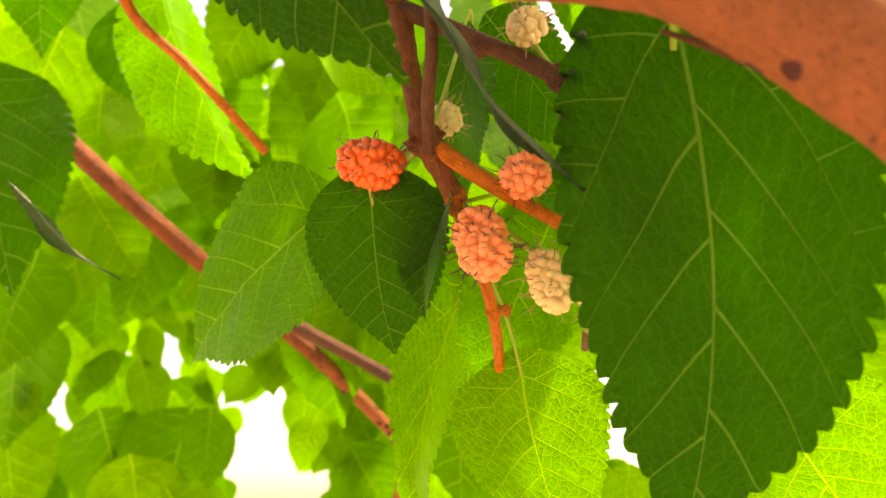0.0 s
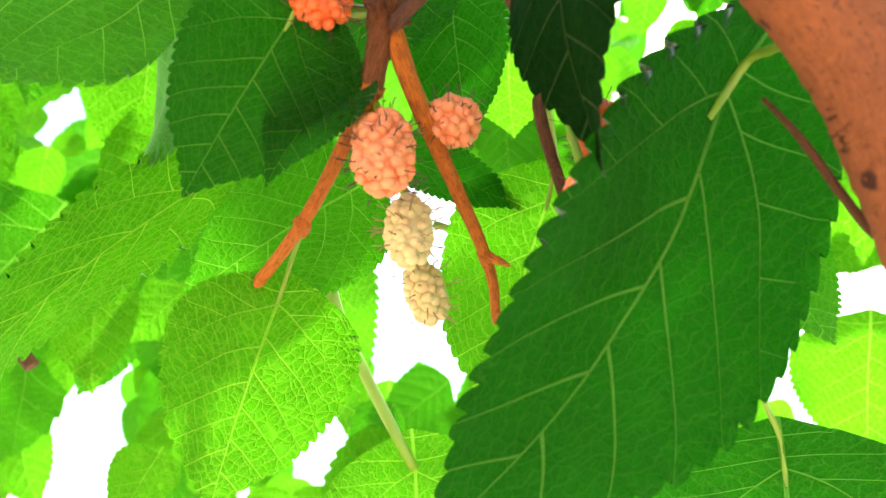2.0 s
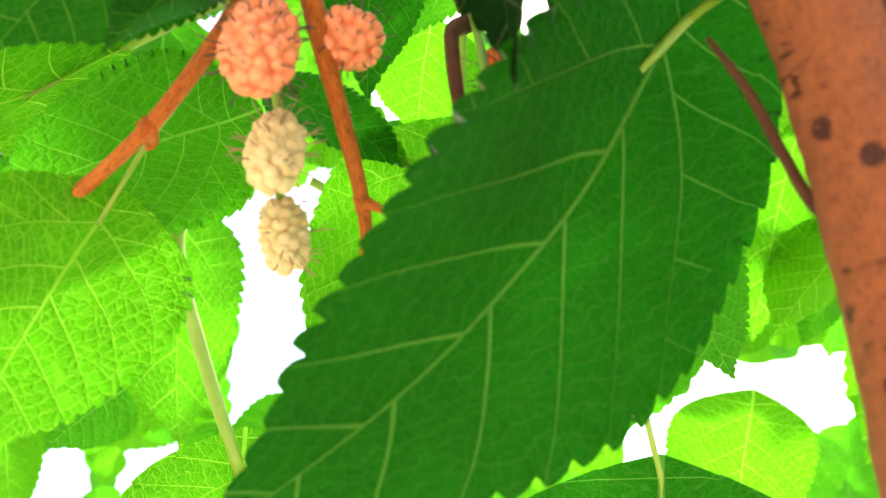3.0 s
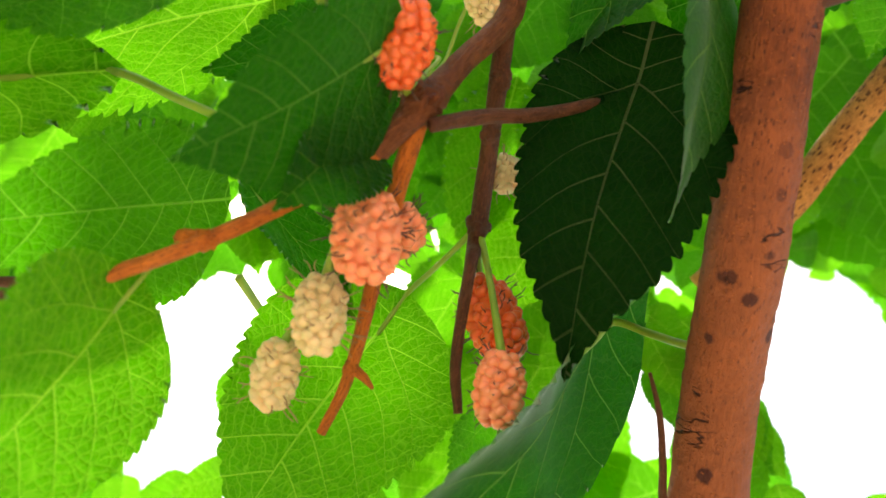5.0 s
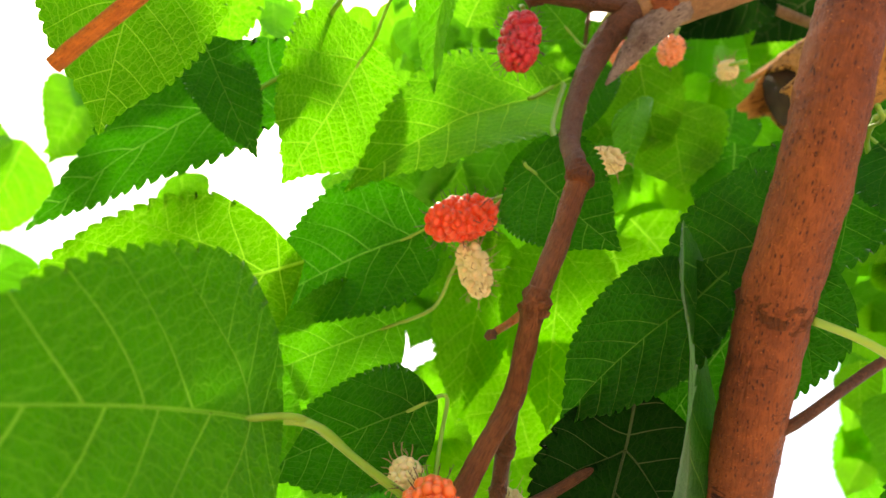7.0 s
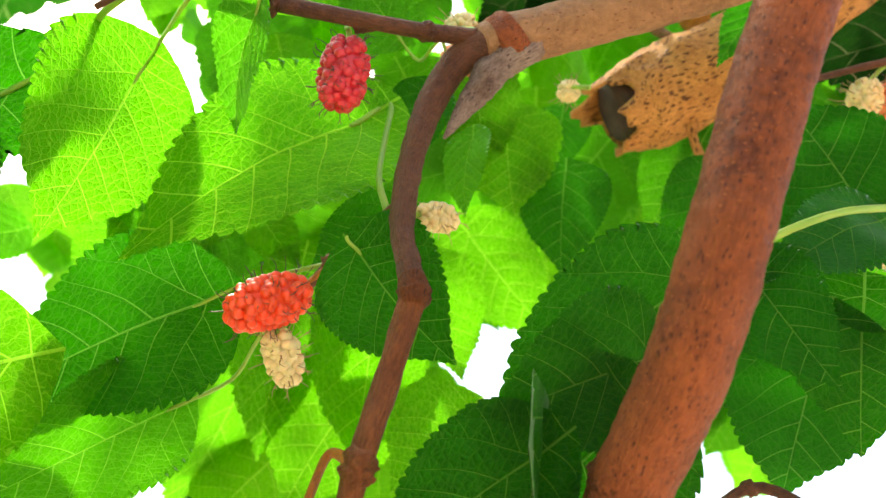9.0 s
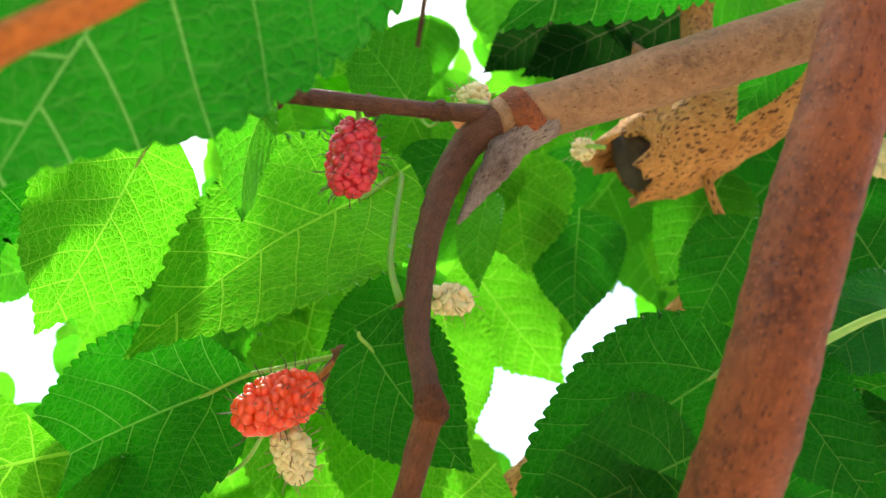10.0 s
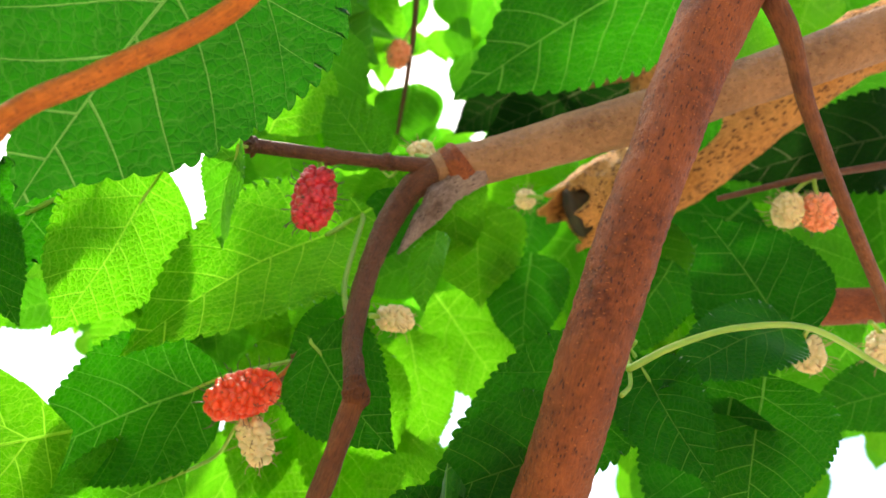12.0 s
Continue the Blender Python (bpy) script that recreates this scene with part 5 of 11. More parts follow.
leaf(canopy, (-0.1761, 0.6923, 1.6081), (-0.1837, 0.7064, 1.5674), (-0.1852, -0.9389, -0.2900), 0.0390, "lit", fold=0.09, bow=0.02, fine=False)
leaf(canopy, (-0.4281, 0.8301, 1.7638), (-0.4372, 0.8617, 1.6810), (-0.0516, -0.9347, -0.3517), 0.0788, "lit", fold=0.14, bow=0.07, fine=False)
leaf(canopy, (-0.4457, 0.8362, 1.6730), (-0.4368, 0.8804, 1.5816), (0.0376, -0.9013, -0.4316), 0.0840, "mid", fold=0.23, bow=-0.03, fine=False)
leaf(canopy, (-0.5443, 0.8870, 1.6049), (-0.5234, 0.9021, 1.5718), (0.4682, -0.8774, -0.1044), 0.0366, "lit", fold=0.16, bow=0.03, fine=False)
leaf(canopy, (-0.1493, 0.7643, 1.5657), (-0.1138, 0.7915, 1.5077), (0.3030, -0.9206, -0.2463), 0.0645, "mid", fold=0.16, bow=0.03, fine=False)
leaf(canopy, (0.0509, 0.6947, 1.7023), (0.0171, 0.6990, 1.6022), (0.1751, -0.9794, -0.1008), 0.0870, "mid", bow=0.05, fine=False)
leaf(canopy, (-0.3679, 0.8154, 1.6239), (-0.4045, 0.8238, 1.5625), (0.5452, -0.7227, -0.4249), 0.0648, "lit", fold=0.09, bow=-0.01, fine=False)
leaf(canopy, (0.1525, 0.7397, 1.6052), (0.1549, 0.7463, 1.5192), (0.3590, -0.9313, -0.0618), 0.0770, "mid", bow=0.1, fine=False)
leaf(canopy, (-0.0816, 0.5661, 1.9433), (-0.0806, 0.5924, 1.8624), (0.5338, -0.8062, -0.2553), 0.0723, "mid", fold=0.18, bow=0.08, fine=False)
leaf(canopy, (-0.1694, 0.7316, 1.5942), (-0.1639, 0.7421, 1.5568), (-0.1936, -0.9368, -0.2912), 0.0315, "lit", fold=0.16, bow=-0.03, fine=False)
leaf(canopy, (-0.5319, 0.8791, 1.5779), (-0.5782, 0.8907, 1.4838), (0.0318, -0.9899, -0.1378), 0.0932, "mid", fold=0.2, bow=0.01, fine=False)
leaf(canopy, (-0.5248, 0.6510, 2.0456), (-0.5158, 0.6832, 1.9546), (0.0639, -0.9429, -0.3270), 0.0865, "lit", fold=0.13, bow=0.01, fine=False)
leaf(canopy, (0.0433, 0.8242, 1.5926), (0.0655, 0.8297, 1.5560), (0.2425, -0.9702, 0.0012), 0.0348, "mid", fold=0.22, bow=0.09, fine=False)
leaf(canopy, (-0.1129, 0.6095, 1.6821), (-0.0534, 0.6367, 1.5960), (0.4174, -0.9087, 0.0020), 0.0987, "lit", fold=0.22, bow=-0.05, fine=False)
leaf(canopy, (-0.2298, 0.7129, 2.0216), (-0.1960, 0.7238, 1.9655), (0.4892, -0.8631, 0.1258), 0.0562, "mid", bow=0.09, fine=False)
leaf(canopy, (-0.1810, 0.6353, 1.8899), (-0.2008, 0.6432, 1.8524), (0.1000, -0.9617, -0.2553), 0.0375, "mid", bow=-0.04, fine=False)
leaf(canopy, (-0.4492, 0.8123, 1.8984), (-0.4363, 0.8027, 1.8130), (0.3957, -0.9041, 0.1615), 0.0748, "lit", fold=0.22, bow=-0.02, fine=False)
leaf(canopy, (-0.1288, 0.8428, 1.9792), (-0.1117, 0.8670, 1.9173), (0.6458, -0.7547, -0.1160), 0.0549, "mid", fold=0.11, bow=0.01, fine=False)
leaf(canopy, (0.0525, 0.9942, 1.5763), (0.0834, 1.0064, 1.5194), (0.3933, -0.9193, 0.0160), 0.0529, "mid", fold=0.22, bow=0.07, fine=False)
leaf(canopy, (-0.1454, 0.9286, 1.6266), (-0.1389, 0.9653, 1.5440), (0.4336, -0.8357, -0.3369), 0.0822, "mid", fold=0.15, bow=0.0, fine=False)
leaf(canopy, (-0.3919, 0.8395, 1.7588), (-0.4166, 0.8592, 1.7060), (0.4369, -0.7566, -0.4864), 0.0570, "lit", fold=0.15, bow=-0.0, fine=False)
leaf(canopy, (-0.0345, 0.4929, 1.8276), (-0.0265, 0.5047, 1.7714), (0.0587, -0.9785, -0.1976), 0.0466, "mid", fold=0.11, bow=-0.03, fine=False)
leaf(canopy, (-0.2001, 0.8763, 1.7335), (-0.2473, 0.8667, 1.6442), (0.7048, -0.6413, -0.3033), 0.0989, "lit", fold=0.1, fine=False)
leaf(canopy, (0.3199, 0.9305, 1.7532), (0.2609, 0.9204, 1.6727), (-0.3800, -0.8415, 0.3839), 0.0850, "lit", fold=0.13, bow=-0.05, fine=False)
leaf(canopy, (-0.3163, 0.6652, 1.8918), (-0.3225, 0.6489, 1.7813), (0.5521, -0.8288, 0.0911), 0.1101, "lit", fold=0.1, bow=0.01, fine=False)
leaf(canopy, (-0.1105, 0.7108, 1.9735), (-0.0931, 0.7076, 1.9411), (-0.4805, -0.8597, -0.1735), 0.0356, "lit", fold=0.17, bow=-0.02, fine=False)
leaf(canopy, (-0.3470, 0.8026, 1.5811), (-0.3947, 0.7881, 1.4929), (0.1065, -0.9888, 0.1046), 0.0939, "lit", fold=0.15, bow=0.01, fine=False)
leaf(canopy, (-0.1167, 0.7510, 1.9092), (-0.1385, 0.7782, 1.8240), (0.6723, -0.6377, -0.3759), 0.0812, "mid", fold=0.11, bow=0.05, fine=False)
leaf(canopy, (-0.2611, 0.7704, 1.6454), (-0.2840, 0.7682, 1.6151), (0.1403, -0.9895, -0.0339), 0.0366, "lit", fold=0.19, bow=-0.01, fine=False)
leaf(canopy, (-0.1441, 0.9575, 1.5794), (-0.1446, 0.9733, 1.4899), (-0.0642, -0.9828, -0.1732), 0.0795, "lit", fold=0.13, bow=0.08, fine=False)
leaf(canopy, (-0.2547, 0.7600, 1.9565), (-0.2369, 0.7556, 1.9230), (-0.4745, -0.8693, -0.1380), 0.0332, "lit", fold=0.13, bow=0.0, fine=False)
leaf(canopy, (-0.2165, 0.7986, 2.0396), (-0.2295, 0.8115, 2.0092), (0.6256, -0.5849, -0.5162), 0.0316, "lit", fold=0.09, bow=0.04, fine=False)
leaf(canopy, (-0.1371, 0.6053, 1.9107), (-0.1594, 0.6025, 1.8213), (0.6264, -0.7683, -0.1317), 0.0871, "lit", fold=0.11, bow=-0.01, fine=False)
leaf(canopy, (-0.2569, 0.8003, 2.0004), (-0.2791, 0.7948, 1.9693), (0.1484, -0.9865, 0.0686), 0.0307, "lit", fold=0.05, bow=0.03, fine=False)
leaf(canopy, (0.3727, 0.9591, 1.8280), (0.3896, 0.9724, 1.7979), (0.0589, -0.9252, -0.3750), 0.0305, "mid", fold=0.08, bow=-0.03, fine=False)
leaf(canopy, (-0.2370, 0.6571, 1.8218), (-0.2053, 0.6985, 1.7273), (-0.1583, -0.8840, -0.4399), 0.1065, "mid", fold=0.11, bow=0.08, fine=False)
leaf(canopy, (0.2955, 0.5690, 1.6596), (0.2833, 0.5576, 1.5634), (-0.6111, -0.7733, 0.1689), 0.0960, "lit", fold=0.11, bow=-0.03, fine=False)
leaf(canopy, (0.2550, 0.4722, 1.7425), (0.2887, 0.4816, 1.6917), (-0.1996, -0.9309, -0.3059), 0.0539, "lit", fold=0.08, bow=0.05, fine=False)
leaf(canopy, (0.2282, 0.4838, 1.8321), (0.2674, 0.4745, 1.7650), (-0.1428, -0.9883, 0.0545), 0.0663, "mid", fold=0.07, bow=0.04, fine=False)
leaf(canopy, (-0.1074, 0.8178, 1.9766), (-0.0877, 0.8153, 1.9368), (-0.2200, -0.9743, -0.0488), 0.0368, "lit", fold=0.16, bow=-0.04, fine=False)
leaf(canopy, (-0.1845, 0.7661, 1.8883), (-0.2198, 0.7919, 1.8025), (-0.2670, -0.9477, -0.1748), 0.0862, "mid", fold=0.2, bow=0.07, fine=False)
leaf(canopy, (0.3507, 0.9098, 1.7748), (0.3733, 0.9179, 1.7426), (-0.0657, -0.9553, -0.2883), 0.0400, "lit", fold=0.09, bow=-0.02, fine=False)
leaf(canopy, (0.2512, 0.4477, 1.8338), (0.2504, 0.4709, 1.7783), (0.1924, -0.9041, -0.3817), 0.0575, "lit", fold=0.14, bow=0.02, fine=False)
leaf(canopy, (0.2177, 0.4372, 1.7789), (0.1983, 0.4381, 1.7484), (0.1633, -0.9776, -0.1332), 0.0355, "lit", fold=0.11, bow=0.08, fine=False)
leaf(canopy, (0.3910, 0.6346, 1.9253), (0.3733, 0.6590, 1.8687), (-0.4353, -0.8684, -0.2375), 0.0557, "mid", fold=0.14, bow=0.0, fine=False)
leaf(canopy, (0.1335, 0.9116, 1.7893), (0.0774, 0.9405, 1.6824), (-0.0039, -0.9660, -0.2585), 0.1167, "lit", fold=0.1, bow=0.03, fine=False)
leaf(canopy, (-0.1685, 0.9197, 1.5401), (-0.2124, 0.9538, 1.4615), (0.0963, -0.8922, -0.4413), 0.0751, "lit", fold=0.13, bow=-0.02, fine=False)
leaf(canopy, (-0.2345, 0.6347, 1.5832), (-0.2414, 0.6581, 1.5322), (-0.0715, -0.9100, -0.4084), 0.0494, "mid", fold=0.09, bow=0.01, fine=False)
leaf(canopy, (0.1435, 0.7985, 1.8286), (0.0729, 0.7868, 1.7403), (0.0426, -0.9943, 0.0978), 0.0995, "mid", fold=0.17, bow=-0.02, fine=False)
leaf(canopy, (0.0779, 0.5017, 1.5350), (0.0760, 0.5010, 1.4962), (-0.3604, -0.9321, 0.0357), 0.0331, "lit", fold=0.15, bow=0.08, fine=False)
leaf(canopy, (-0.3711, 0.8868, 1.6815), (-0.3908, 0.8974, 1.6493), (0.1887, -0.8927, -0.4091), 0.0359, "lit", fold=0.1, fine=False)
leaf(canopy, (-0.3165, 0.8758, 1.6227), (-0.3296, 0.8892, 1.5915), (-0.2263, -0.9266, -0.3003), 0.0341, "lit", fold=0.22, bow=0.1, fine=False)
leaf(canopy, (-0.3414, 0.7506, 1.7193), (-0.3081, 0.7499, 1.6644), (0.5159, -0.7936, 0.3226), 0.0555, "lit", fold=0.17, bow=0.08, fine=False)
leaf(canopy, (-0.4208, 0.7697, 2.0167), (-0.3914, 0.7642, 1.9273), (0.3846, -0.9049, 0.1822), 0.0938, "lit", fold=0.17, bow=0.08, fine=False)
leaf(canopy, (0.2036, 0.4462, 1.6620), (0.2224, 0.4481, 1.6335), (-0.0214, -0.9965, -0.0810), 0.0294, "mid", fold=0.05, bow=-0.04, fine=False)
leaf(canopy, (0.0261, 0.5120, 1.7750), (0.0754, 0.5357, 1.6848), (0.3460, -0.9365, -0.0568), 0.1031, "mid", fold=0.2, bow=0.1, fine=False)
leaf(canopy, (0.2453, 0.4576, 1.7611), (0.2264, 0.4574, 1.7341), (0.1942, -0.9724, -0.1292), 0.0313, "lit", fold=0.1, bow=0.02, fine=False)
leaf(canopy, (-0.2787, 0.7488, 1.7469), (-0.2627, 0.7563, 1.7167), (0.4030, -0.9151, -0.0133), 0.0316, "mid", fold=0.16, bow=0.05, fine=False)
leaf(canopy, (-0.3167, 0.6767, 1.5481), (-0.2750, 0.6687, 1.4552), (0.7464, -0.5447, 0.3824), 0.0896, "lit", fold=0.07, bow=-0.06, fine=False)
leaf(canopy, (-0.2186, 0.6100, 1.9059), (-0.2064, 0.6169, 1.8759), (-0.3446, -0.8746, -0.3410), 0.0293, "lit", fold=0.15, bow=-0.01, fine=False)
leaf(canopy, (-0.2345, 0.7069, 1.9123), (-0.1894, 0.7282, 1.8427), (0.4562, -0.8896, 0.0223), 0.0840, "mid", fold=0.2, bow=0.05, fine=False)
leaf(canopy, (0.2555, 0.5737, 1.5979), (0.2844, 0.5871, 1.5037), (-0.5461, -0.7896, -0.2799), 0.0815, "lit", fold=0.18, bow=-0.03, fine=False)
leaf(canopy, (-0.3404, 0.7878, 1.5231), (-0.3023, 0.8114, 1.4483), (0.1731, -0.9614, -0.2139), 0.0852, "mid", fold=0.18, bow=0.08, fine=False)
leaf(canopy, (0.4783, 0.8810, 1.7787), (0.5323, 0.8988, 1.6927), (-0.2840, -0.8880, -0.3616), 0.0924, "mid", fold=0.22, bow=0.05, fine=False)
leaf(canopy, (-0.1114, 0.8491, 1.9644), (-0.0857, 0.8522, 1.8923), (-0.3743, -0.9111, -0.1729), 0.0754, "lit", fold=0.14, fine=False)
leaf(canopy, (0.3093, 0.6205, 1.8308), (0.2851, 0.6229, 1.7938), (-0.4935, -0.8268, 0.2699), 0.0379, "mid", fold=0.21, bow=0.08, fine=False)
leaf(canopy, (-0.0405, 0.8961, 1.5597), (-0.1101, 0.8883, 1.4678), (0.2558, -0.9602, -0.1124), 0.1116, "lit", fold=0.13, bow=-0.05, fine=False)
leaf(canopy, (-0.1221, 0.5820, 1.8211), (-0.0849, 0.5695, 1.7275), (-0.3525, -0.9357, -0.0163), 0.0926, "mid", fold=0.08, bow=0.02, fine=False)
leaf(canopy, (-0.0237, 0.4886, 1.7985), (0.0034, 0.4949, 1.7428), (0.2334, -0.9724, 0.0036), 0.0515, "lit", fold=0.06, bow=0.01, fine=False)
leaf(canopy, (0.2794, 0.4803, 1.7086), (0.2621, 0.5030, 1.6246), (-0.7763, -0.6303, -0.0102), 0.0812, "mid", fold=0.1, fine=False)
leaf(canopy, (0.4346, 0.7949, 1.7159), (0.4938, 0.8345, 1.6140), (0.1466, -0.9478, -0.2833), 0.0979, "lit", fold=0.1, bow=0.03, fine=False)
leaf(canopy, (0.0184, 0.8076, 1.5706), (0.0701, 0.8001, 1.4883), (0.3005, -0.9141, 0.2724), 0.0785, "lit", fold=0.11, bow=0.1, fine=False)
leaf(canopy, (-0.3549, 0.8782, 1.6663), (-0.3493, 0.8911, 1.6303), (0.5014, -0.8365, -0.2210), 0.0348, "lit", fold=0.22, bow=0.04, fine=False)
leaf(canopy, (0.0181, 0.7754, 1.7597), (-0.0089, 0.7833, 1.6792), (0.4726, -0.8476, -0.2414), 0.0718, "mid", fold=0.17, bow=-0.02, fine=False)
leaf(canopy, (0.2142, 0.5426, 1.6256), (0.2161, 0.5585, 1.5897), (-0.6649, -0.6688, -0.3326), 0.0368, "mid", fold=0.23, bow=0.1, fine=False)
leaf(canopy, (-0.1650, 0.7484, 1.5816), (-0.1863, 0.7521, 1.5489), (0.4424, -0.8119, -0.3808), 0.0358, "lit", fold=0.15, bow=0.05, fine=False)
leaf(canopy, (0.2398, 0.4698, 1.6873), (0.2503, 0.4756, 1.6295), (-0.2339, -0.9622, -0.1392), 0.0572, "lit", fold=0.09, bow=-0.02, fine=False)
leaf(canopy, (-0.1781, 0.8595, 1.5262), (-0.2162, 0.8530, 1.4816), (0.2256, -0.9728, -0.0515), 0.0562, "mid", fold=0.17, bow=-0.03, fine=False)
leaf(canopy, (0.3125, 0.5715, 1.5996), (0.3527, 0.5754, 1.5051), (-0.2011, -0.9715, -0.1253), 0.0831, "lit", fold=0.15, bow=-0.02, fine=False)
leaf(canopy, (-0.2578, 0.6403, 1.5186), (-0.2174, 0.6652, 1.4464), (0.7607, -0.6125, 0.2148), 0.0782, "lit", fold=0.1, bow=-0.04, fine=False)
leaf(canopy, (-0.2746, 0.7457, 1.8180), (-0.2368, 0.7475, 1.7303), (-0.1716, -0.9806, -0.0944), 0.0936, "lit", fold=0.11, bow=0.1, fine=False)
leaf(canopy, (-0.2106, 0.8815, 1.5118), (-0.2293, 0.8761, 1.4800), (0.6477, -0.7168, -0.2583), 0.0332, "lit", fold=0.07, bow=-0.04, fine=False)
leaf(canopy, (0.3956, 0.8925, 1.7677), (0.4342, 0.9236, 1.6905), (-0.0596, -0.9151, -0.3988), 0.0829, "lit", fold=0.11, bow=0.08, fine=False)
leaf(canopy, (-0.0943, 0.7858, 2.0194), (-0.1066, 0.7820, 1.9885), (0.4240, -0.9036, -0.0609), 0.0266, "lit", fold=0.16, bow=-0.05, fine=False)
leaf(canopy, (-0.1841, 0.6500, 1.5103), (-0.1653, 0.6547, 1.4839), (0.0381, -0.9878, -0.1507), 0.0315, "lit", fold=0.05, bow=0.03, fine=False)
leaf(canopy, (0.2926, 0.6032, 1.6044), (0.3231, 0.6034, 1.5105), (0.0624, -0.9979, 0.0173), 0.0947, "lit", fold=0.2, bow=-0.04, fine=False)
leaf(canopy, (-0.3880, 0.8202, 1.7276), (-0.4002, 0.8333, 1.6949), (0.5467, -0.6866, -0.4792), 0.0337, "lit", bow=-0.05, fine=False)
leaf(canopy, (-0.1394, 0.9589, 1.5664), (-0.1020, 0.9940, 1.4555), (0.2253, -0.9480, -0.2247), 0.1100, "mid", fold=0.17, bow=-0.05, fine=False)
leaf(canopy, (-0.2511, 0.8669, 1.5090), (-0.2705, 0.8725, 1.4734), (0.5918, -0.6804, -0.4321), 0.0361, "mid", fold=0.07, bow=-0.04, fine=False)
leaf(canopy, (0.3041, 0.5013, 1.8424), (0.2735, 0.5034, 1.7828), (-0.3683, -0.9167, 0.1553), 0.0639, "mid", fold=0.15, bow=0.04, fine=False)
leaf(canopy, (0.1012, 0.6952, 1.6785), (0.1316, 0.6865, 1.6251), (-0.3407, -0.9393, -0.0398), 0.0506, "lit", bow=0.08, fine=False)
leaf(canopy, (-0.3317, 0.5798, 1.7604), (-0.2855, 0.6054, 1.6896), (0.4233, -0.9046, -0.0502), 0.0739, "lit", fold=0.14, bow=0.07, fine=False)
leaf(canopy, (-0.0653, 0.6005, 1.6001), (-0.0523, 0.5999, 1.5612), (0.5536, -0.8091, 0.1973), 0.0330, "lit", fold=0.08, bow=-0.04, fine=False)
leaf(canopy, (-0.2365, 0.6193, 1.7147), (-0.2612, 0.6122, 1.6753), (0.7794, -0.4816, -0.4007), 0.0370, "lit", fold=0.2, bow=0.04, fine=False)
leaf(canopy, (-0.3523, 0.7394, 1.6807), (-0.3526, 0.7414, 1.6449), (0.8244, -0.5647, -0.0380), 0.0322, "lit", fold=0.08, bow=0.02, fine=False)
leaf(canopy, (-0.3578, 0.8371, 1.7039), (-0.3652, 0.8519, 1.6687), (0.7561, -0.5311, -0.3825), 0.0349, "lit", fold=0.15, bow=-0.04, fine=False)
leaf(canopy, (-0.2189, 0.6266, 1.5086), (-0.2045, 0.6214, 1.4714), (0.6178, -0.7099, 0.3380), 0.0351, "mid", fold=0.19, bow=-0.06, fine=False)
leaf(canopy, (0.2214, 0.9214, 1.5901), (0.2712, 0.9137, 1.5137), (0.1845, -0.9584, 0.2179), 0.0744, "lit", fold=0.18, bow=0.03, fine=False)
leaf(canopy, (0.4459, 0.7738, 2.1294), (0.4900, 0.7962, 2.0285), (-0.2962, -0.8968, -0.3287), 0.1010, "lit", fold=0.2, bow=0.08, fine=False)
leaf(canopy, (0.1003, 0.5713, 1.5390), (0.1159, 0.5844, 1.5020), (0.4437, -0.8871, -0.1268), 0.0340, "mid", fold=0.25, bow=0.08, fine=False)
leaf(canopy, (0.4916, 0.7653, 1.8651), (0.5260, 0.7884, 1.7726), (0.0261, -0.9720, -0.2336), 0.0964, "mid", fold=0.1, fine=False)
leaf(canopy, (-0.0494, 0.7488, 1.7433), (-0.0530, 0.7458, 1.7086), (0.4028, -0.9145, 0.0379), 0.0283, "lit", fold=0.05, fine=False)
leaf(canopy, (0.1712, 0.8111, 1.8780), (0.1622, 0.8069, 1.8379), (-0.5880, -0.7799, 0.2145), 0.0343, "lit", fold=0.14, bow=0.09, fine=False)
leaf(canopy, (0.0125, 0.5055, 1.8535), (-0.0073, 0.5113, 1.7571), (0.6225, -0.7632, -0.1732), 0.0869, "mid", fold=0.15, fine=False)
leaf(canopy, (0.5445, 0.7906, 1.9704), (0.5648, 0.8134, 1.8658), (-0.6380, -0.7173, -0.2801), 0.0964, "lit", fold=0.09, bow=0.07, fine=False)
leaf(canopy, (0.3422, 0.4887, 1.9162), (0.3294, 0.4851, 1.8868), (0.1663, -0.9849, 0.0479), 0.0298, "lit", fold=0.06, bow=0.01, fine=False)
leaf(canopy, (0.4220, 0.6098, 1.9828), (0.4004, 0.6087, 1.9554), (0.3483, -0.9065, -0.2387), 0.0275, "lit", fold=0.06, bow=-0.01, fine=False)
leaf(canopy, (-0.0212, 0.7846, 2.0786), (-0.0310, 0.8154, 1.9916), (0.2368, -0.9070, -0.3483), 0.0769, "mid", fold=0.09, fine=False)
leaf(canopy, (0.1343, 0.5207, 1.5976), (0.1239, 0.5274, 1.5593), (-0.3189, -0.9446, -0.0777), 0.0400, "mid", fold=0.18, bow=0.09, fine=False)
leaf(canopy, (-0.2039, 0.9126, 1.5607), (-0.1944, 0.9276, 1.5217), (0.6590, -0.7417, -0.1251), 0.0347, "mid", fold=0.07, bow=0.04, fine=False)
leaf(canopy, (0.3467, 0.4990, 1.9683), (0.3378, 0.5027, 1.9339), (-0.3174, -0.9481, -0.0187), 0.0328, "lit", fold=0.23, bow=0.09, fine=False)
leaf(canopy, (-0.2416, 0.8294, 1.6600), (-0.2339, 0.8426, 1.6282), (0.3976, -0.8776, -0.2680), 0.0300, "lit", fold=0.06, bow=0.05, fine=False)
leaf(canopy, (-0.3437, 0.9224, 1.6740), (-0.3485, 0.9350, 1.6442), (-0.0851, -0.9224, -0.3768), 0.0314, "mid", fold=0.16, bow=-0.01, fine=False)
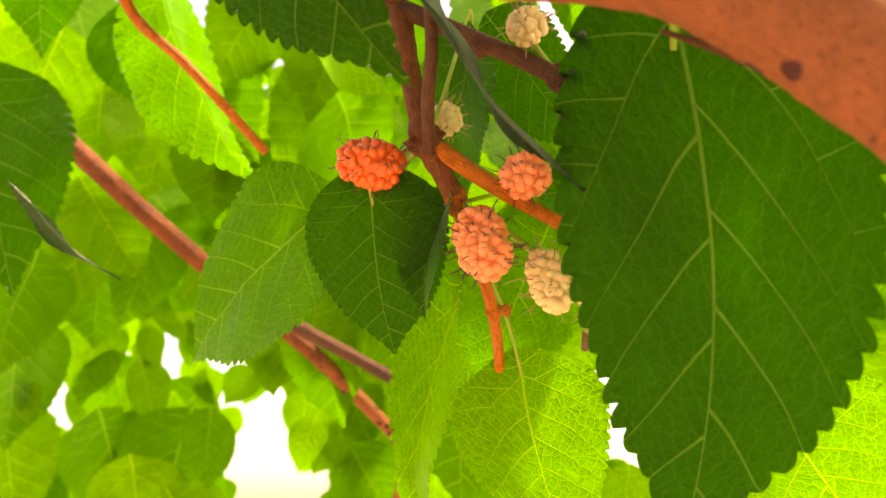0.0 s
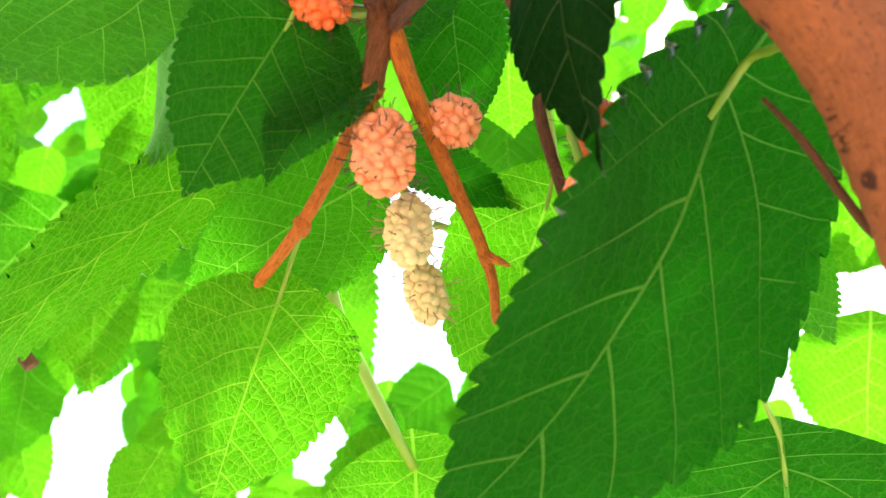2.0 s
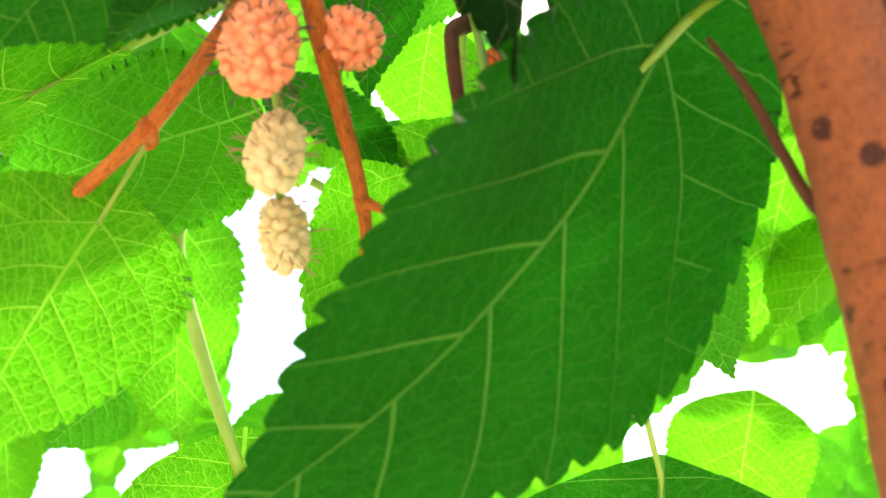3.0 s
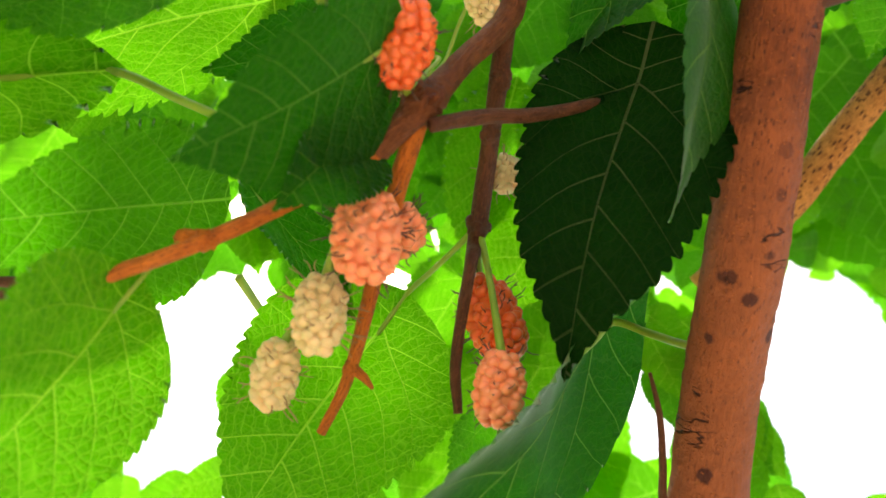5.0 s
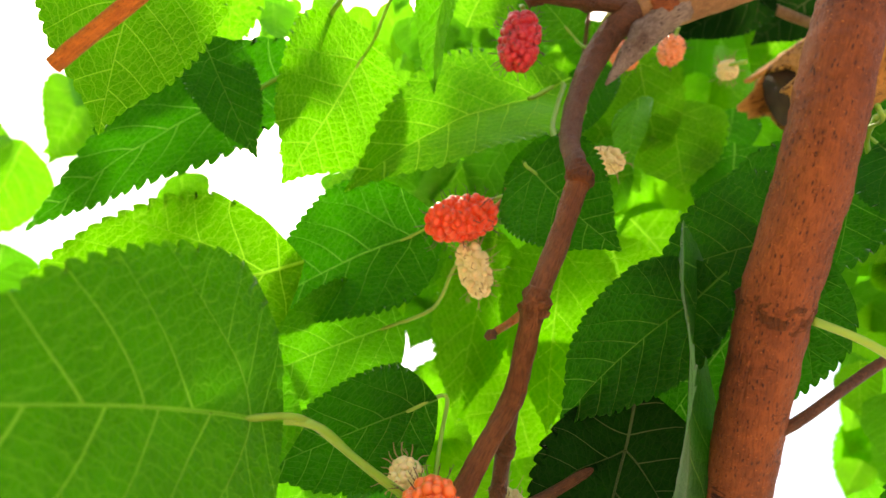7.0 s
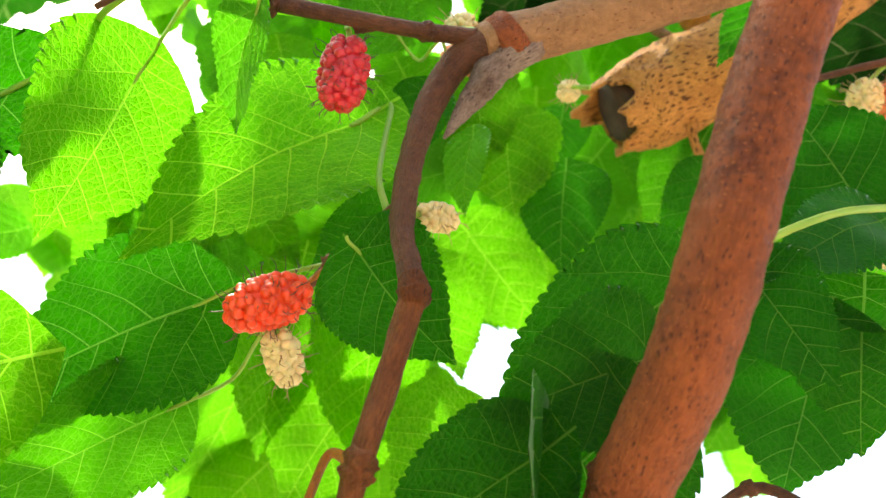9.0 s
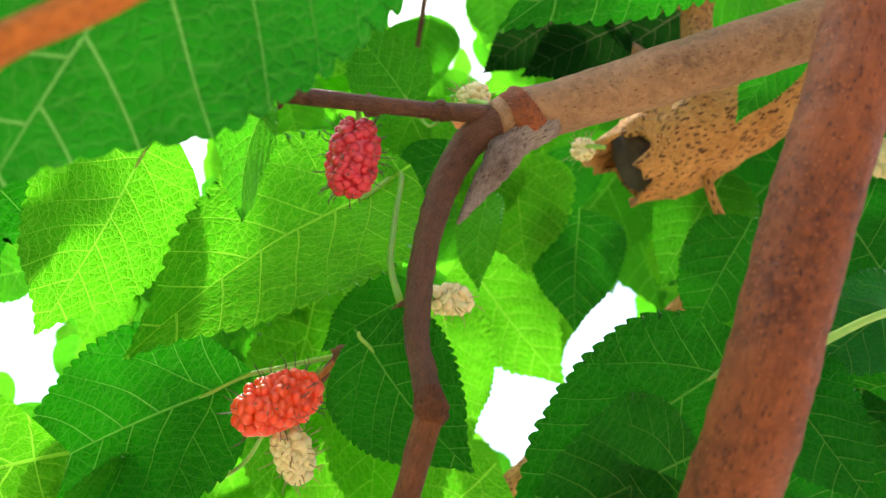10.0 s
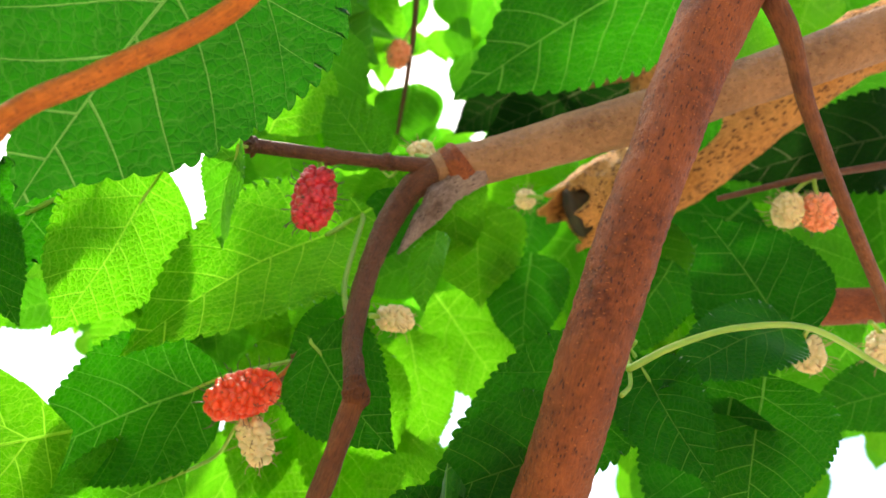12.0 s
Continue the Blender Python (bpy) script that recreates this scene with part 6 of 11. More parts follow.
leaf(canopy, (0.5627, 0.7924, 1.8766), (0.5358, 0.8050, 1.8162), (-0.3184, -0.9463, -0.0554), 0.0542, "lit", fold=0.23, bow=-0.05, fine=False)
leaf(canopy, (-0.2650, 0.8759, 1.6977), (-0.2688, 0.8996, 1.6478), (0.4462, -0.7948, -0.4113), 0.0530, "mid", fold=0.15, bow=-0.0, fine=False)
leaf(canopy, (0.0564, 0.5541, 1.7557), (0.0227, 0.5419, 1.6654), (-0.3133, -0.9186, 0.2409), 0.0847, "mid", bow=0.0, fine=False)
leaf(canopy, (-0.3079, 0.9027, 1.6690), (-0.3243, 0.9143, 1.6351), (0.5254, -0.6947, -0.4913), 0.0378, "mid", fold=0.17, fine=False)
leaf(canopy, (0.1704, 0.8920, 1.7784), (0.1783, 0.9215, 1.6884), (-0.1713, -0.9317, -0.3204), 0.0948, "lit", fold=0.24, bow=0.03, fine=False)
leaf(canopy, (0.4630, 0.6830, 2.1717), (0.4475, 0.7020, 2.1364), (-0.4184, -0.8634, -0.2819), 0.0340, "lit", fold=0.07, bow=-0.02, fine=False)
leaf(canopy, (-0.2723, 0.5956, 1.8953), (-0.2039, 0.6143, 1.7955), (0.1077, -0.9879, -0.1113), 0.1107, "mid", fold=0.21, bow=0.03, fine=False)
leaf(canopy, (-0.0475, 0.5376, 1.8616), (-0.0663, 0.5328, 1.8230), (-0.0990, -0.9804, 0.1705), 0.0421, "lit", fold=0.13, bow=-0.03, fine=False)
leaf(canopy, (0.2820, 0.4664, 1.8869), (0.3080, 0.4891, 1.8384), (-0.2198, -0.8328, -0.5080), 0.0575, "lit", fold=0.22, bow=0.1, fine=False)
leaf(canopy, (-0.1067, 0.8132, 1.8098), (-0.0793, 0.8055, 1.7400), (-0.5118, -0.8524, -0.1067), 0.0590, "mid", fold=0.06, bow=0.07, fine=False)
leaf(canopy, (-0.0711, 0.8233, 1.8037), (-0.0614, 0.8177, 1.7720), (-0.0865, -0.9852, 0.1482), 0.0275, "lit", fold=0.14, bow=-0.02, fine=False)
leaf(canopy, (0.1892, 0.6895, 1.7043), (0.1399, 0.6955, 1.5955), (0.1290, -0.9853, -0.1122), 0.1148, "lit", fold=0.21, bow=-0.04, fine=False)
leaf(canopy, (0.1928, 0.8191, 1.9757), (0.1872, 0.8356, 1.9327), (-0.6328, -0.7471, -0.2038), 0.0393, "mid", fold=0.15, bow=0.02, fine=False)
leaf(canopy, (0.5559, 0.8265, 1.8227), (0.5705, 0.8202, 1.7868), (-0.7707, -0.6019, -0.2092), 0.0317, "mid", fold=0.08, bow=-0.03, fine=False)
leaf(canopy, (-0.2853, 0.7857, 1.7733), (-0.2409, 0.7986, 1.7147), (-0.1143, -0.9482, -0.2963), 0.0684, "mid", fold=0.16, bow=-0.01, fine=False)
leaf(canopy, (0.5095, 0.7206, 1.8077), (0.4935, 0.7262, 1.7782), (-0.2720, -0.9617, -0.0347), 0.0325, "mid", fold=0.16, bow=0.05, fine=False)
leaf(canopy, (-0.1047, 0.7238, 2.0071), (-0.1332, 0.7582, 1.9275), (0.6547, -0.5795, -0.4853), 0.0816, "mid", fold=0.23, bow=-0.04, fine=False)
leaf(canopy, (0.2864, 0.4611, 1.6663), (0.2772, 0.4761, 1.6138), (-0.0715, -0.9622, -0.2629), 0.0434, "lit", fold=0.1, bow=-0.02, fine=False)
leaf(canopy, (0.0823, 0.6835, 1.8628), (0.1265, 0.6884, 1.7799), (-0.5747, -0.7393, -0.3509), 0.0751, "mid", fold=0.11, bow=0.07, fine=False)
leaf(canopy, (0.5122, 0.7908, 1.7853), (0.5314, 0.8031, 1.7531), (-0.4729, -0.6910, -0.5467), 0.0362, "mid", fold=0.08, bow=0.05, fine=False)
leaf(canopy, (0.5021, 0.8306, 1.7057), (0.5032, 0.8267, 1.6689), (-0.4760, -0.8759, 0.0782), 0.0311, "lit", fold=0.1, bow=-0.06, fine=False)
leaf(canopy, (0.4547, 0.7404, 1.7898), (0.4588, 0.7903, 1.6889), (-0.5312, -0.7508, -0.3926), 0.1021, "mid", fold=0.11, bow=0.01, fine=False)
leaf(canopy, (0.1255, 0.5029, 1.7610), (0.1036, 0.5022, 1.7251), (-0.2219, -0.9628, 0.1539), 0.0346, "mid", fold=0.09, bow=0.04, fine=False)
leaf(canopy, (0.2952, 0.4698, 1.9361), (0.3177, 0.4878, 1.8869), (-0.6156, -0.6063, -0.5034), 0.0492, "mid", fold=0.07, bow=-0.01, fine=False)
leaf(canopy, (0.0415, 0.5661, 1.5959), (0.0421, 0.5748, 1.5565), (0.1674, -0.9632, -0.2105), 0.0361, "mid", fold=0.14, bow=0.04, fine=False)
leaf(canopy, (0.3714, 0.6197, 1.8727), (0.3439, 0.6195, 1.8019), (-0.0492, -0.9985, 0.0225), 0.0757, "mid", fold=0.08, bow=0.05, fine=False)
leaf(canopy, (0.3852, 0.6317, 1.8777), (0.3962, 0.6329, 1.7783), (-0.2851, -0.9575, -0.0432), 0.0821, "mid", fold=0.15, bow=-0.01, fine=False)
leaf(canopy, (0.3744, 0.5089, 1.9440), (0.3336, 0.5379, 1.8825), (0.2176, -0.8193, -0.5304), 0.0708, "lit", fold=0.16, fine=False)
leaf(canopy, (-0.2586, 0.9918, 1.5981), (-0.2788, 0.9962, 1.5651), (0.0725, -0.9819, -0.1748), 0.0381, "lit", fold=0.24, bow=0.03, fine=False)
leaf(canopy, (0.4678, 0.7353, 2.0014), (0.4946, 0.7184, 1.8999), (-0.8604, -0.4884, -0.1456), 0.0983, "mid", fold=0.22, bow=-0.01, fine=False)
leaf(canopy, (0.2421, 0.7651, 2.1018), (0.1822, 0.7900, 2.0212), (0.0965, -0.9286, -0.3584), 0.0856, "mid", bow=-0.02, fine=False)
leaf(canopy, (-0.1866, 0.6645, 1.7367), (-0.1572, 0.6879, 1.6301), (0.2238, -0.9630, -0.1499), 0.0945, "lit", fold=0.11, bow=-0.06, fine=False)
leaf(canopy, (-0.2210, 0.8064, 1.5147), (-0.1952, 0.8005, 1.4853), (0.4395, -0.7242, 0.5313), 0.0335, "lit", fold=0.17, bow=0.02, fine=False)
leaf(canopy, (0.5153, 0.7259, 1.8781), (0.5429, 0.7262, 1.8220), (-0.8203, -0.4026, -0.4062), 0.0621, "lit", fold=0.21, bow=-0.04, fine=False)
leaf(canopy, (0.3615, 0.5135, 1.7057), (0.3439, 0.5237, 1.6789), (-0.2445, -0.9485, -0.2012), 0.0277, "lit", fold=0.06, bow=0.03, fine=False)
leaf(canopy, (0.5855, 0.6822, 2.0061), (0.5933, 0.6923, 1.9699), (-0.3309, -0.8882, -0.3187), 0.0329, "mid", fold=0.09, bow=0.04, fine=False)
leaf(canopy, (0.4549, 0.5568, 1.7549), (0.4642, 0.5552, 1.7207), (-0.9429, -0.2268, -0.2440), 0.0301, "mid", fold=0.2, bow=-0.03, fine=False)
leaf(canopy, (0.4755, 0.5518, 1.7937), (0.4489, 0.5690, 1.7434), (-0.2298, -0.9514, -0.2052), 0.0529, "lit", fold=0.17, bow=-0.03, fine=False)
leaf(canopy, (0.3775, 0.5094, 1.7331), (0.4010, 0.5048, 1.7031), (-0.7449, -0.4205, -0.5180), 0.0326, "lit", fold=0.08, bow=-0.05, fine=False)
leaf(canopy, (0.5147, 0.6827, 1.9544), (0.5568, 0.6849, 1.8913), (-0.4629, -0.8194, -0.3381), 0.0608, "mid", fold=0.19, bow=0.09, fine=False)
leaf(canopy, (-0.0868, 0.9414, 1.8306), (-0.0546, 0.9475, 1.7687), (0.4484, -0.8818, 0.1464), 0.0599, "mid", fold=0.19, bow=-0.05, fine=False)
leaf(canopy, (0.1777, 0.5756, 1.8941), (0.1748, 0.5893, 1.8565), (0.2291, -0.9085, -0.3495), 0.0324, "lit", fold=0.25, bow=-0.06, fine=False)
leaf(canopy, (0.1466, 0.4469, 1.7904), (0.1292, 0.4493, 1.7588), (0.3729, -0.8873, -0.2712), 0.0352, "lit", fold=0.08, bow=0.08, fine=False)
leaf(canopy, (0.5435, 0.6840, 1.8998), (0.5497, 0.7149, 1.8352), (-0.6009, -0.6971, -0.3912), 0.0703, "lit", fold=0.19, bow=0.03, fine=False)
leaf(canopy, (0.6415, 0.7029, 2.0041), (0.6491, 0.7163, 1.9603), (-0.7119, -0.6279, -0.3146), 0.0383, "lit", fold=0.14, bow=-0.06, fine=False)
leaf(canopy, (0.1030, 0.6260, 1.8763), (0.1294, 0.6417, 1.7830), (-0.3108, -0.9191, -0.2423), 0.0795, "lit", fold=0.15, bow=0.09, fine=False)
leaf(canopy, (-0.0796, 0.5639, 1.7274), (-0.0644, 0.5802, 1.6921), (0.4544, -0.8672, -0.2039), 0.0346, "mid", bow=0.04, fine=False)
leaf(canopy, (0.6066, 0.6851, 1.9875), (0.5932, 0.7063, 1.9526), (-0.2175, -0.8687, -0.4451), 0.0367, "mid", fold=0.11, bow=0.08, fine=False)
leaf(canopy, (-0.1104, 0.8605, 1.5970), (-0.0886, 0.8556, 1.5630), (0.3010, -0.8981, 0.3206), 0.0339, "lit", fold=0.19, bow=-0.01, fine=False)
leaf(canopy, (-0.0699, 0.9921, 1.6597), (-0.0695, 1.0225, 1.5775), (-0.4072, -0.8560, -0.3184), 0.0685, "mid", fold=0.18, bow=-0.01, fine=False)
leaf(canopy, (0.2988, 0.6266, 2.1675), (0.2749, 0.6496, 2.1155), (0.0772, -0.8982, -0.4328), 0.0590, "lit", fold=0.19, bow=0.03, fine=False)
leaf(canopy, (0.0147, 0.9641, 1.8800), (-0.0311, 0.9580, 1.7970), (-0.2873, -0.9307, 0.2264), 0.0937, "mid", fold=0.19, bow=-0.01, fine=False)
leaf(canopy, (-0.1329, 0.6232, 1.6607), (-0.1243, 0.6320, 1.5756), (-0.3365, -0.9325, -0.1309), 0.0799, "mid", fold=0.14, bow=0.1, fine=False)
leaf(canopy, (-0.0999, 0.6513, 1.7858), (-0.1016, 0.6326, 1.6668), (-0.0109, -0.9878, 0.1554), 0.1009, "lit", fold=0.24, bow=-0.06, fine=False)
leaf(canopy, (-0.0407, 0.6145, 1.6859), (-0.0248, 0.6257, 1.6586), (-0.4475, -0.7035, -0.5521), 0.0327, "lit", fold=0.17, bow=0.1, fine=False)
leaf(canopy, (0.5571, 0.7579, 1.9081), (0.5860, 0.7522, 1.8536), (-0.7052, -0.6394, -0.3064), 0.0548, "lit", fold=0.08, bow=-0.0, fine=False)
leaf(canopy, (-0.0981, 0.9463, 1.8846), (-0.0819, 0.9501, 1.8294), (-0.3100, -0.9381, -0.1544), 0.0476, "mid", fold=0.13, bow=0.09, fine=False)
leaf(canopy, (0.6233, 0.7506, 1.9459), (0.6566, 0.7649, 1.8641), (-0.8487, -0.3404, -0.4048), 0.0728, "lit", fold=0.14, bow=0.04, fine=False)
leaf(canopy, (0.2622, 0.4846, 1.6390), (0.2738, 0.4866, 1.5646), (-0.5539, -0.8253, -0.1095), 0.0749, "mid", fold=0.08, bow=0.01, fine=False)
leaf(canopy, (0.6481, 0.7297, 1.8719), (0.6968, 0.7520, 1.7919), (-0.6753, -0.4931, -0.5485), 0.0898, "lit", fold=0.06, fine=False)
leaf(canopy, (-0.0107, 0.9066, 1.8796), (-0.0149, 0.9267, 1.8431), (-0.1323, -0.8735, -0.4685), 0.0381, "lit", fold=0.09, bow=0.05, fine=False)
leaf(canopy, (0.1182, 0.9980, 1.7127), (0.1367, 1.0044, 1.6851), (0.2449, -0.9678, -0.0588), 0.0284, "mid", fold=0.17, bow=0.02, fine=False)
leaf(canopy, (0.5328, 0.6409, 1.9333), (0.5128, 0.6590, 1.9001), (-0.5478, -0.8277, -0.1220), 0.0402, "lit", fold=0.23, bow=0.01, fine=False)
leaf(canopy, (0.3222, 0.9736, 1.6777), (0.3347, 0.9660, 1.6451), (0.0520, -0.9681, 0.2451), 0.0334, "mid", fold=0.1, bow=0.04, fine=False)
leaf(canopy, (0.0201, 0.5537, 1.6075), (0.0442, 0.5484, 1.5560), (-0.3129, -0.9486, -0.0471), 0.0482, "lit", fold=0.17, bow=0.08, fine=False)
leaf(canopy, (0.0547, 0.5036, 1.6850), (0.0134, 0.5423, 1.6158), (-0.3802, -0.8849, -0.2690), 0.0890, "mid", fold=0.1, bow=0.04, fine=False)
leaf(canopy, (0.5491, 0.8103, 1.7832), (0.5706, 0.8248, 1.7490), (-0.7331, -0.3224, -0.5988), 0.0376, "lit", fold=0.15, bow=0.1, fine=False)
leaf(canopy, (0.3647, 0.5253, 1.7307), (0.3548, 0.5424, 1.6943), (-0.4336, -0.8550, -0.2845), 0.0335, "lit", fold=0.18, bow=-0.04, fine=False)
leaf(canopy, (-0.0916, 0.7580, 1.7107), (-0.0429, 0.7396, 1.6148), (-0.3890, -0.9210, -0.0203), 0.1073, "lit", fold=0.13, bow=-0.05, fine=False)
leaf(canopy, (0.2945, 0.8805, 1.8487), (0.3245, 0.8719, 1.8169), (-0.1709, -0.9799, 0.1030), 0.0415, "lit", fold=0.07, bow=0.09, fine=False)
leaf(canopy, (0.5999, 0.7104, 2.0318), (0.5684, 0.7243, 1.9872), (-0.3194, -0.9451, -0.0695), 0.0524, "lit", fold=0.22, bow=0.03, fine=False)
leaf(canopy, (0.2123, 0.7415, 1.9907), (0.1938, 0.7671, 1.9191), (-0.3895, -0.8947, -0.2187), 0.0715, "lit", fold=0.21, bow=0.04, fine=False)
leaf(canopy, (0.5646, 0.6796, 1.9774), (0.5478, 0.6928, 1.9486), (0.0935, -0.8834, -0.4591), 0.0299, "mid", fold=0.14, bow=-0.02, fine=False)
leaf(canopy, (0.7195, 0.7684, 1.8207), (0.6948, 0.7818, 1.7589), (-0.8446, -0.4814, 0.2344), 0.0556, "lit", fold=0.22, bow=0.09, fine=False)
leaf(canopy, (0.5958, 0.6963, 1.9700), (0.6347, 0.7244, 1.9056), (-0.4223, -0.7096, -0.5640), 0.0686, "mid", bow=0.01, fine=False)
leaf(canopy, (-0.0252, 0.9128, 1.8376), (-0.0439, 0.9221, 1.8118), (-0.4060, -0.9132, -0.0357), 0.0306, "lit", fold=0.23, bow=0.04, fine=False)
leaf(canopy, (0.3506, 0.8864, 1.7811), (0.3698, 0.8905, 1.7535), (0.0887, -0.9924, -0.0853), 0.0297, "lit", fold=0.16, bow=-0.03, fine=False)
leaf(canopy, (0.3451, 0.3052, 1.7897), (0.3342, 0.3256, 1.7552), (-0.1857, -0.8701, -0.4566), 0.0377, "lit", fold=0.16, bow=0.08, fine=False)
leaf(canopy, (0.2910, 0.3297, 1.7495), (0.3205, 0.3597, 1.6885), (-0.6452, -0.5151, -0.5643), 0.0628, "mid", fold=0.21, bow=-0.01, fine=False)
leaf(canopy, (0.1229, 0.4278, 1.7589), (0.1077, 0.4436, 1.7211), (0.0169, -0.9197, -0.3923), 0.0413, "lit", fold=0.25, bow=0.09, fine=False)
leaf(canopy, (0.3586, 0.3249, 1.8267), (0.3470, 0.3521, 1.7683), (-0.6262, -0.7473, -0.2223), 0.0546, "lit", fold=0.07, bow=-0.03, fine=False)
leaf(canopy, (0.1906, 1.0194, 1.7185), (0.2230, 1.0470, 1.6540), (-0.4985, -0.6781, -0.5401), 0.0721, "lit", fold=0.14, bow=-0.01, fine=False)
leaf(canopy, (0.2946, 0.8186, 1.6136), (0.2771, 0.8371, 1.5848), (-0.2728, -0.8755, -0.3989), 0.0323, "lit", fold=0.21, bow=-0.01, fine=False)
leaf(canopy, (0.2324, 0.5189, 1.7363), (0.2486, 0.5127, 1.7090), (-0.8480, -0.3042, -0.4340), 0.0286, "lit", fold=0.11, bow=-0.04, fine=False)
leaf(canopy, (0.1618, 0.3338, 1.8508), (0.1744, 0.3468, 1.8220), (-0.8727, -0.1713, -0.4573), 0.0320, "lit", bow=-0.04, fine=False)
leaf(canopy, (0.3027, 0.7346, 2.0569), (0.3146, 0.7197, 1.9679), (-0.3449, -0.9322, 0.1100), 0.0847, "lit", fold=0.23, bow=0.03, fine=False)
leaf(canopy, (0.2840, 0.7945, 1.7065), (0.2673, 0.8165, 1.6767), (-0.1600, -0.8351, -0.5263), 0.0351, "mid", fold=0.21, bow=0.04, fine=False)
leaf(canopy, (0.6258, 0.6807, 1.7782), (0.6475, 0.7067, 1.6973), (-0.9067, -0.2644, -0.3286), 0.0782, "lit", fold=0.2, bow=-0.02, fine=False)
leaf(canopy, (0.0513, 0.7729, 1.5517), (0.0901, 0.7593, 1.5078), (-0.4872, -0.8575, -0.1656), 0.0486, "lit", fold=0.22, bow=0.09, fine=False)
leaf(canopy, (-0.0512, 0.9827, 1.9745), (-0.0464, 0.9967, 1.9394), (0.1711, -0.9228, -0.3451), 0.0380, "lit", fold=0.14, bow=0.0, fine=False)
leaf(canopy, (0.1713, 1.0031, 1.6975), (0.1663, 1.0163, 1.6630), (-0.0354, -0.9350, -0.3527), 0.0367, "lit", fold=0.21, fine=False)
leaf(canopy, (0.3888, 0.7999, 1.7746), (0.3736, 0.8227, 1.7393), (-0.1439, -0.8583, -0.4926), 0.0434, "lit", fold=0.18, fine=False)
leaf(canopy, (0.3487, 0.5793, 2.1420), (0.3615, 0.5777, 2.1088), (-0.6982, -0.6761, -0.2354), 0.0315, "lit", fold=0.14, bow=-0.04, fine=False)
leaf(canopy, (0.6251, 0.6401, 1.8235), (0.5758, 0.6465, 1.7165), (-0.3482, -0.9316, 0.1042), 0.0984, "lit", fold=0.16, bow=0.04, fine=False)
leaf(canopy, (-0.0339, 0.9366, 1.9424), (-0.0320, 0.9683, 1.8904), (-0.1723, -0.8390, -0.5162), 0.0555, "mid", fold=0.15, bow=-0.04, fine=False)
leaf(canopy, (0.3271, 0.6694, 2.1455), (0.3321, 0.6618, 2.1034), (-0.3645, -0.9230, 0.1234), 0.0387, "mid", fold=0.06, bow=-0.05, fine=False)
leaf(canopy, (0.3599, 0.6858, 2.1511), (0.3668, 0.6774, 2.0532), (-0.5570, -0.8299, 0.0316), 0.0835, "lit", fold=0.16, fine=False)
leaf(canopy, (0.2506, 0.5391, 1.7389), (0.2646, 0.5389, 1.7097), (-0.5465, -0.7971, -0.2570), 0.0265, "mid", fold=0.24, bow=-0.01, fine=False)
leaf(canopy, (0.3375, 0.5599, 2.0979), (0.3540, 0.5572, 2.0638), (-0.8419, -0.3865, -0.3766), 0.0364, "mid", bow=0.07, fine=False)
leaf(canopy, (0.0302, 0.6216, 1.5967), (0.0456, 0.6263, 1.5648), (-0.4474, -0.8277, -0.3388), 0.0307, "lit", fold=0.14, bow=0.08, fine=False)
leaf(canopy, (0.6364, 0.6352, 1.7789), (0.6310, 0.6785, 1.6991), (-0.9311, -0.3435, -0.1228), 0.0784, "lit", fold=0.1, bow=-0.02, fine=False)
leaf(canopy, (0.5620, 0.4746, 2.0950), (0.5749, 0.4803, 2.0639), (-0.9245, 0.0097, -0.3811), 0.0282, "lit", fold=0.14, bow=0.05, fine=False)
leaf(canopy, (0.3343, 0.4735, 1.6932), (0.3186, 0.4695, 1.6633), (-0.3521, -0.8849, 0.3050), 0.0281, "lit", fold=0.24, bow=-0.04, fine=False)
leaf(canopy, (0.6112, 0.7056, 1.8312), (0.6056, 0.7091, 1.7870), (-0.6029, -0.7977, 0.0120), 0.0356, "lit", fold=0.14, bow=0.04, fine=False)
leaf(canopy, (0.1991, 0.4419, 1.8487), (0.1890, 0.4722, 1.8030), (-0.0995, -0.8394, -0.5343), 0.0543, "lit", fold=0.24, bow=-0.03, fine=False)
leaf(canopy, (0.1705, 1.0581, 1.6919), (0.1901, 1.0743, 1.6519), (-0.5510, -0.6448, -0.5297), 0.0427, "mid", fold=0.21, bow=-0.01, fine=False)
leaf(canopy, (0.1542, 1.0035, 1.7213), (0.1783, 1.0200, 1.6704), (-0.6136, -0.6192, -0.4901), 0.0486, "mid", fold=0.13, bow=0.01, fine=False)
leaf(canopy, (0.3107, 0.9081, 1.6239), (0.3059, 0.9275, 1.5964), (-0.4815, -0.7539, -0.4470), 0.0293, "lit", fold=0.08, bow=-0.0, fine=False)
leaf(canopy, (0.2529, 0.4485, 1.9276), (0.2379, 0.4613, 1.8940), (-0.0581, -0.9414, -0.3322), 0.0341, "lit", bow=0.09, fine=False)
leaf(canopy, (0.1567, 0.8971, 1.6419), (0.1864, 0.9108, 1.5871), (0.2287, -0.9664, -0.1172), 0.0575, "mid", fold=0.24, bow=-0.06, fine=False)
leaf(canopy, (0.5612, 0.6201, 1.8253), (0.5506, 0.6316, 1.7949), (-0.7707, -0.6365, 0.0294), 0.0300, "lit", fold=0.09, fine=False)
leaf(canopy, (0.1139, 0.8510, 1.7143), (0.1567, 0.8267, 1.6391), (-0.1300, -0.9627, 0.2373), 0.0818, "mid", fold=0.1, bow=0.03, fine=False)
leaf(canopy, (0.3178, 0.5392, 2.1163), (0.2980, 0.5417, 2.0807), (-0.2493, -0.9659, 0.0695), 0.0341, "mid", fold=0.13, bow=0.1, fine=False)
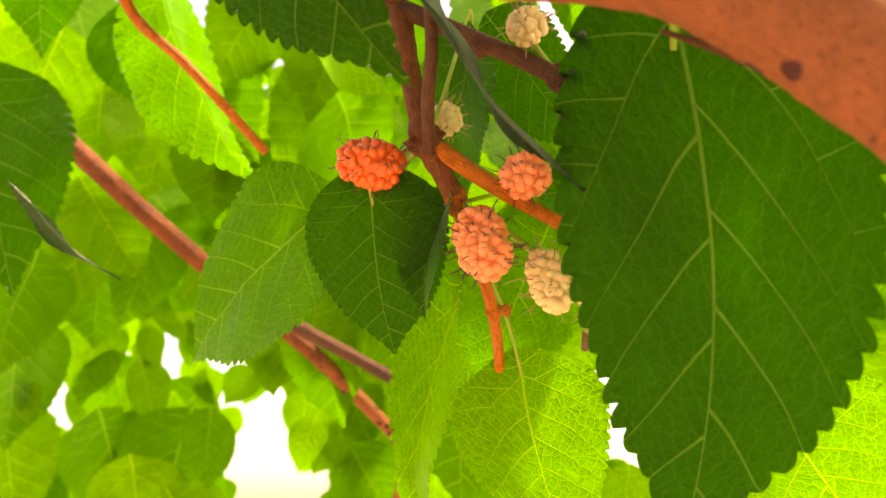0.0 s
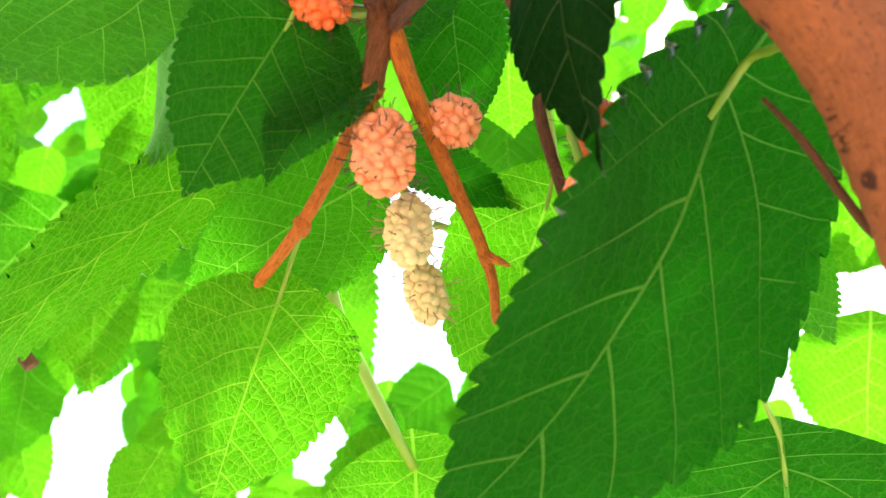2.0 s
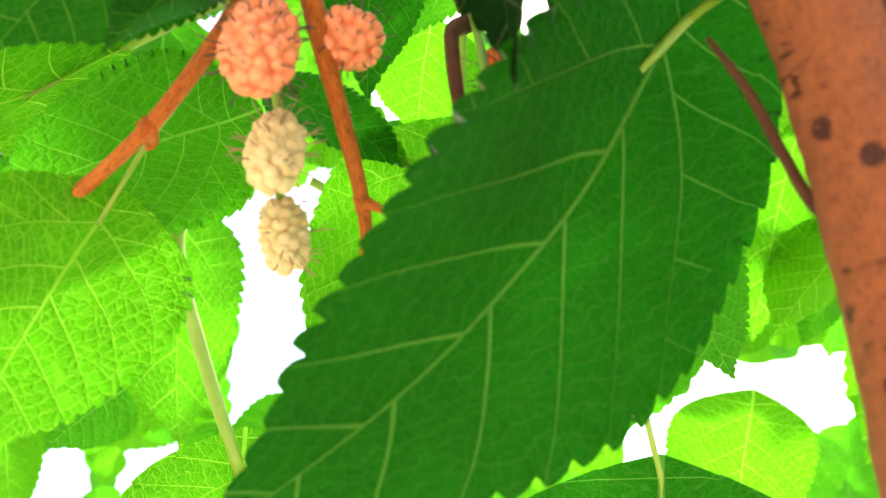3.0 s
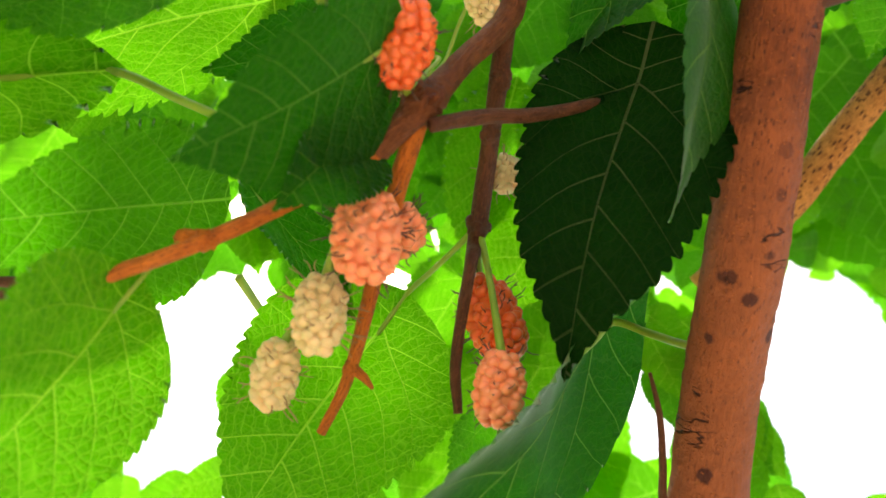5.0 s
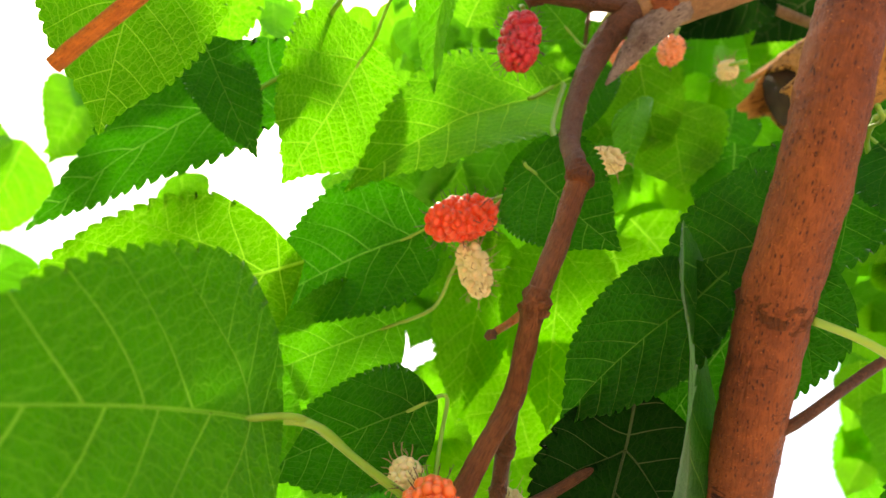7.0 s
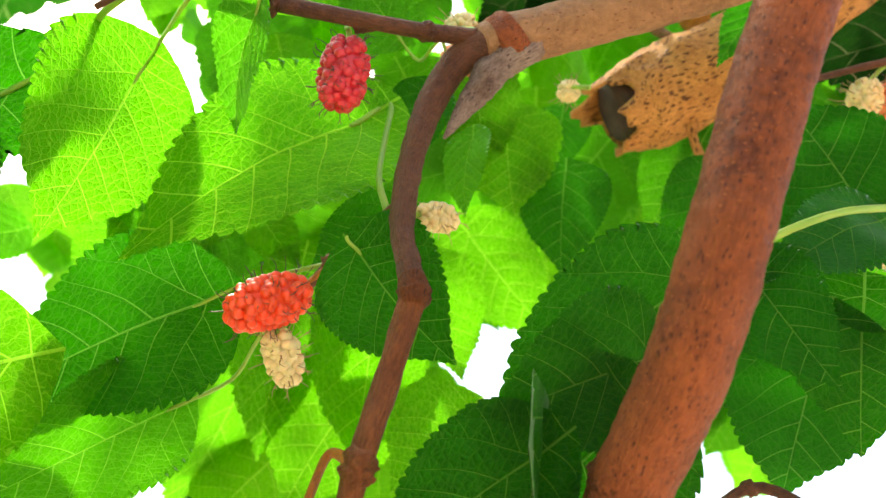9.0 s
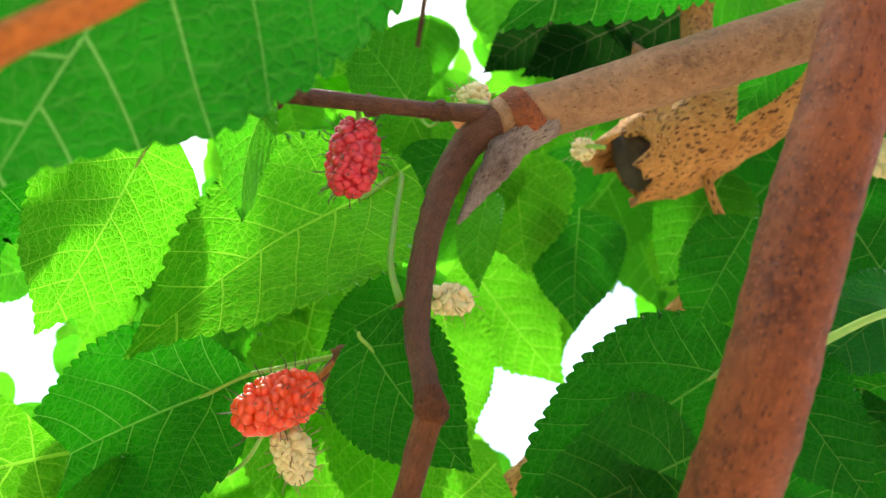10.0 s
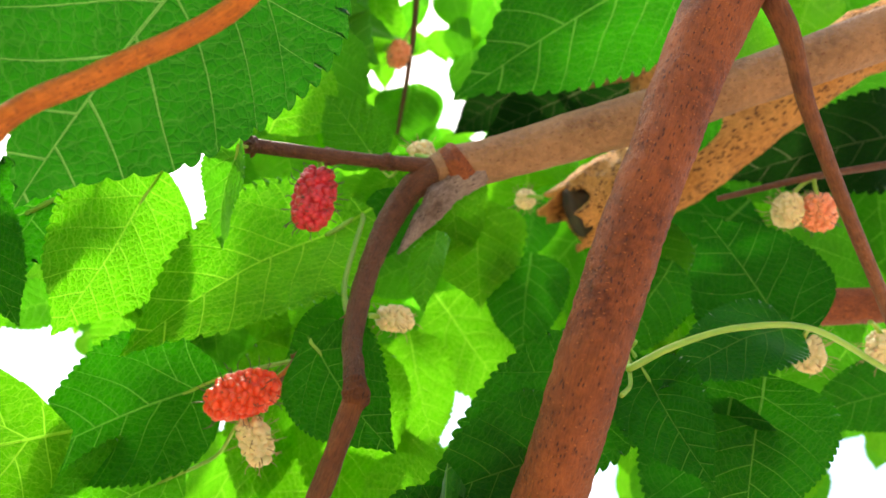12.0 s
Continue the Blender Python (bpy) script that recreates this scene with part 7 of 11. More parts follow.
leaf(canopy, (0.1822, 0.7713, 2.0204), (0.1585, 0.8192, 1.9475), (-0.2967, -0.8396, -0.4551), 0.0705, "lit", fold=0.21, bow=-0.04, fine=False)
leaf(canopy, (-0.0109, 0.8642, 2.0151), (0.0468, 0.8930, 1.9244), (-0.5777, -0.5970, -0.5566), 0.1018, "lit", fold=0.07, bow=-0.01, fine=False)
leaf(canopy, (0.4444, 0.5377, 1.9997), (0.4078, 0.5947, 1.9148), (-0.8062, -0.5896, -0.0478), 0.0888, "mid", fold=0.2, bow=0.05, fine=False)
leaf(canopy, (0.5107, 0.3781, 1.7532), (0.5248, 0.3865, 1.6626), (-0.8850, -0.4305, -0.1774), 0.0849, "lit", bow=0.08, fine=False)
leaf(canopy, (0.2770, 0.3044, 1.9143), (0.2833, 0.3219, 1.8614), (-0.3577, -0.8733, -0.3309), 0.0477, "lit", fold=0.23, bow=0.04, fine=False)
leaf(canopy, (0.1488, 0.6931, 1.5901), (0.1843, 0.6797, 1.5468), (-0.6323, -0.7156, -0.2969), 0.0465, "lit", fold=0.05, bow=-0.02, fine=False)
leaf(canopy, (0.3217, 0.3117, 1.9347), (0.3117, 0.3290, 1.9083), (-0.2070, -0.8525, -0.4799), 0.0263, "lit", fold=0.14, bow=-0.05, fine=False)
leaf(canopy, (0.3383, 0.3447, 1.9526), (0.3499, 0.3525, 1.9208), (-0.8212, -0.4054, -0.4017), 0.0325, "mid", fold=0.14, bow=-0.04, fine=False)
leaf(canopy, (0.5177, 0.5714, 2.0686), (0.5385, 0.5690, 2.0346), (-0.7272, -0.5550, -0.4038), 0.0316, "lit", fold=0.15, bow=-0.06, fine=False)
leaf(canopy, (0.5480, 0.3626, 1.8316), (0.5468, 0.3800, 1.7481), (-0.9879, -0.1539, -0.0175), 0.0786, "mid", fold=0.09, bow=0.08, fine=False)
leaf(canopy, (0.2698, 0.3450, 1.8815), (0.2627, 0.3625, 1.8489), (-0.0943, -0.8857, -0.4546), 0.0331, "lit", fold=0.16, bow=-0.04, fine=False)
leaf(canopy, (0.6378, 0.4787, 2.1401), (0.6789, 0.4848, 2.0817), (-0.8142, -0.0468, -0.5787), 0.0708, "lit", fold=0.15, bow=-0.01, fine=False)
leaf(canopy, (0.3578, 0.4917, 1.9635), (0.3377, 0.5026, 1.9106), (-0.5568, -0.8297, 0.0398), 0.0493, "lit", fold=0.13, bow=0.05, fine=False)
leaf(canopy, (0.2753, 0.3364, 1.9237), (0.2891, 0.3564, 1.8838), (-0.2340, -0.8344, -0.4991), 0.0394, "lit", fold=0.11, bow=0.07, fine=False)
leaf(canopy, (0.5006, 0.6713, 1.8995), (0.5047, 0.6954, 1.8612), (-0.1628, -0.8277, -0.5370), 0.0373, "mid", fold=0.13, bow=0.05, fine=False)
leaf(canopy, (0.1345, 0.6416, 1.5333), (0.1322, 0.6771, 1.4729), (-0.6742, -0.6482, -0.3540), 0.0642, "lit", fold=0.19, bow=0.03, fine=False)
leaf(canopy, (0.4781, 0.3745, 1.8822), (0.4601, 0.3873, 1.8529), (-0.5345, -0.8442, -0.0412), 0.0344, "lit", fold=0.08, bow=0.08, fine=False)
leaf(canopy, (0.0300, 0.7534, 1.7452), (0.0028, 0.7783, 1.6373), (-0.5108, -0.8569, -0.0689), 0.1083, "mid", fold=0.1, bow=0.03, fine=False)
leaf(canopy, (0.3646, 0.3411, 1.9547), (0.3750, 0.3528, 1.9221), (-0.7236, -0.5428, -0.4263), 0.0288, "lit", fold=0.16, bow=0.02, fine=False)
leaf(canopy, (0.3662, 0.9860, 1.6452), (0.3975, 0.9783, 1.5950), (-0.4725, -0.8664, -0.1616), 0.0533, "lit", fold=0.09, bow=0.05, fine=False)
leaf(canopy, (0.1768, 0.6434, 1.9808), (0.1427, 0.6619, 1.8994), (-0.0134, -0.9762, -0.2164), 0.0764, "lit", fold=0.21, bow=0.07, fine=False)
leaf(canopy, (0.2377, 0.6148, 1.5704), (0.2094, 0.6350, 1.5246), (-0.6435, -0.7631, 0.0600), 0.0457, "lit", fold=0.13, bow=0.04, fine=False)
leaf(canopy, (0.2463, 0.8357, 1.5820), (0.2443, 0.8546, 1.5474), (-0.4744, -0.7839, -0.4006), 0.0355, "lit", fold=0.22, bow=-0.02, fine=False)
leaf(canopy, (0.1571, 0.7424, 1.7796), (0.1986, 0.7818, 1.7019), (0.3184, -0.9031, -0.2881), 0.0845, "lit", fold=0.06, bow=-0.06, fine=False)
leaf(canopy, (0.3794, 0.3733, 1.7979), (0.3458, 0.3691, 1.7416), (0.0659, -0.9972, 0.0361), 0.0516, "mid", fold=0.13, bow=-0.03, fine=False)
leaf(canopy, (0.4965, 0.5820, 2.0105), (0.4835, 0.6022, 1.9806), (-0.7134, -0.6841, -0.1517), 0.0349, "mid", fold=0.19, bow=0.01, fine=False)
leaf(canopy, (0.4058, 0.3047, 1.8692), (0.4179, 0.3199, 1.8385), (-0.6795, -0.5157, -0.5218), 0.0307, "lit", fold=0.2, bow=0.08, fine=False)
leaf(canopy, (0.5153, 0.6347, 2.0177), (0.5145, 0.6486, 1.9865), (-0.8420, -0.5007, -0.2010), 0.0274, "lit", fold=0.22, bow=-0.03, fine=False)
leaf(canopy, (0.3053, 0.3700, 1.7443), (0.3180, 0.3652, 1.7070), (-0.7753, -0.6036, -0.1862), 0.0389, "lit", fold=0.16, bow=0.01, fine=False)
leaf(canopy, (0.3019, 0.8581, 1.6008), (0.3005, 0.8594, 1.5669), (0.1746, -0.9837, -0.0442), 0.0274, "lit", fold=0.21, bow=-0.02, fine=False)
leaf(canopy, (0.3123, 0.3629, 1.7673), (0.2957, 0.3737, 1.7385), (-0.6353, -0.7682, 0.0793), 0.0333, "mid", fold=0.06, bow=0.09, fine=False)
leaf(canopy, (0.1615, 0.9184, 1.8586), (0.1933, 0.9257, 1.7728), (-0.3730, -0.9023, -0.2161), 0.0869, "mid", fold=0.05, bow=-0.04, fine=False)
leaf(canopy, (0.2206, 0.8471, 1.5789), (0.2568, 0.8465, 1.5266), (0.2397, -0.9549, 0.1752), 0.0611, "mid", fold=0.24, bow=0.07, fine=False)
leaf(canopy, (0.7173, 0.4317, 1.8696), (0.7047, 0.4755, 1.7796), (-0.7405, -0.6392, -0.2077), 0.0892, "lit", fold=0.15, bow=0.05, fine=False)
leaf(canopy, (0.3888, 0.2927, 1.8183), (0.3720, 0.3143, 1.7872), (-0.7106, -0.6965, -0.0997), 0.0347, "lit", fold=0.14, bow=-0.01, fine=False)
leaf(canopy, (0.3725, 0.4657, 1.6696), (0.3941, 0.4621, 1.6455), (-0.6558, -0.5632, -0.5028), 0.0254, "mid", fold=0.21, bow=-0.05, fine=False)
leaf(canopy, (0.2551, 0.3445, 1.8965), (0.2656, 0.3358, 1.8624), (-0.9510, 0.0535, -0.3044), 0.0352, "lit", fold=0.16, bow=0.09, fine=False)
leaf(canopy, (0.1538, 0.8608, 1.9402), (0.2050, 0.8455, 1.8725), (-0.4334, -0.8924, -0.1260), 0.0713, "lit", fold=0.16, bow=-0.0, fine=False)
leaf(canopy, (0.1953, 0.5899, 1.5507), (0.1728, 0.6137, 1.5059), (-0.5883, -0.7984, -0.1282), 0.0445, "lit", fold=0.08, bow=0.09, fine=False)
leaf(canopy, (0.3923, 0.3011, 1.8750), (0.3863, 0.3225, 1.8437), (-0.1926, -0.8280, -0.5267), 0.0310, "lit", fold=0.1, bow=0.05, fine=False)
leaf(canopy, (0.7916, 0.4795, 1.8739), (0.8055, 0.5138, 1.7783), (-0.9342, -0.2708, -0.2323), 0.0931, "lit", fold=0.25, bow=0.0, fine=False)
leaf(canopy, (0.3256, 0.3434, 1.8004), (0.3362, 0.3318, 1.7610), (-0.5810, -0.8099, 0.0806), 0.0376, "lit", fold=0.22, bow=0.05, fine=False)
leaf(canopy, (0.5028, 0.6517, 2.0123), (0.5119, 0.6502, 1.9516), (-0.9257, -0.3552, -0.1301), 0.0497, "lit", fold=0.07, bow=-0.0, fine=False)
leaf(canopy, (0.4742, 0.2430, 1.8047), (0.4691, 0.2346, 1.7095), (-0.6874, -0.7193, 0.1002), 0.0829, "lit", bow=-0.03, fine=False)
leaf(canopy, (0.3455, 1.0890, 1.7287), (0.3678, 1.0879, 1.7041), (-0.6441, -0.5213, -0.5598), 0.0260, "mid", fold=0.13, bow=-0.03, fine=False)
leaf(canopy, (0.3074, 0.9169, 1.6455), (0.3353, 0.9081, 1.6168), (-0.5358, -0.7977, -0.2768), 0.0397, "mid", bow=-0.0, fine=False)
leaf(canopy, (0.4797, 0.2698, 2.2165), (0.4994, 0.3112, 2.1225), (-0.9700, -0.0681, -0.2332), 0.1022, "lit", fold=0.2, bow=0.01, fine=False)
leaf(canopy, (0.6991, 0.3300, 1.9577), (0.7624, 0.3650, 1.8574), (-0.7778, -0.2483, -0.5773), 0.1103, "mid", fold=0.23, bow=-0.01, fine=False)
leaf(canopy, (0.3928, 0.2191, 1.8267), (0.4228, 0.2695, 1.7353), (-0.9607, 0.1101, -0.2547), 0.0856, "lit", fold=0.22, bow=-0.04, fine=False)
leaf(canopy, (0.3326, 0.2107, 1.9178), (0.3553, 0.2364, 1.8730), (-0.4940, -0.6227, -0.6068), 0.0540, "lit", fold=0.08, bow=-0.03, fine=False)
leaf(canopy, (0.4580, 0.2478, 2.3248), (0.4694, 0.2602, 2.2226), (-0.9780, 0.1902, -0.0863), 0.0933, "lit", fold=0.19, bow=-0.0, fine=False)
leaf(canopy, (0.4936, 0.2578, 2.2501), (0.5376, 0.2732, 2.1615), (-0.8981, 0.0842, -0.4316), 0.0928, "mid", fold=0.21, bow=0.01, fine=False)
leaf(canopy, (0.2832, 0.8715, 1.6727), (0.2931, 0.8866, 1.6425), (-0.4990, -0.6996, -0.5114), 0.0296, "lit", fold=0.23, bow=0.03, fine=False)
leaf(canopy, (0.6033, 0.6195, 1.8571), (0.6223, 0.6326, 1.8254), (-0.6482, -0.4816, -0.5898), 0.0388, "mid", fold=0.16, bow=-0.02, fine=False)
leaf(canopy, (0.4717, 0.3055, 2.0514), (0.4624, 0.3301, 2.0225), (-0.7052, -0.6364, -0.3125), 0.0308, "lit", bow=-0.02, fine=False)
leaf(canopy, (0.3434, 0.7364, 1.9979), (0.3499, 0.7595, 1.9664), (-0.6635, -0.5309, -0.5271), 0.0350, "lit", fold=0.05, bow=-0.01, fine=False)
leaf(canopy, (0.7059, 0.4061, 2.1083), (0.7199, 0.4249, 2.0576), (-0.9145, -0.2257, -0.3357), 0.0533, "mid", bow=0.04, fine=False)
leaf(canopy, (0.7541, 0.4022, 1.9620), (0.7280, 0.3972, 1.8790), (-0.9047, -0.3003, 0.3022), 0.0713, "mid", fold=0.17, bow=-0.06, fine=False)
leaf(canopy, (0.4058, 0.2128, 1.9100), (0.3740, 0.2557, 1.8568), (-0.2961, -0.8227, -0.4852), 0.0594, "mid", fold=0.16, bow=0.03, fine=False)
leaf(canopy, (0.6222, 0.3291, 2.1939), (0.6190, 0.3262, 2.1598), (-0.9955, -0.0003, 0.0942), 0.0298, "lit", fold=0.07, fine=False)
leaf(canopy, (0.3305, 0.2232, 1.8469), (0.3289, 0.2328, 1.8116), (-0.8590, -0.5024, -0.0986), 0.0295, "mid", fold=0.21, bow=0.03, fine=False)
leaf(canopy, (0.6320, 0.3302, 2.0253), (0.6107, 0.3746, 1.9727), (-0.8622, -0.5013, -0.0735), 0.0569, "mid", fold=0.25, bow=0.04, fine=False)
leaf(canopy, (0.2861, 0.5855, 2.1113), (0.3140, 0.5732, 2.0815), (-0.7511, -0.1493, -0.6431), 0.0348, "lit", fold=0.23, bow=-0.03, fine=False)
leaf(canopy, (0.3655, 0.2277, 1.8187), (0.3554, 0.2544, 1.7854), (-0.3934, -0.7712, -0.5004), 0.0425, "mid", fold=0.13, bow=-0.03, fine=False)
leaf(canopy, (0.5124, 0.3064, 1.9561), (0.4997, 0.2965, 1.9147), (-0.9190, 0.3388, 0.2018), 0.0357, "mid", fold=0.06, bow=0.05, fine=False)
leaf(canopy, (0.7546, 0.3715, 2.1012), (0.7943, 0.4040, 2.0219), (-0.9017, 0.2631, -0.3431), 0.0739, "mid", fold=0.21, bow=0.04, fine=False)
leaf(canopy, (0.7849, 0.4151, 1.9957), (0.8131, 0.4627, 1.9234), (-0.5522, -0.5808, -0.5981), 0.0838, "mid", fold=0.1, bow=0.05, fine=False)
leaf(canopy, (0.2992, 0.7287, 2.0227), (0.3084, 0.7633, 1.9771), (0.0663, -0.8019, -0.5938), 0.0556, "lit", fold=0.13, bow=0.09, fine=False)
leaf(canopy, (0.3278, 0.2150, 1.9136), (0.3525, 0.2112, 1.8224), (-0.8247, -0.5286, -0.2013), 0.0893, "lit", bow=0.03, fine=False)
leaf(canopy, (0.5770, 0.6954, 1.8432), (0.5840, 0.7012, 1.8091), (-0.9549, -0.1895, -0.2285), 0.0284, "mid", fold=0.25, bow=0.04, fine=False)
leaf(canopy, (0.5035, 0.3218, 2.1155), (0.5010, 0.3437, 2.0893), (-0.1148, -0.7681, -0.6300), 0.0287, "lit", fold=0.15, bow=0.01, fine=False)
leaf(canopy, (0.3060, 0.6322, 2.1925), (0.3061, 0.6469, 2.1187), (-0.7738, -0.6211, -0.1244), 0.0646, "lit", fold=0.16, bow=-0.01, fine=False)
leaf(canopy, (0.6050, 0.3000, 2.1876), (0.5773, 0.3363, 2.1316), (-0.8146, -0.5793, 0.0275), 0.0691, "lit", fold=0.06, bow=0.1, fine=False)
leaf(canopy, (0.2510, 0.5828, 2.1293), (0.2516, 0.5672, 2.0928), (-0.6353, -0.7139, 0.2944), 0.0363, "mid", fold=0.2, bow=-0.06, fine=False)
leaf(canopy, (0.5285, 0.3331, 1.9823), (0.5340, 0.3211, 1.9434), (-0.9905, -0.0193, -0.1359), 0.0389, "mid", fold=0.1, bow=-0.04, fine=False)
leaf(canopy, (0.3514, 0.2273, 1.8258), (0.3375, 0.2428, 1.7944), (-0.6314, -0.7692, -0.0985), 0.0371, "mid", fold=0.16, bow=0.01, fine=False)
leaf(canopy, (0.2567, 0.6688, 2.2134), (0.2958, 0.6511, 2.1768), (-0.5360, -0.8262, -0.1735), 0.0456, "lit", fold=0.21, bow=-0.02, fine=False)
leaf(canopy, (0.3803, 0.2364, 2.1733), (0.4183, 0.2508, 2.0835), (-0.8973, 0.2894, -0.3333), 0.0857, "mid", fold=0.23, bow=-0.01, fine=False)
leaf(canopy, (0.1607, 0.3373, 1.8770), (0.1639, 0.3373, 1.8442), (-0.2840, -0.9584, -0.0285), 0.0306, "lit", fold=0.15, bow=0.02, fine=False)
leaf(canopy, (0.4282, 0.2717, 1.8100), (0.4284, 0.2695, 1.7750), (-0.9974, 0.0708, -0.0115), 0.0296, "lit", fold=0.06, bow=0.08, fine=False)
leaf(canopy, (0.2811, -0.0270, 2.4141), (0.3526, -0.0538, 2.3264), (-0.7506, 0.1219, -0.6494), 0.1093, "mid", fold=0.18, bow=0.02, fine=False)
leaf(canopy, (0.3711, 0.0581, 2.1727), (0.4045, -0.0049, 2.0898), (-0.4317, 0.6259, -0.6495), 0.0913, "mid", fold=0.08, bow=-0.02, fine=False)
leaf(canopy, (0.2537, -0.0460, 2.2883), (0.3043, -0.0142, 2.2272), (-0.7763, 0.0221, -0.6300), 0.0799, "lit", fold=0.22, bow=0.0, fine=False)
leaf(canopy, (0.3346, -0.0163, 2.1498), (0.3088, 0.0024, 2.0468), (-0.9461, -0.2624, 0.1897), 0.0896, "lit", fold=0.18, bow=-0.05, fine=False)
leaf(canopy, (0.4778, -0.1065, 2.1921), (0.4772, -0.0805, 2.1580), (-0.7571, -0.5259, -0.3875), 0.0349, "lit", fold=0.11, bow=0.05, fine=False)
leaf(canopy, (0.3403, 0.2597, 1.7879), (0.3496, 0.2798, 1.7641), (-0.9581, 0.2072, -0.1980), 0.0314, "mid", fold=0.25, bow=0.05, fine=False)
leaf(canopy, (0.2071, 0.3782, 1.7800), (0.2250, 0.3612, 1.7585), (-0.7678, -0.6239, -0.1458), 0.0315, "lit", fold=0.16, bow=0.04, fine=False)
leaf(canopy, (0.4215, -0.0090, 2.2404), (0.4716, -0.0237, 2.1585), (-0.8156, 0.2142, -0.5376), 0.0863, "mid", fold=0.18, bow=0.04, fine=False)
leaf(canopy, (0.4678, -0.1770, 2.2761), (0.4723, -0.0978, 2.1981), (-0.9849, -0.0894, -0.1480), 0.1104, "lit", fold=0.14, bow=0.07, fine=False)
leaf(canopy, (0.5529, 0.0487, 1.9209), (0.6010, 0.0680, 1.8524), (-0.7682, 0.5013, -0.3982), 0.0751, "lit", fold=0.14, bow=-0.03, fine=False)
leaf(canopy, (0.1574, 0.2622, 1.9055), (0.1630, 0.2802, 1.8655), (-0.5030, -0.7591, -0.4133), 0.0414, "mid", fold=0.07, bow=-0.05, fine=False)
leaf(canopy, (0.1538, 0.2310, 1.9086), (0.1462, 0.2140, 1.8781), (-0.4634, 0.8182, -0.3404), 0.0285, "lit", fold=0.06, bow=0.03, fine=False)
leaf(canopy, (0.2500, 0.3002, 2.1883), (0.2846, 0.3344, 2.1429), (-0.4064, -0.5533, -0.7271), 0.0556, "lit", fold=0.21, bow=-0.03, fine=False)
leaf(canopy, (0.5098, -0.0601, 2.2672), (0.4799, -0.0444, 2.1975), (-0.9158, 0.0317, 0.4003), 0.0678, "lit", fold=0.07, bow=0.08, fine=False)
leaf(canopy, (0.2547, 0.3153, 1.9296), (0.2728, 0.3209, 1.8991), (-0.6559, -0.5685, -0.4966), 0.0282, "mid", fold=0.18, bow=0.03, fine=False)
leaf(canopy, (0.2734, 0.0848, 1.7771), (0.2951, 0.0778, 1.7261), (-0.9184, 0.0301, -0.3946), 0.0443, "lit", fold=0.23, bow=0.05, fine=False)
leaf(canopy, (0.1774, 0.2467, 2.0816), (0.2112, 0.2300, 2.0277), (-0.7614, 0.3064, -0.5713), 0.0533, "lit", fold=0.13, fine=False)
leaf(canopy, (0.1047, 0.2320, 1.9180), (0.1302, 0.2541, 1.8617), (-0.7612, -0.4076, -0.5045), 0.0590, "mid", fold=0.08, bow=-0.04, fine=False)
leaf(canopy, (0.1933, 0.2784, 1.9393), (0.2024, 0.2702, 1.9056), (-0.9645, -0.1315, -0.2289), 0.0299, "lit", fold=0.16, bow=-0.06, fine=False)
leaf(canopy, (0.1663, 0.0165, 2.0532), (0.2038, -0.0386, 1.9933), (-0.3467, 0.5723, -0.7432), 0.0822, "mid", fold=0.08, bow=-0.01, fine=False)
leaf(canopy, (0.1870, 0.2546, 1.8565), (0.1883, 0.2908, 1.8266), (-0.8879, -0.2747, -0.3691), 0.0443, "mid", bow=0.0, fine=False)
leaf(canopy, (0.1484, 0.2816, 1.8527), (0.1817, 0.3058, 1.8088), (-0.7806, -0.0561, -0.6225), 0.0479, "mid", fold=0.06, bow=-0.04, fine=False)
leaf(canopy, (0.5019, 0.0766, 1.8640), (0.4933, 0.1556, 1.8041), (-0.9662, -0.2138, -0.1441), 0.0885, "mid", fold=0.05, bow=-0.03, fine=False)
leaf(canopy, (0.2701, 0.4108, 1.9032), (0.2619, 0.4442, 1.8756), (-0.8946, -0.3933, -0.2120), 0.0376, "mid", bow=0.09, fine=False)
leaf(canopy, (0.3990, 0.4099, 1.7152), (0.4022, 0.4423, 1.6862), (-0.9717, -0.0947, -0.2162), 0.0385, "lit", fold=0.06, bow=0.0, fine=False)
leaf(canopy, (0.4268, 0.7098, 2.1597), (0.4343, 0.7423, 2.1287), (0.0082, -0.6912, -0.7226), 0.0455, "lit", fold=0.13, bow=0.09, fine=False)
leaf(canopy, (0.4413, 0.5087, 1.9987), (0.4471, 0.4809, 1.9728), (-0.7265, 0.3808, -0.5720), 0.0320, "lit", fold=0.09, bow=0.07, fine=False)
leaf(canopy, (0.3343, -0.0323, 2.1354), (0.3573, -0.1031, 2.0383), (-0.7352, 0.4526, -0.5046), 0.1010, "mid", fold=0.16, fine=False)
leaf(canopy, (0.4717, 0.1054, 2.1060), (0.4954, 0.1690, 2.0297), (-0.7235, -0.4026, -0.5608), 0.0870, "mid", fold=0.17, bow=-0.04, fine=False)
leaf(canopy, (0.2310, 0.0592, 2.0738), (0.2828, 0.0442, 1.9859), (-0.7898, 0.3241, -0.5207), 0.0942, "lit", fold=0.25, bow=-0.03, fine=False)
leaf(canopy, (0.3184, 0.0005, 2.1097), (0.3693, 0.0117, 2.0373), (-0.6543, 0.6665, -0.3574), 0.0835, "lit", fold=0.2, bow=0.04, fine=False)
leaf(canopy, (0.2477, 0.3494, 1.8312), (0.2627, 0.3612, 1.8039), (-0.8735, -0.0183, -0.4864), 0.0268, "mid", fold=0.21, bow=0.05, fine=False)
leaf(canopy, (0.1257, 0.2680, 1.8798), (0.1408, 0.2952, 1.8308), (-0.2457, -0.8132, -0.5276), 0.0528, "lit", fold=0.17, bow=-0.01, fine=False)
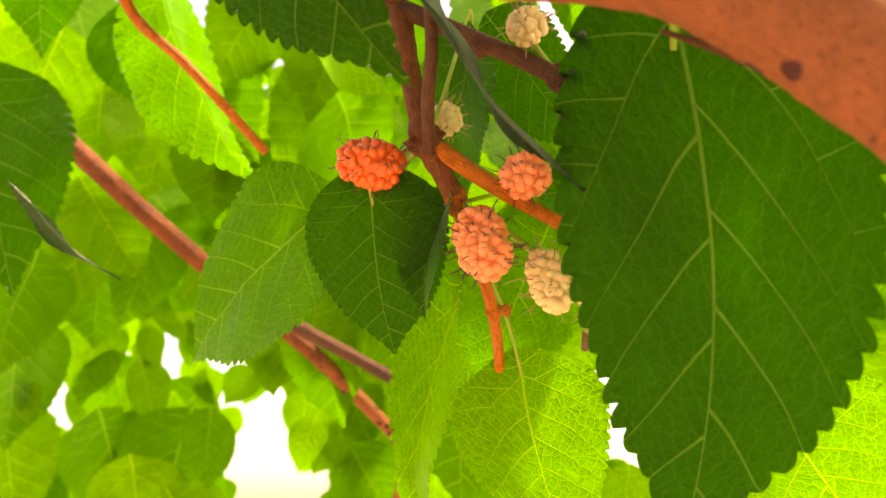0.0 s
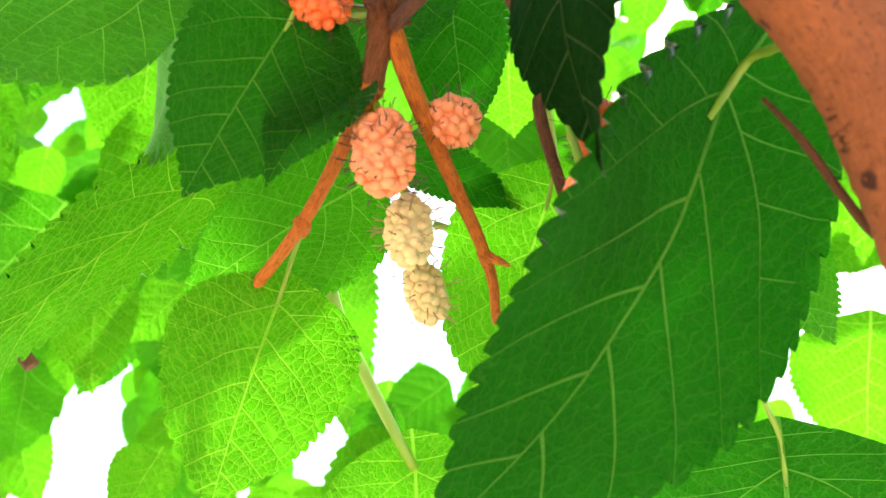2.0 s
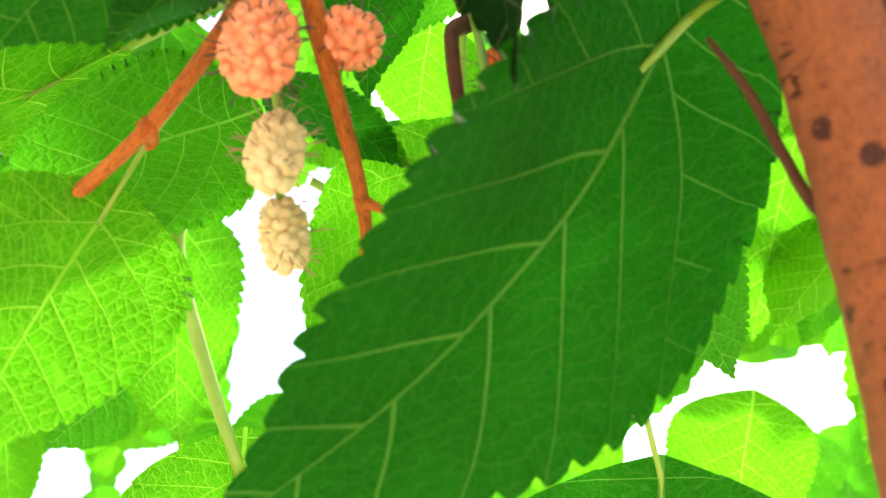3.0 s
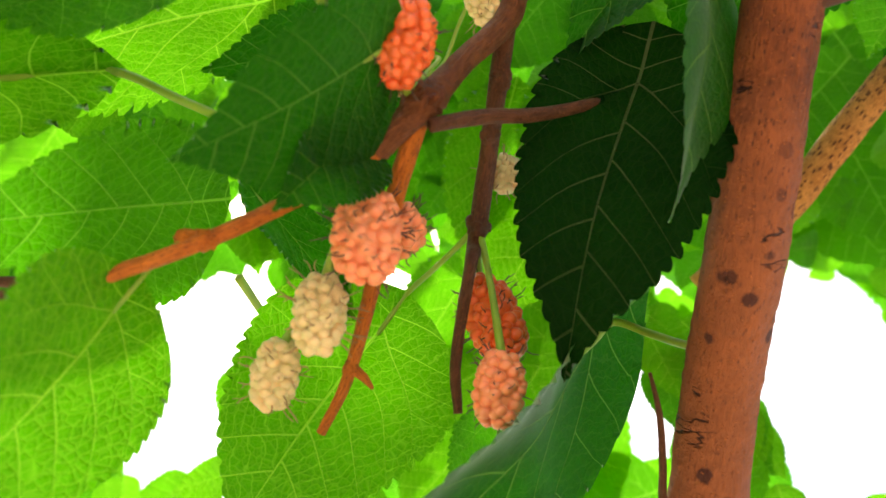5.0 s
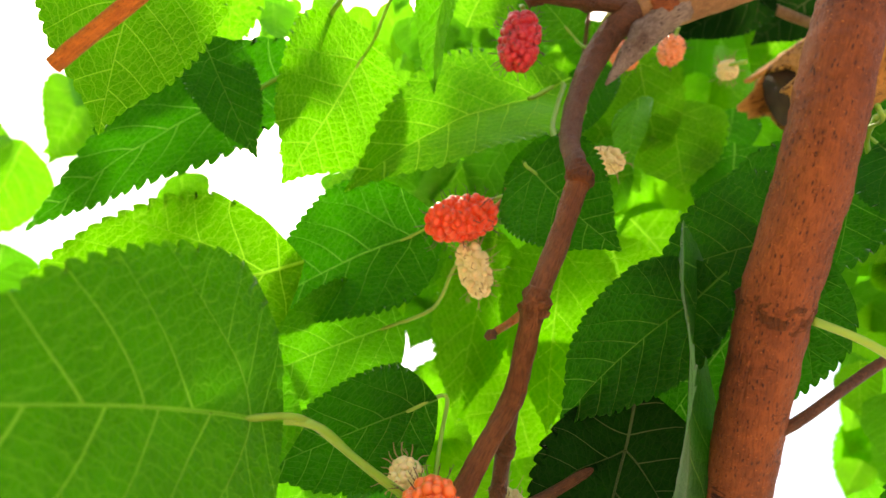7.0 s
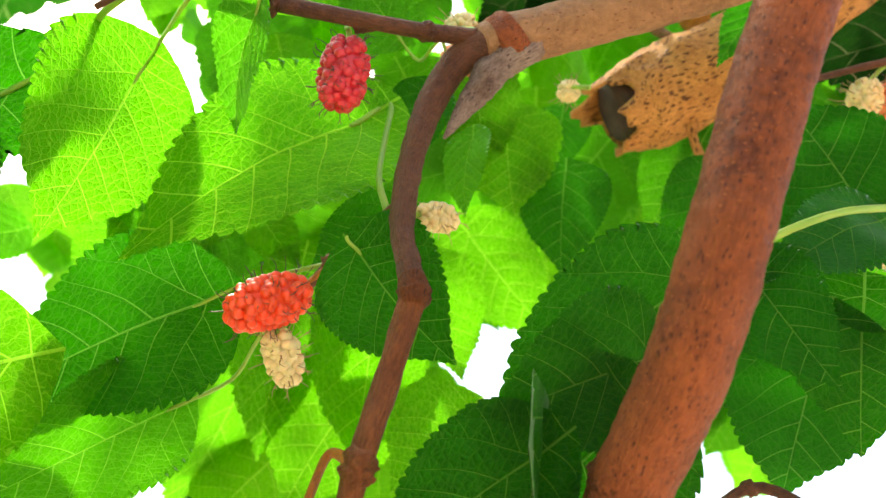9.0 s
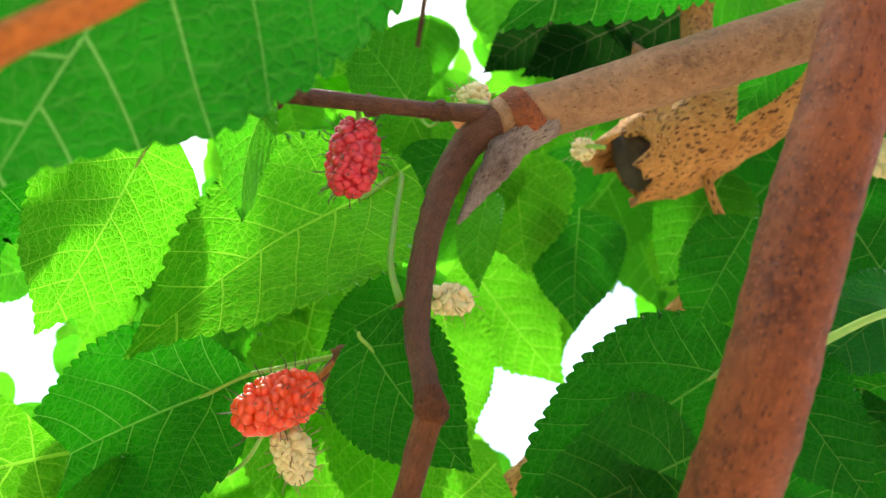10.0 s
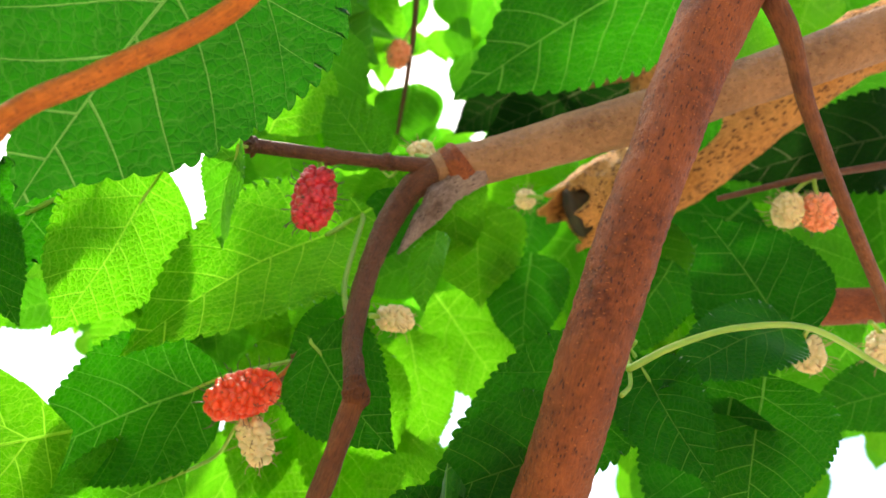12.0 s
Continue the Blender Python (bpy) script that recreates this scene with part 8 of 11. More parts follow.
leaf(canopy, (0.3827, -0.0697, 2.1316), (0.3783, 0.0071, 2.0657), (-0.6336, -0.5245, -0.5687), 0.0855, "lit", fold=0.16, fine=False)
leaf(canopy, (0.2341, 0.0443, 2.1740), (0.2062, 0.0133, 2.0743), (0.1046, 0.9412, -0.3212), 0.0898, "lit", fold=0.23, bow=-0.0, fine=False)
leaf(canopy, (0.4598, 0.2321, 1.9290), (0.4419, 0.2700, 1.8881), (-0.9389, -0.3262, 0.1096), 0.0464, "lit", fold=0.06, bow=0.02, fine=False)
leaf(canopy, (0.4288, 0.3103, 2.1087), (0.4517, 0.3098, 2.0815), (-0.6743, 0.4623, -0.5758), 0.0311, "mid", fold=0.06, bow=0.05, fine=False)
leaf(canopy, (0.3186, 0.0935, 1.7930), (0.3152, 0.0635, 1.7570), (-0.6100, 0.6365, -0.4720), 0.0421, "lit", fold=0.08, bow=0.05, fine=False)
leaf(canopy, (0.3591, 0.0601, 2.1099), (0.4085, 0.1007, 2.0405), (-0.8516, 0.2817, -0.4420), 0.0783, "mid", fold=0.07, bow=-0.05, fine=False)
leaf(canopy, (0.3156, 0.0682, 1.7664), (0.3265, 0.0741, 1.7071), (-0.8463, 0.5223, -0.1047), 0.0488, "mid", fold=0.14, fine=False)
leaf(canopy, (0.6227, 0.5789, 1.8228), (0.6223, 0.5553, 1.7956), (-0.9397, 0.2649, -0.2164), 0.0319, "lit", fold=0.05, bow=-0.01, fine=False)
leaf(canopy, (0.4595, -0.0406, 2.1790), (0.4886, -0.0034, 2.1327), (-0.6102, -0.3848, -0.6925), 0.0557, "mid", fold=0.24, bow=0.01, fine=False)
leaf(canopy, (0.6713, 0.6005, 1.8694), (0.6587, 0.6073, 1.8402), (-0.5326, -0.8457, 0.0328), 0.0267, "lit", fold=0.05, bow=0.0, fine=False)
leaf(canopy, (0.3862, 0.0210, 1.8294), (0.4103, 0.0040, 1.7972), (-0.8252, -0.1247, -0.5509), 0.0365, "mid", fold=0.1, bow=-0.03, fine=False)
leaf(canopy, (0.4337, 0.8143, 2.1511), (0.4937, 0.8245, 2.0735), (-0.2551, -0.9133, -0.3174), 0.0789, "lit", fold=0.16, bow=-0.05, fine=False)
leaf(canopy, (0.3736, 0.0598, 1.8144), (0.3512, 0.0813, 1.7336), (-0.8810, -0.4568, 0.1233), 0.0680, "lit", fold=0.2, bow=-0.01, fine=False)
leaf(canopy, (0.2001, 0.2750, 1.9254), (0.2178, 0.2930, 1.8922), (-0.6194, -0.5017, -0.6039), 0.0342, "mid", fold=0.11, bow=0.01, fine=False)
leaf(canopy, (0.3840, 0.6609, 2.2238), (0.4247, 0.6823, 2.1663), (-0.5001, -0.6330, -0.5910), 0.0619, "mid", fold=0.11, bow=0.09, fine=False)
leaf(canopy, (0.2663, -0.0404, 2.1395), (0.3197, -0.0981, 2.0727), (-0.6527, 0.2311, -0.7215), 0.0927, "lit", fold=0.22, bow=0.0, fine=False)
leaf(canopy, (0.2150, 0.2830, 1.8929), (0.2087, 0.3032, 1.8677), (-0.2320, -0.7855, -0.5737), 0.0285, "lit", fold=0.21, bow=0.04, fine=False)
leaf(canopy, (0.4281, 0.3302, 2.0545), (0.4443, 0.3091, 2.0311), (-0.7645, 0.1182, -0.6337), 0.0308, "lit", fold=0.16, bow=-0.06, fine=False)
leaf(canopy, (0.1619, 0.0310, 1.9976), (0.2009, 0.0808, 1.9205), (-0.9150, 0.1227, -0.3842), 0.0898, "mid", fold=0.2, bow=-0.03, fine=False)
leaf(canopy, (0.4059, 0.5071, 1.7473), (0.4262, 0.4949, 1.7209), (-0.7224, -0.6416, -0.2577), 0.0347, "lit", fold=0.23, bow=-0.02, fine=False)
leaf(canopy, (0.3709, -0.0731, 2.2999), (0.3689, -0.0543, 2.1994), (-0.9076, 0.4089, 0.0951), 0.0811, "lit", fold=0.23, bow=-0.05, fine=False)
leaf(canopy, (0.1695, 0.3210, 1.8457), (0.1702, 0.2978, 1.8218), (-0.3652, 0.6613, -0.6552), 0.0312, "mid", fold=0.08, bow=-0.0, fine=False)
leaf(canopy, (0.5598, 0.0089, 1.9182), (0.5521, 0.0640, 1.8511), (-0.7335, -0.5640, -0.3794), 0.0689, "lit", fold=0.15, bow=0.05, fine=False)
leaf(canopy, (0.4397, -0.0027, 2.1935), (0.4627, 0.0607, 2.1016), (-0.6942, -0.4997, -0.5181), 0.1074, "lit", fold=0.24, bow=-0.03, fine=False)
leaf(canopy, (0.6607, 0.6022, 1.8465), (0.6469, 0.6442, 1.8043), (-0.9358, -0.3500, -0.0430), 0.0578, "mid", fold=0.08, bow=0.08, fine=False)
leaf(canopy, (0.2336, -0.0090, 2.0300), (0.2632, -0.0477, 1.9463), (-0.4012, 0.7690, -0.4977), 0.0833, "mid", fold=0.07, bow=-0.06, fine=False)
leaf(canopy, (0.3182, 0.0685, 1.8019), (0.3176, 0.0424, 1.7679), (-0.5473, 0.6687, -0.5033), 0.0375, "mid", fold=0.07, bow=-0.04, fine=False)
leaf(canopy, (0.2874, 0.5456, 2.0595), (0.2897, 0.5629, 2.0213), (-0.8071, -0.5175, -0.2841), 0.0350, "lit", fold=0.23, bow=0.03, fine=False)
leaf(canopy, (0.2517, 0.2817, 1.8869), (0.2600, 0.3071, 1.8628), (-0.3578, -0.5789, -0.7327), 0.0303, "mid", fold=0.1, bow=-0.05, fine=False)
leaf(canopy, (0.6405, 0.3185, 2.0016), (0.6897, 0.3012, 1.9298), (-0.7145, 0.3868, -0.5830), 0.0715, "mid", fold=0.2, bow=0.02, fine=False)
leaf(canopy, (0.1977, 0.3436, 1.8066), (0.2076, 0.3263, 1.7764), (-0.8530, 0.2806, -0.4401), 0.0297, "mid", fold=0.14, bow=0.08, fine=False)
leaf(canopy, (0.1796, 0.2323, 1.9782), (0.1892, 0.2605, 1.9481), (-0.9185, -0.0965, -0.3834), 0.0353, "mid", fold=0.09, bow=-0.03, fine=False)
leaf(canopy, (0.3714, 0.2409, 2.2719), (0.3727, 0.2169, 2.2420), (-0.6533, 0.5763, -0.4909), 0.0359, "lit", fold=0.19, bow=-0.03, fine=False)
leaf(canopy, (0.2082, 0.3287, 1.8071), (0.2199, 0.3102, 1.7723), (-0.9532, -0.0428, -0.2992), 0.0351, "lit", fold=0.15, bow=0.1, fine=False)
leaf(canopy, (0.2688, 0.0452, 2.1855), (0.2963, 0.1156, 2.1163), (-0.3820, -0.5673, -0.7295), 0.0805, "lit", fold=0.07, bow=0.02, fine=False)
leaf(canopy, (0.2872, 0.2289, 1.7768), (0.2959, 0.2694, 1.7236), (-0.9889, 0.1366, -0.0590), 0.0651, "lit", fold=0.22, bow=0.01, fine=False)
leaf(canopy, (0.2916, 0.0722, 1.7976), (0.3156, 0.0548, 1.7707), (-0.4442, 0.5170, -0.7317), 0.0375, "mid", fold=0.15, bow=-0.05, fine=False)
leaf(canopy, (0.1534, 0.2142, 1.9712), (0.1757, 0.2112, 1.9464), (-0.7360, -0.2441, -0.6315), 0.0293, "mid", fold=0.22, bow=-0.03, fine=False)
leaf(canopy, (0.4726, 0.0805, 2.2080), (0.5094, 0.0905, 2.1407), (-0.8574, -0.1505, -0.4921), 0.0665, "lit", fold=0.06, bow=0.01, fine=False)
leaf(canopy, (0.5101, -0.1647, 2.2571), (0.5273, -0.1557, 2.2256), (-0.8798, 0.2377, -0.4116), 0.0298, "mid", fold=0.21, bow=0.0, fine=False)
leaf(canopy, (0.6999, 0.6021, 1.8710), (0.7209, 0.5835, 1.8365), (-0.8813, -0.2205, -0.4180), 0.0352, "lit", fold=0.24, bow=0.09, fine=False)
leaf(canopy, (0.4025, 0.0074, 2.0722), (0.4250, 0.0188, 2.0429), (-0.8063, 0.3252, -0.4941), 0.0325, "lit", fold=0.23, bow=-0.0, fine=False)
leaf(canopy, (0.4781, -0.2395, 2.0449), (0.5292, -0.2623, 1.9651), (-0.8390, 0.0219, -0.5437), 0.0944, "lit", fold=0.05, bow=0.05, fine=False)
leaf(canopy, (0.3268, 0.3825, 2.2222), (0.3399, 0.3766, 2.1887), (-0.8381, 0.3777, -0.3935), 0.0343, "mid", fold=0.11, bow=0.09, fine=False)
leaf(canopy, (0.2693, 0.3155, 2.3523), (0.2689, 0.2970, 2.3171), (-0.7771, 0.5605, -0.2863), 0.0339, "mid", fold=0.22, bow=-0.03, fine=False)
leaf(canopy, (0.5105, -0.1958, 2.0511), (0.5161, -0.1746, 2.0183), (-0.8058, 0.5497, 0.2204), 0.0348, "lit", fold=0.24, bow=0.01, fine=False)
leaf(canopy, (0.3658, -0.2195, 2.2863), (0.4111, -0.1732, 2.2278), (-0.8483, 0.2275, -0.4782), 0.0683, "lit", fold=0.24, bow=0.04, fine=False)
leaf(canopy, (0.3064, 0.0577, 1.7995), (0.3208, 0.0523, 1.7638), (-0.5321, 0.7786, -0.3326), 0.0322, "lit", fold=0.09, bow=-0.02, fine=False)
leaf(canopy, (0.1634, -0.1127, 2.3655), (0.1975, -0.1783, 2.2972), (-0.6019, 0.4044, -0.6886), 0.0866, "mid", fold=0.24, bow=0.02, fine=False)
leaf(canopy, (0.3758, -0.2090, 1.9851), (0.4473, -0.2585, 1.9053), (-0.7446, 0.0020, -0.6675), 0.1171, "lit", fold=0.07, bow=0.01, fine=False)
leaf(canopy, (0.5785, -0.0123, 2.1341), (0.5542, -0.0055, 2.0785), (-0.6528, 0.6633, 0.3659), 0.0495, "mid", fold=0.14, bow=-0.05, fine=False)
leaf(canopy, (0.5967, -0.2927, 2.1072), (0.6029, -0.2178, 2.0183), (-0.8870, 0.3818, 0.2598), 0.1067, "lit", fold=0.1, bow=-0.02, fine=False)
leaf(canopy, (0.1363, -0.1060, 2.1859), (0.1398, -0.0375, 2.1311), (-0.7834, -0.3632, -0.5043), 0.0756, "lit", fold=0.21, bow=-0.02, fine=False)
leaf(canopy, (0.2253, 0.1723, 2.2797), (0.2290, 0.2073, 2.2493), (-0.0989, -0.6465, -0.7565), 0.0430, "mid", fold=0.17, fine=False)
leaf(canopy, (0.5964, -0.2899, 2.0633), (0.6154, -0.2721, 2.0409), (-0.7752, 0.6071, -0.1744), 0.0309, "mid", fold=0.19, bow=-0.03, fine=False)
leaf(canopy, (0.1122, 0.2835, 1.8897), (0.1263, 0.2777, 1.8570), (-0.8712, -0.3826, -0.3076), 0.0314, "mid", fold=0.19, bow=-0.0, fine=False)
leaf(canopy, (0.2685, -0.0814, 1.9432), (0.2639, -0.0362, 1.9067), (-0.8471, -0.3830, -0.3683), 0.0462, "lit", fold=0.18, bow=-0.05, fine=False)
leaf(canopy, (0.5533, 0.0323, 2.1122), (0.5749, 0.0242, 2.0866), (-0.7649, 0.0042, -0.6442), 0.0295, "mid", fold=0.07, bow=0.01, fine=False)
leaf(canopy, (0.4004, 0.2202, 2.0328), (0.4083, 0.2605, 1.9903), (-0.7481, -0.4066, -0.5244), 0.0577, "lit", fold=0.19, bow=0.09, fine=False)
leaf(canopy, (0.1961, 0.3162, 1.8035), (0.2234, 0.3109, 1.7743), (-0.6708, 0.2977, -0.6793), 0.0386, "lit", fold=0.16, bow=-0.05, fine=False)
leaf(canopy, (0.3046, -0.1735, 2.3393), (0.3517, -0.2342, 2.2713), (-0.5005, 0.4436, -0.7434), 0.0807, "lit", fold=0.18, bow=-0.0, fine=False)
leaf(canopy, (0.5006, -0.2184, 2.0031), (0.4651, -0.3094, 1.9263), (-0.6069, 0.6374, -0.4747), 0.1104, "mid", fold=0.1, bow=0.09, fine=False)
leaf(canopy, (0.4663, -0.1861, 2.1383), (0.4905, -0.2185, 2.0723), (-0.5887, 0.6196, -0.5192), 0.0616, "lit", fold=0.19, bow=0.05, fine=False)
leaf(canopy, (0.3086, 0.1529, 1.8798), (0.3086, 0.0976, 1.8307), (-0.5386, 0.5592, -0.6302), 0.0607, "mid", fold=0.2, bow=0.03, fine=False)
leaf(canopy, (0.3079, 0.1520, 1.8863), (0.3542, 0.1566, 1.8109), (-0.7160, 0.5678, -0.4062), 0.0747, "lit", fold=0.11, fine=False)
leaf(canopy, (0.3538, -0.0931, 2.2045), (0.3348, -0.1675, 2.1430), (-0.4490, 0.6348, -0.6289), 0.0924, "lit", fold=0.23, bow=0.04, fine=False)
leaf(canopy, (0.1699, -0.0120, 1.9661), (0.1380, -0.0163, 1.8827), (-0.2823, 0.9576, 0.0583), 0.0706, "lit", fold=0.16, bow=0.03, fine=False)
leaf(canopy, (0.4495, -0.1332, 2.1691), (0.4705, -0.1617, 2.1385), (-0.4766, 0.4566, -0.7512), 0.0397, "lit", fold=0.21, bow=0.02, fine=False)
leaf(canopy, (0.2216, -0.0197, 1.8572), (0.2319, -0.0203, 1.8257), (-0.5952, 0.7755, -0.2103), 0.0330, "lit", fold=0.14, fine=False)
leaf(canopy, (0.5061, 0.0404, 2.1961), (0.4925, 0.0105, 2.0879), (-0.9916, 0.0788, 0.1030), 0.1015, "mid", bow=0.03, fine=False)
leaf(canopy, (0.5018, 0.0578, 2.1145), (0.5118, 0.0836, 2.0865), (-0.5997, -0.4698, -0.6478), 0.0324, "lit", fold=0.14, bow=0.05, fine=False)
leaf(canopy, (0.5254, -0.0193, 2.1492), (0.5413, -0.0506, 2.1012), (-0.9184, 0.1164, -0.3782), 0.0479, "lit", fold=0.14, bow=-0.01, fine=False)
leaf(canopy, (0.1448, 0.3016, 2.0417), (0.1599, 0.2899, 2.0068), (-0.9248, -0.1484, -0.3504), 0.0371, "lit", fold=0.21, bow=-0.02, fine=False)
leaf(canopy, (0.2445, 0.2931, 1.9169), (0.2597, 0.3131, 1.8864), (-0.4011, -0.6614, -0.6338), 0.0317, "lit", fold=0.06, bow=0.03, fine=False)
leaf(canopy, (0.2240, 0.3166, 2.1879), (0.2463, 0.3082, 2.1600), (-0.7374, -0.5167, -0.4350), 0.0329, "lit", fold=0.11, bow=0.05, fine=False)
leaf(canopy, (0.3650, 0.0561, 2.0479), (0.3906, 0.0189, 1.9901), (-0.8171, 0.2481, -0.5205), 0.0615, "lit", fold=0.17, bow=-0.0, fine=False)
leaf(canopy, (0.4508, -0.2508, 2.1179), (0.5251, -0.1957, 2.0359), (-0.7109, 0.6775, -0.1888), 0.1150, "lit", fold=0.17, bow=-0.05, fine=False)
leaf(canopy, (0.3106, 0.1829, 1.8365), (0.3762, 0.2221, 1.7607), (-0.7517, -0.0153, -0.6593), 0.1038, "lit", fold=0.25, bow=-0.03, fine=False)
leaf(canopy, (0.2801, 0.1284, 1.8460), (0.2753, 0.1011, 1.8228), (-0.8014, 0.4614, -0.3807), 0.0284, "lit", fold=0.15, bow=-0.04, fine=False)
leaf(canopy, (0.1127, -0.1019, 2.0267), (0.1691, -0.1073, 1.9629), (-0.3217, 0.8763, -0.3586), 0.0697, "lit", fold=0.18, bow=0.08, fine=False)
leaf(canopy, (0.2470, -0.0837, 2.0693), (0.2228, -0.1583, 2.0171), (0.1060, 0.5476, -0.8300), 0.0919, "lit", fold=0.16, bow=-0.01, fine=False)
leaf(canopy, (0.2957, 0.3847, 2.2908), (0.3143, 0.3402, 2.2470), (-0.6686, 0.3608, -0.6502), 0.0589, "lit", bow=-0.03, fine=False)
leaf(canopy, (0.4587, -0.2130, 2.1645), (0.5108, -0.2481, 2.1032), (-0.7842, -0.0917, -0.6137), 0.0751, "mid", fold=0.21, bow=0.0, fine=False)
leaf(canopy, (0.4420, -0.1560, 2.1905), (0.4957, -0.2033, 2.1302), (-0.5628, 0.3279, -0.7587), 0.0823, "mid", fold=0.11, fine=False)
leaf(canopy, (0.2540, 0.1094, 1.8134), (0.2448, 0.0867, 1.7744), (-0.5064, 0.7922, -0.3406), 0.0363, "lit", fold=0.09, bow=0.1, fine=False)
leaf(canopy, (0.4095, 0.2430, 2.1541), (0.4701, 0.2014, 2.0833), (-0.8031, -0.3579, -0.4764), 0.0995, "mid", fold=0.09, bow=-0.06, fine=False)
leaf(canopy, (0.5404, 0.0134, 2.1434), (0.5302, 0.0600, 2.1068), (-0.8317, -0.4444, -0.3328), 0.0573, "lit", fold=0.1, bow=0.08, fine=False)
leaf(canopy, (0.2220, 0.4562, 1.8485), (0.2454, 0.4562, 1.8210), (-0.5897, -0.6338, -0.5006), 0.0306, "mid", fold=0.2, fine=False)
leaf(canopy, (0.4386, -0.1687, 2.1687), (0.4327, -0.1954, 2.1489), (-0.7498, 0.4917, -0.4427), 0.0272, "lit", fold=0.08, bow=-0.04, fine=False)
leaf(canopy, (0.4239, -0.0994, 2.1472), (0.4321, -0.1296, 2.1124), (-0.6339, 0.5038, -0.5868), 0.0383, "mid", fold=0.09, fine=False)
leaf(canopy, (0.3012, -0.0772, 1.8917), (0.3049, -0.0618, 1.8591), (-0.9860, 0.1634, -0.0328), 0.0313, "mid", fold=0.19, bow=0.1, fine=False)
leaf(canopy, (0.1345, 0.3227, 2.0454), (0.1476, 0.3161, 2.0165), (-0.8897, 0.1340, -0.4364), 0.0255, "mid", fold=0.1, bow=0.04, fine=False)
leaf(canopy, (0.3331, -0.1545, 2.1440), (0.3447, -0.1288, 2.1078), (-0.9345, 0.3524, -0.0504), 0.0367, "mid", fold=0.05, bow=0.01, fine=False)
leaf(canopy, (0.1249, 0.2067, 2.0143), (0.1422, 0.2075, 1.9821), (-0.8468, -0.2660, -0.4606), 0.0362, "lit", fold=0.14, bow=-0.03, fine=False)
leaf(canopy, (0.2142, 0.4436, 1.9066), (0.2001, 0.4232, 1.8740), (-0.9249, 0.0305, 0.3790), 0.0326, "lit", fold=0.17, bow=-0.04, fine=False)
leaf(canopy, (0.2474, 0.3221, 2.1971), (0.2601, 0.3458, 2.1463), (-0.2653, -0.8471, -0.4605), 0.0516, "lit", fold=0.19, bow=-0.06, fine=False)
leaf(canopy, (0.1434, 0.3362, 1.8856), (0.1371, 0.3047, 1.8553), (-0.8844, 0.4030, -0.2353), 0.0361, "lit", fold=0.13, bow=0.1, fine=False)
leaf(canopy, (0.3071, -0.1658, 2.1245), (0.3281, -0.1844, 2.0939), (-0.7908, 0.1005, -0.6038), 0.0408, "lit", fold=0.22, bow=0.05, fine=False)
leaf(canopy, (0.4928, -0.1804, 2.0246), (0.5023, -0.1593, 1.9870), (-0.9741, 0.1655, -0.1543), 0.0388, "lit", fold=0.2, bow=-0.03, fine=False)
leaf(canopy, (0.5926, 0.4501, 2.0425), (0.5900, 0.4244, 2.0117), (-0.9948, -0.0171, 0.1002), 0.0387, "lit", fold=0.14, bow=-0.04, fine=False)
leaf(canopy, (0.1732, 0.2233, 2.1090), (0.1610, 0.2102, 2.0782), (-0.0460, 0.9259, -0.3749), 0.0327, "mid", fold=0.18, bow=0.08, fine=False)
leaf(canopy, (0.1298, 0.2944, 2.0503), (0.1487, 0.2886, 2.0137), (-0.8114, -0.4716, -0.3453), 0.0405, "mid", fold=0.11, bow=-0.05, fine=False)
leaf(canopy, (0.1546, -0.1042, 1.9991), (0.2051, -0.1276, 1.9131), (-0.7729, 0.3281, -0.5431), 0.0855, "lit", fold=0.18, bow=0.1, fine=False)
leaf(canopy, (0.5086, 0.0177, 2.1014), (0.5108, -0.0275, 2.0548), (-0.9922, 0.0639, -0.1071), 0.0583, "lit", fold=0.24, bow=0.05, fine=False)
leaf(canopy, (0.3841, 0.3863, 2.2744), (0.3779, 0.3718, 2.2343), (-0.9763, 0.2020, 0.0778), 0.0365, "lit", fold=0.17, bow=-0.04, fine=False)
leaf(canopy, (0.6099, 0.3103, 2.0213), (0.5925, 0.2862, 1.9690), (-0.9414, -0.0476, 0.3340), 0.0473, "mid", fold=0.2, bow=-0.02, fine=False)
leaf(canopy, (0.3312, -0.1185, 1.9725), (0.3762, -0.0989, 1.9214), (-0.7689, 0.1347, -0.6251), 0.0700, "mid", fold=0.21, bow=0.02, fine=False)
leaf(canopy, (0.2440, 0.4724, 2.2032), (0.2629, 0.4855, 2.1673), (-0.7729, -0.3447, -0.5328), 0.0349, "mid", fold=0.2, bow=-0.04, fine=False)
leaf(canopy, (0.1152, 0.2585, 2.0279), (0.1346, 0.2489, 2.0029), (-0.5570, 0.5329, -0.6370), 0.0297, "mid", fold=0.17, bow=-0.02, fine=False)
leaf(canopy, (0.5028, 0.4645, 1.9166), (0.5237, 0.4457, 1.8934), (-0.7235, -0.6829, -0.1007), 0.0292, "lit", fold=0.11, bow=0.05, fine=False)
leaf(canopy, (0.2193, 0.0580, 2.2468), (0.2520, -0.0063, 2.1587), (-0.4090, 0.6582, -0.6321), 0.0941, "mid", fold=0.2, bow=-0.03, fine=False)
leaf(canopy, (0.2728, 0.0997, 1.8153), (0.3057, 0.0813, 1.7663), (-0.8340, -0.3458, -0.4299), 0.0483, "mid", fold=0.22, bow=-0.06, fine=False)
leaf(canopy, (0.3537, -0.0267, 2.0497), (0.3448, 0.0046, 2.0229), (-0.4312, -0.6542, -0.6213), 0.0349, "mid", fold=0.19, bow=0.04, fine=False)
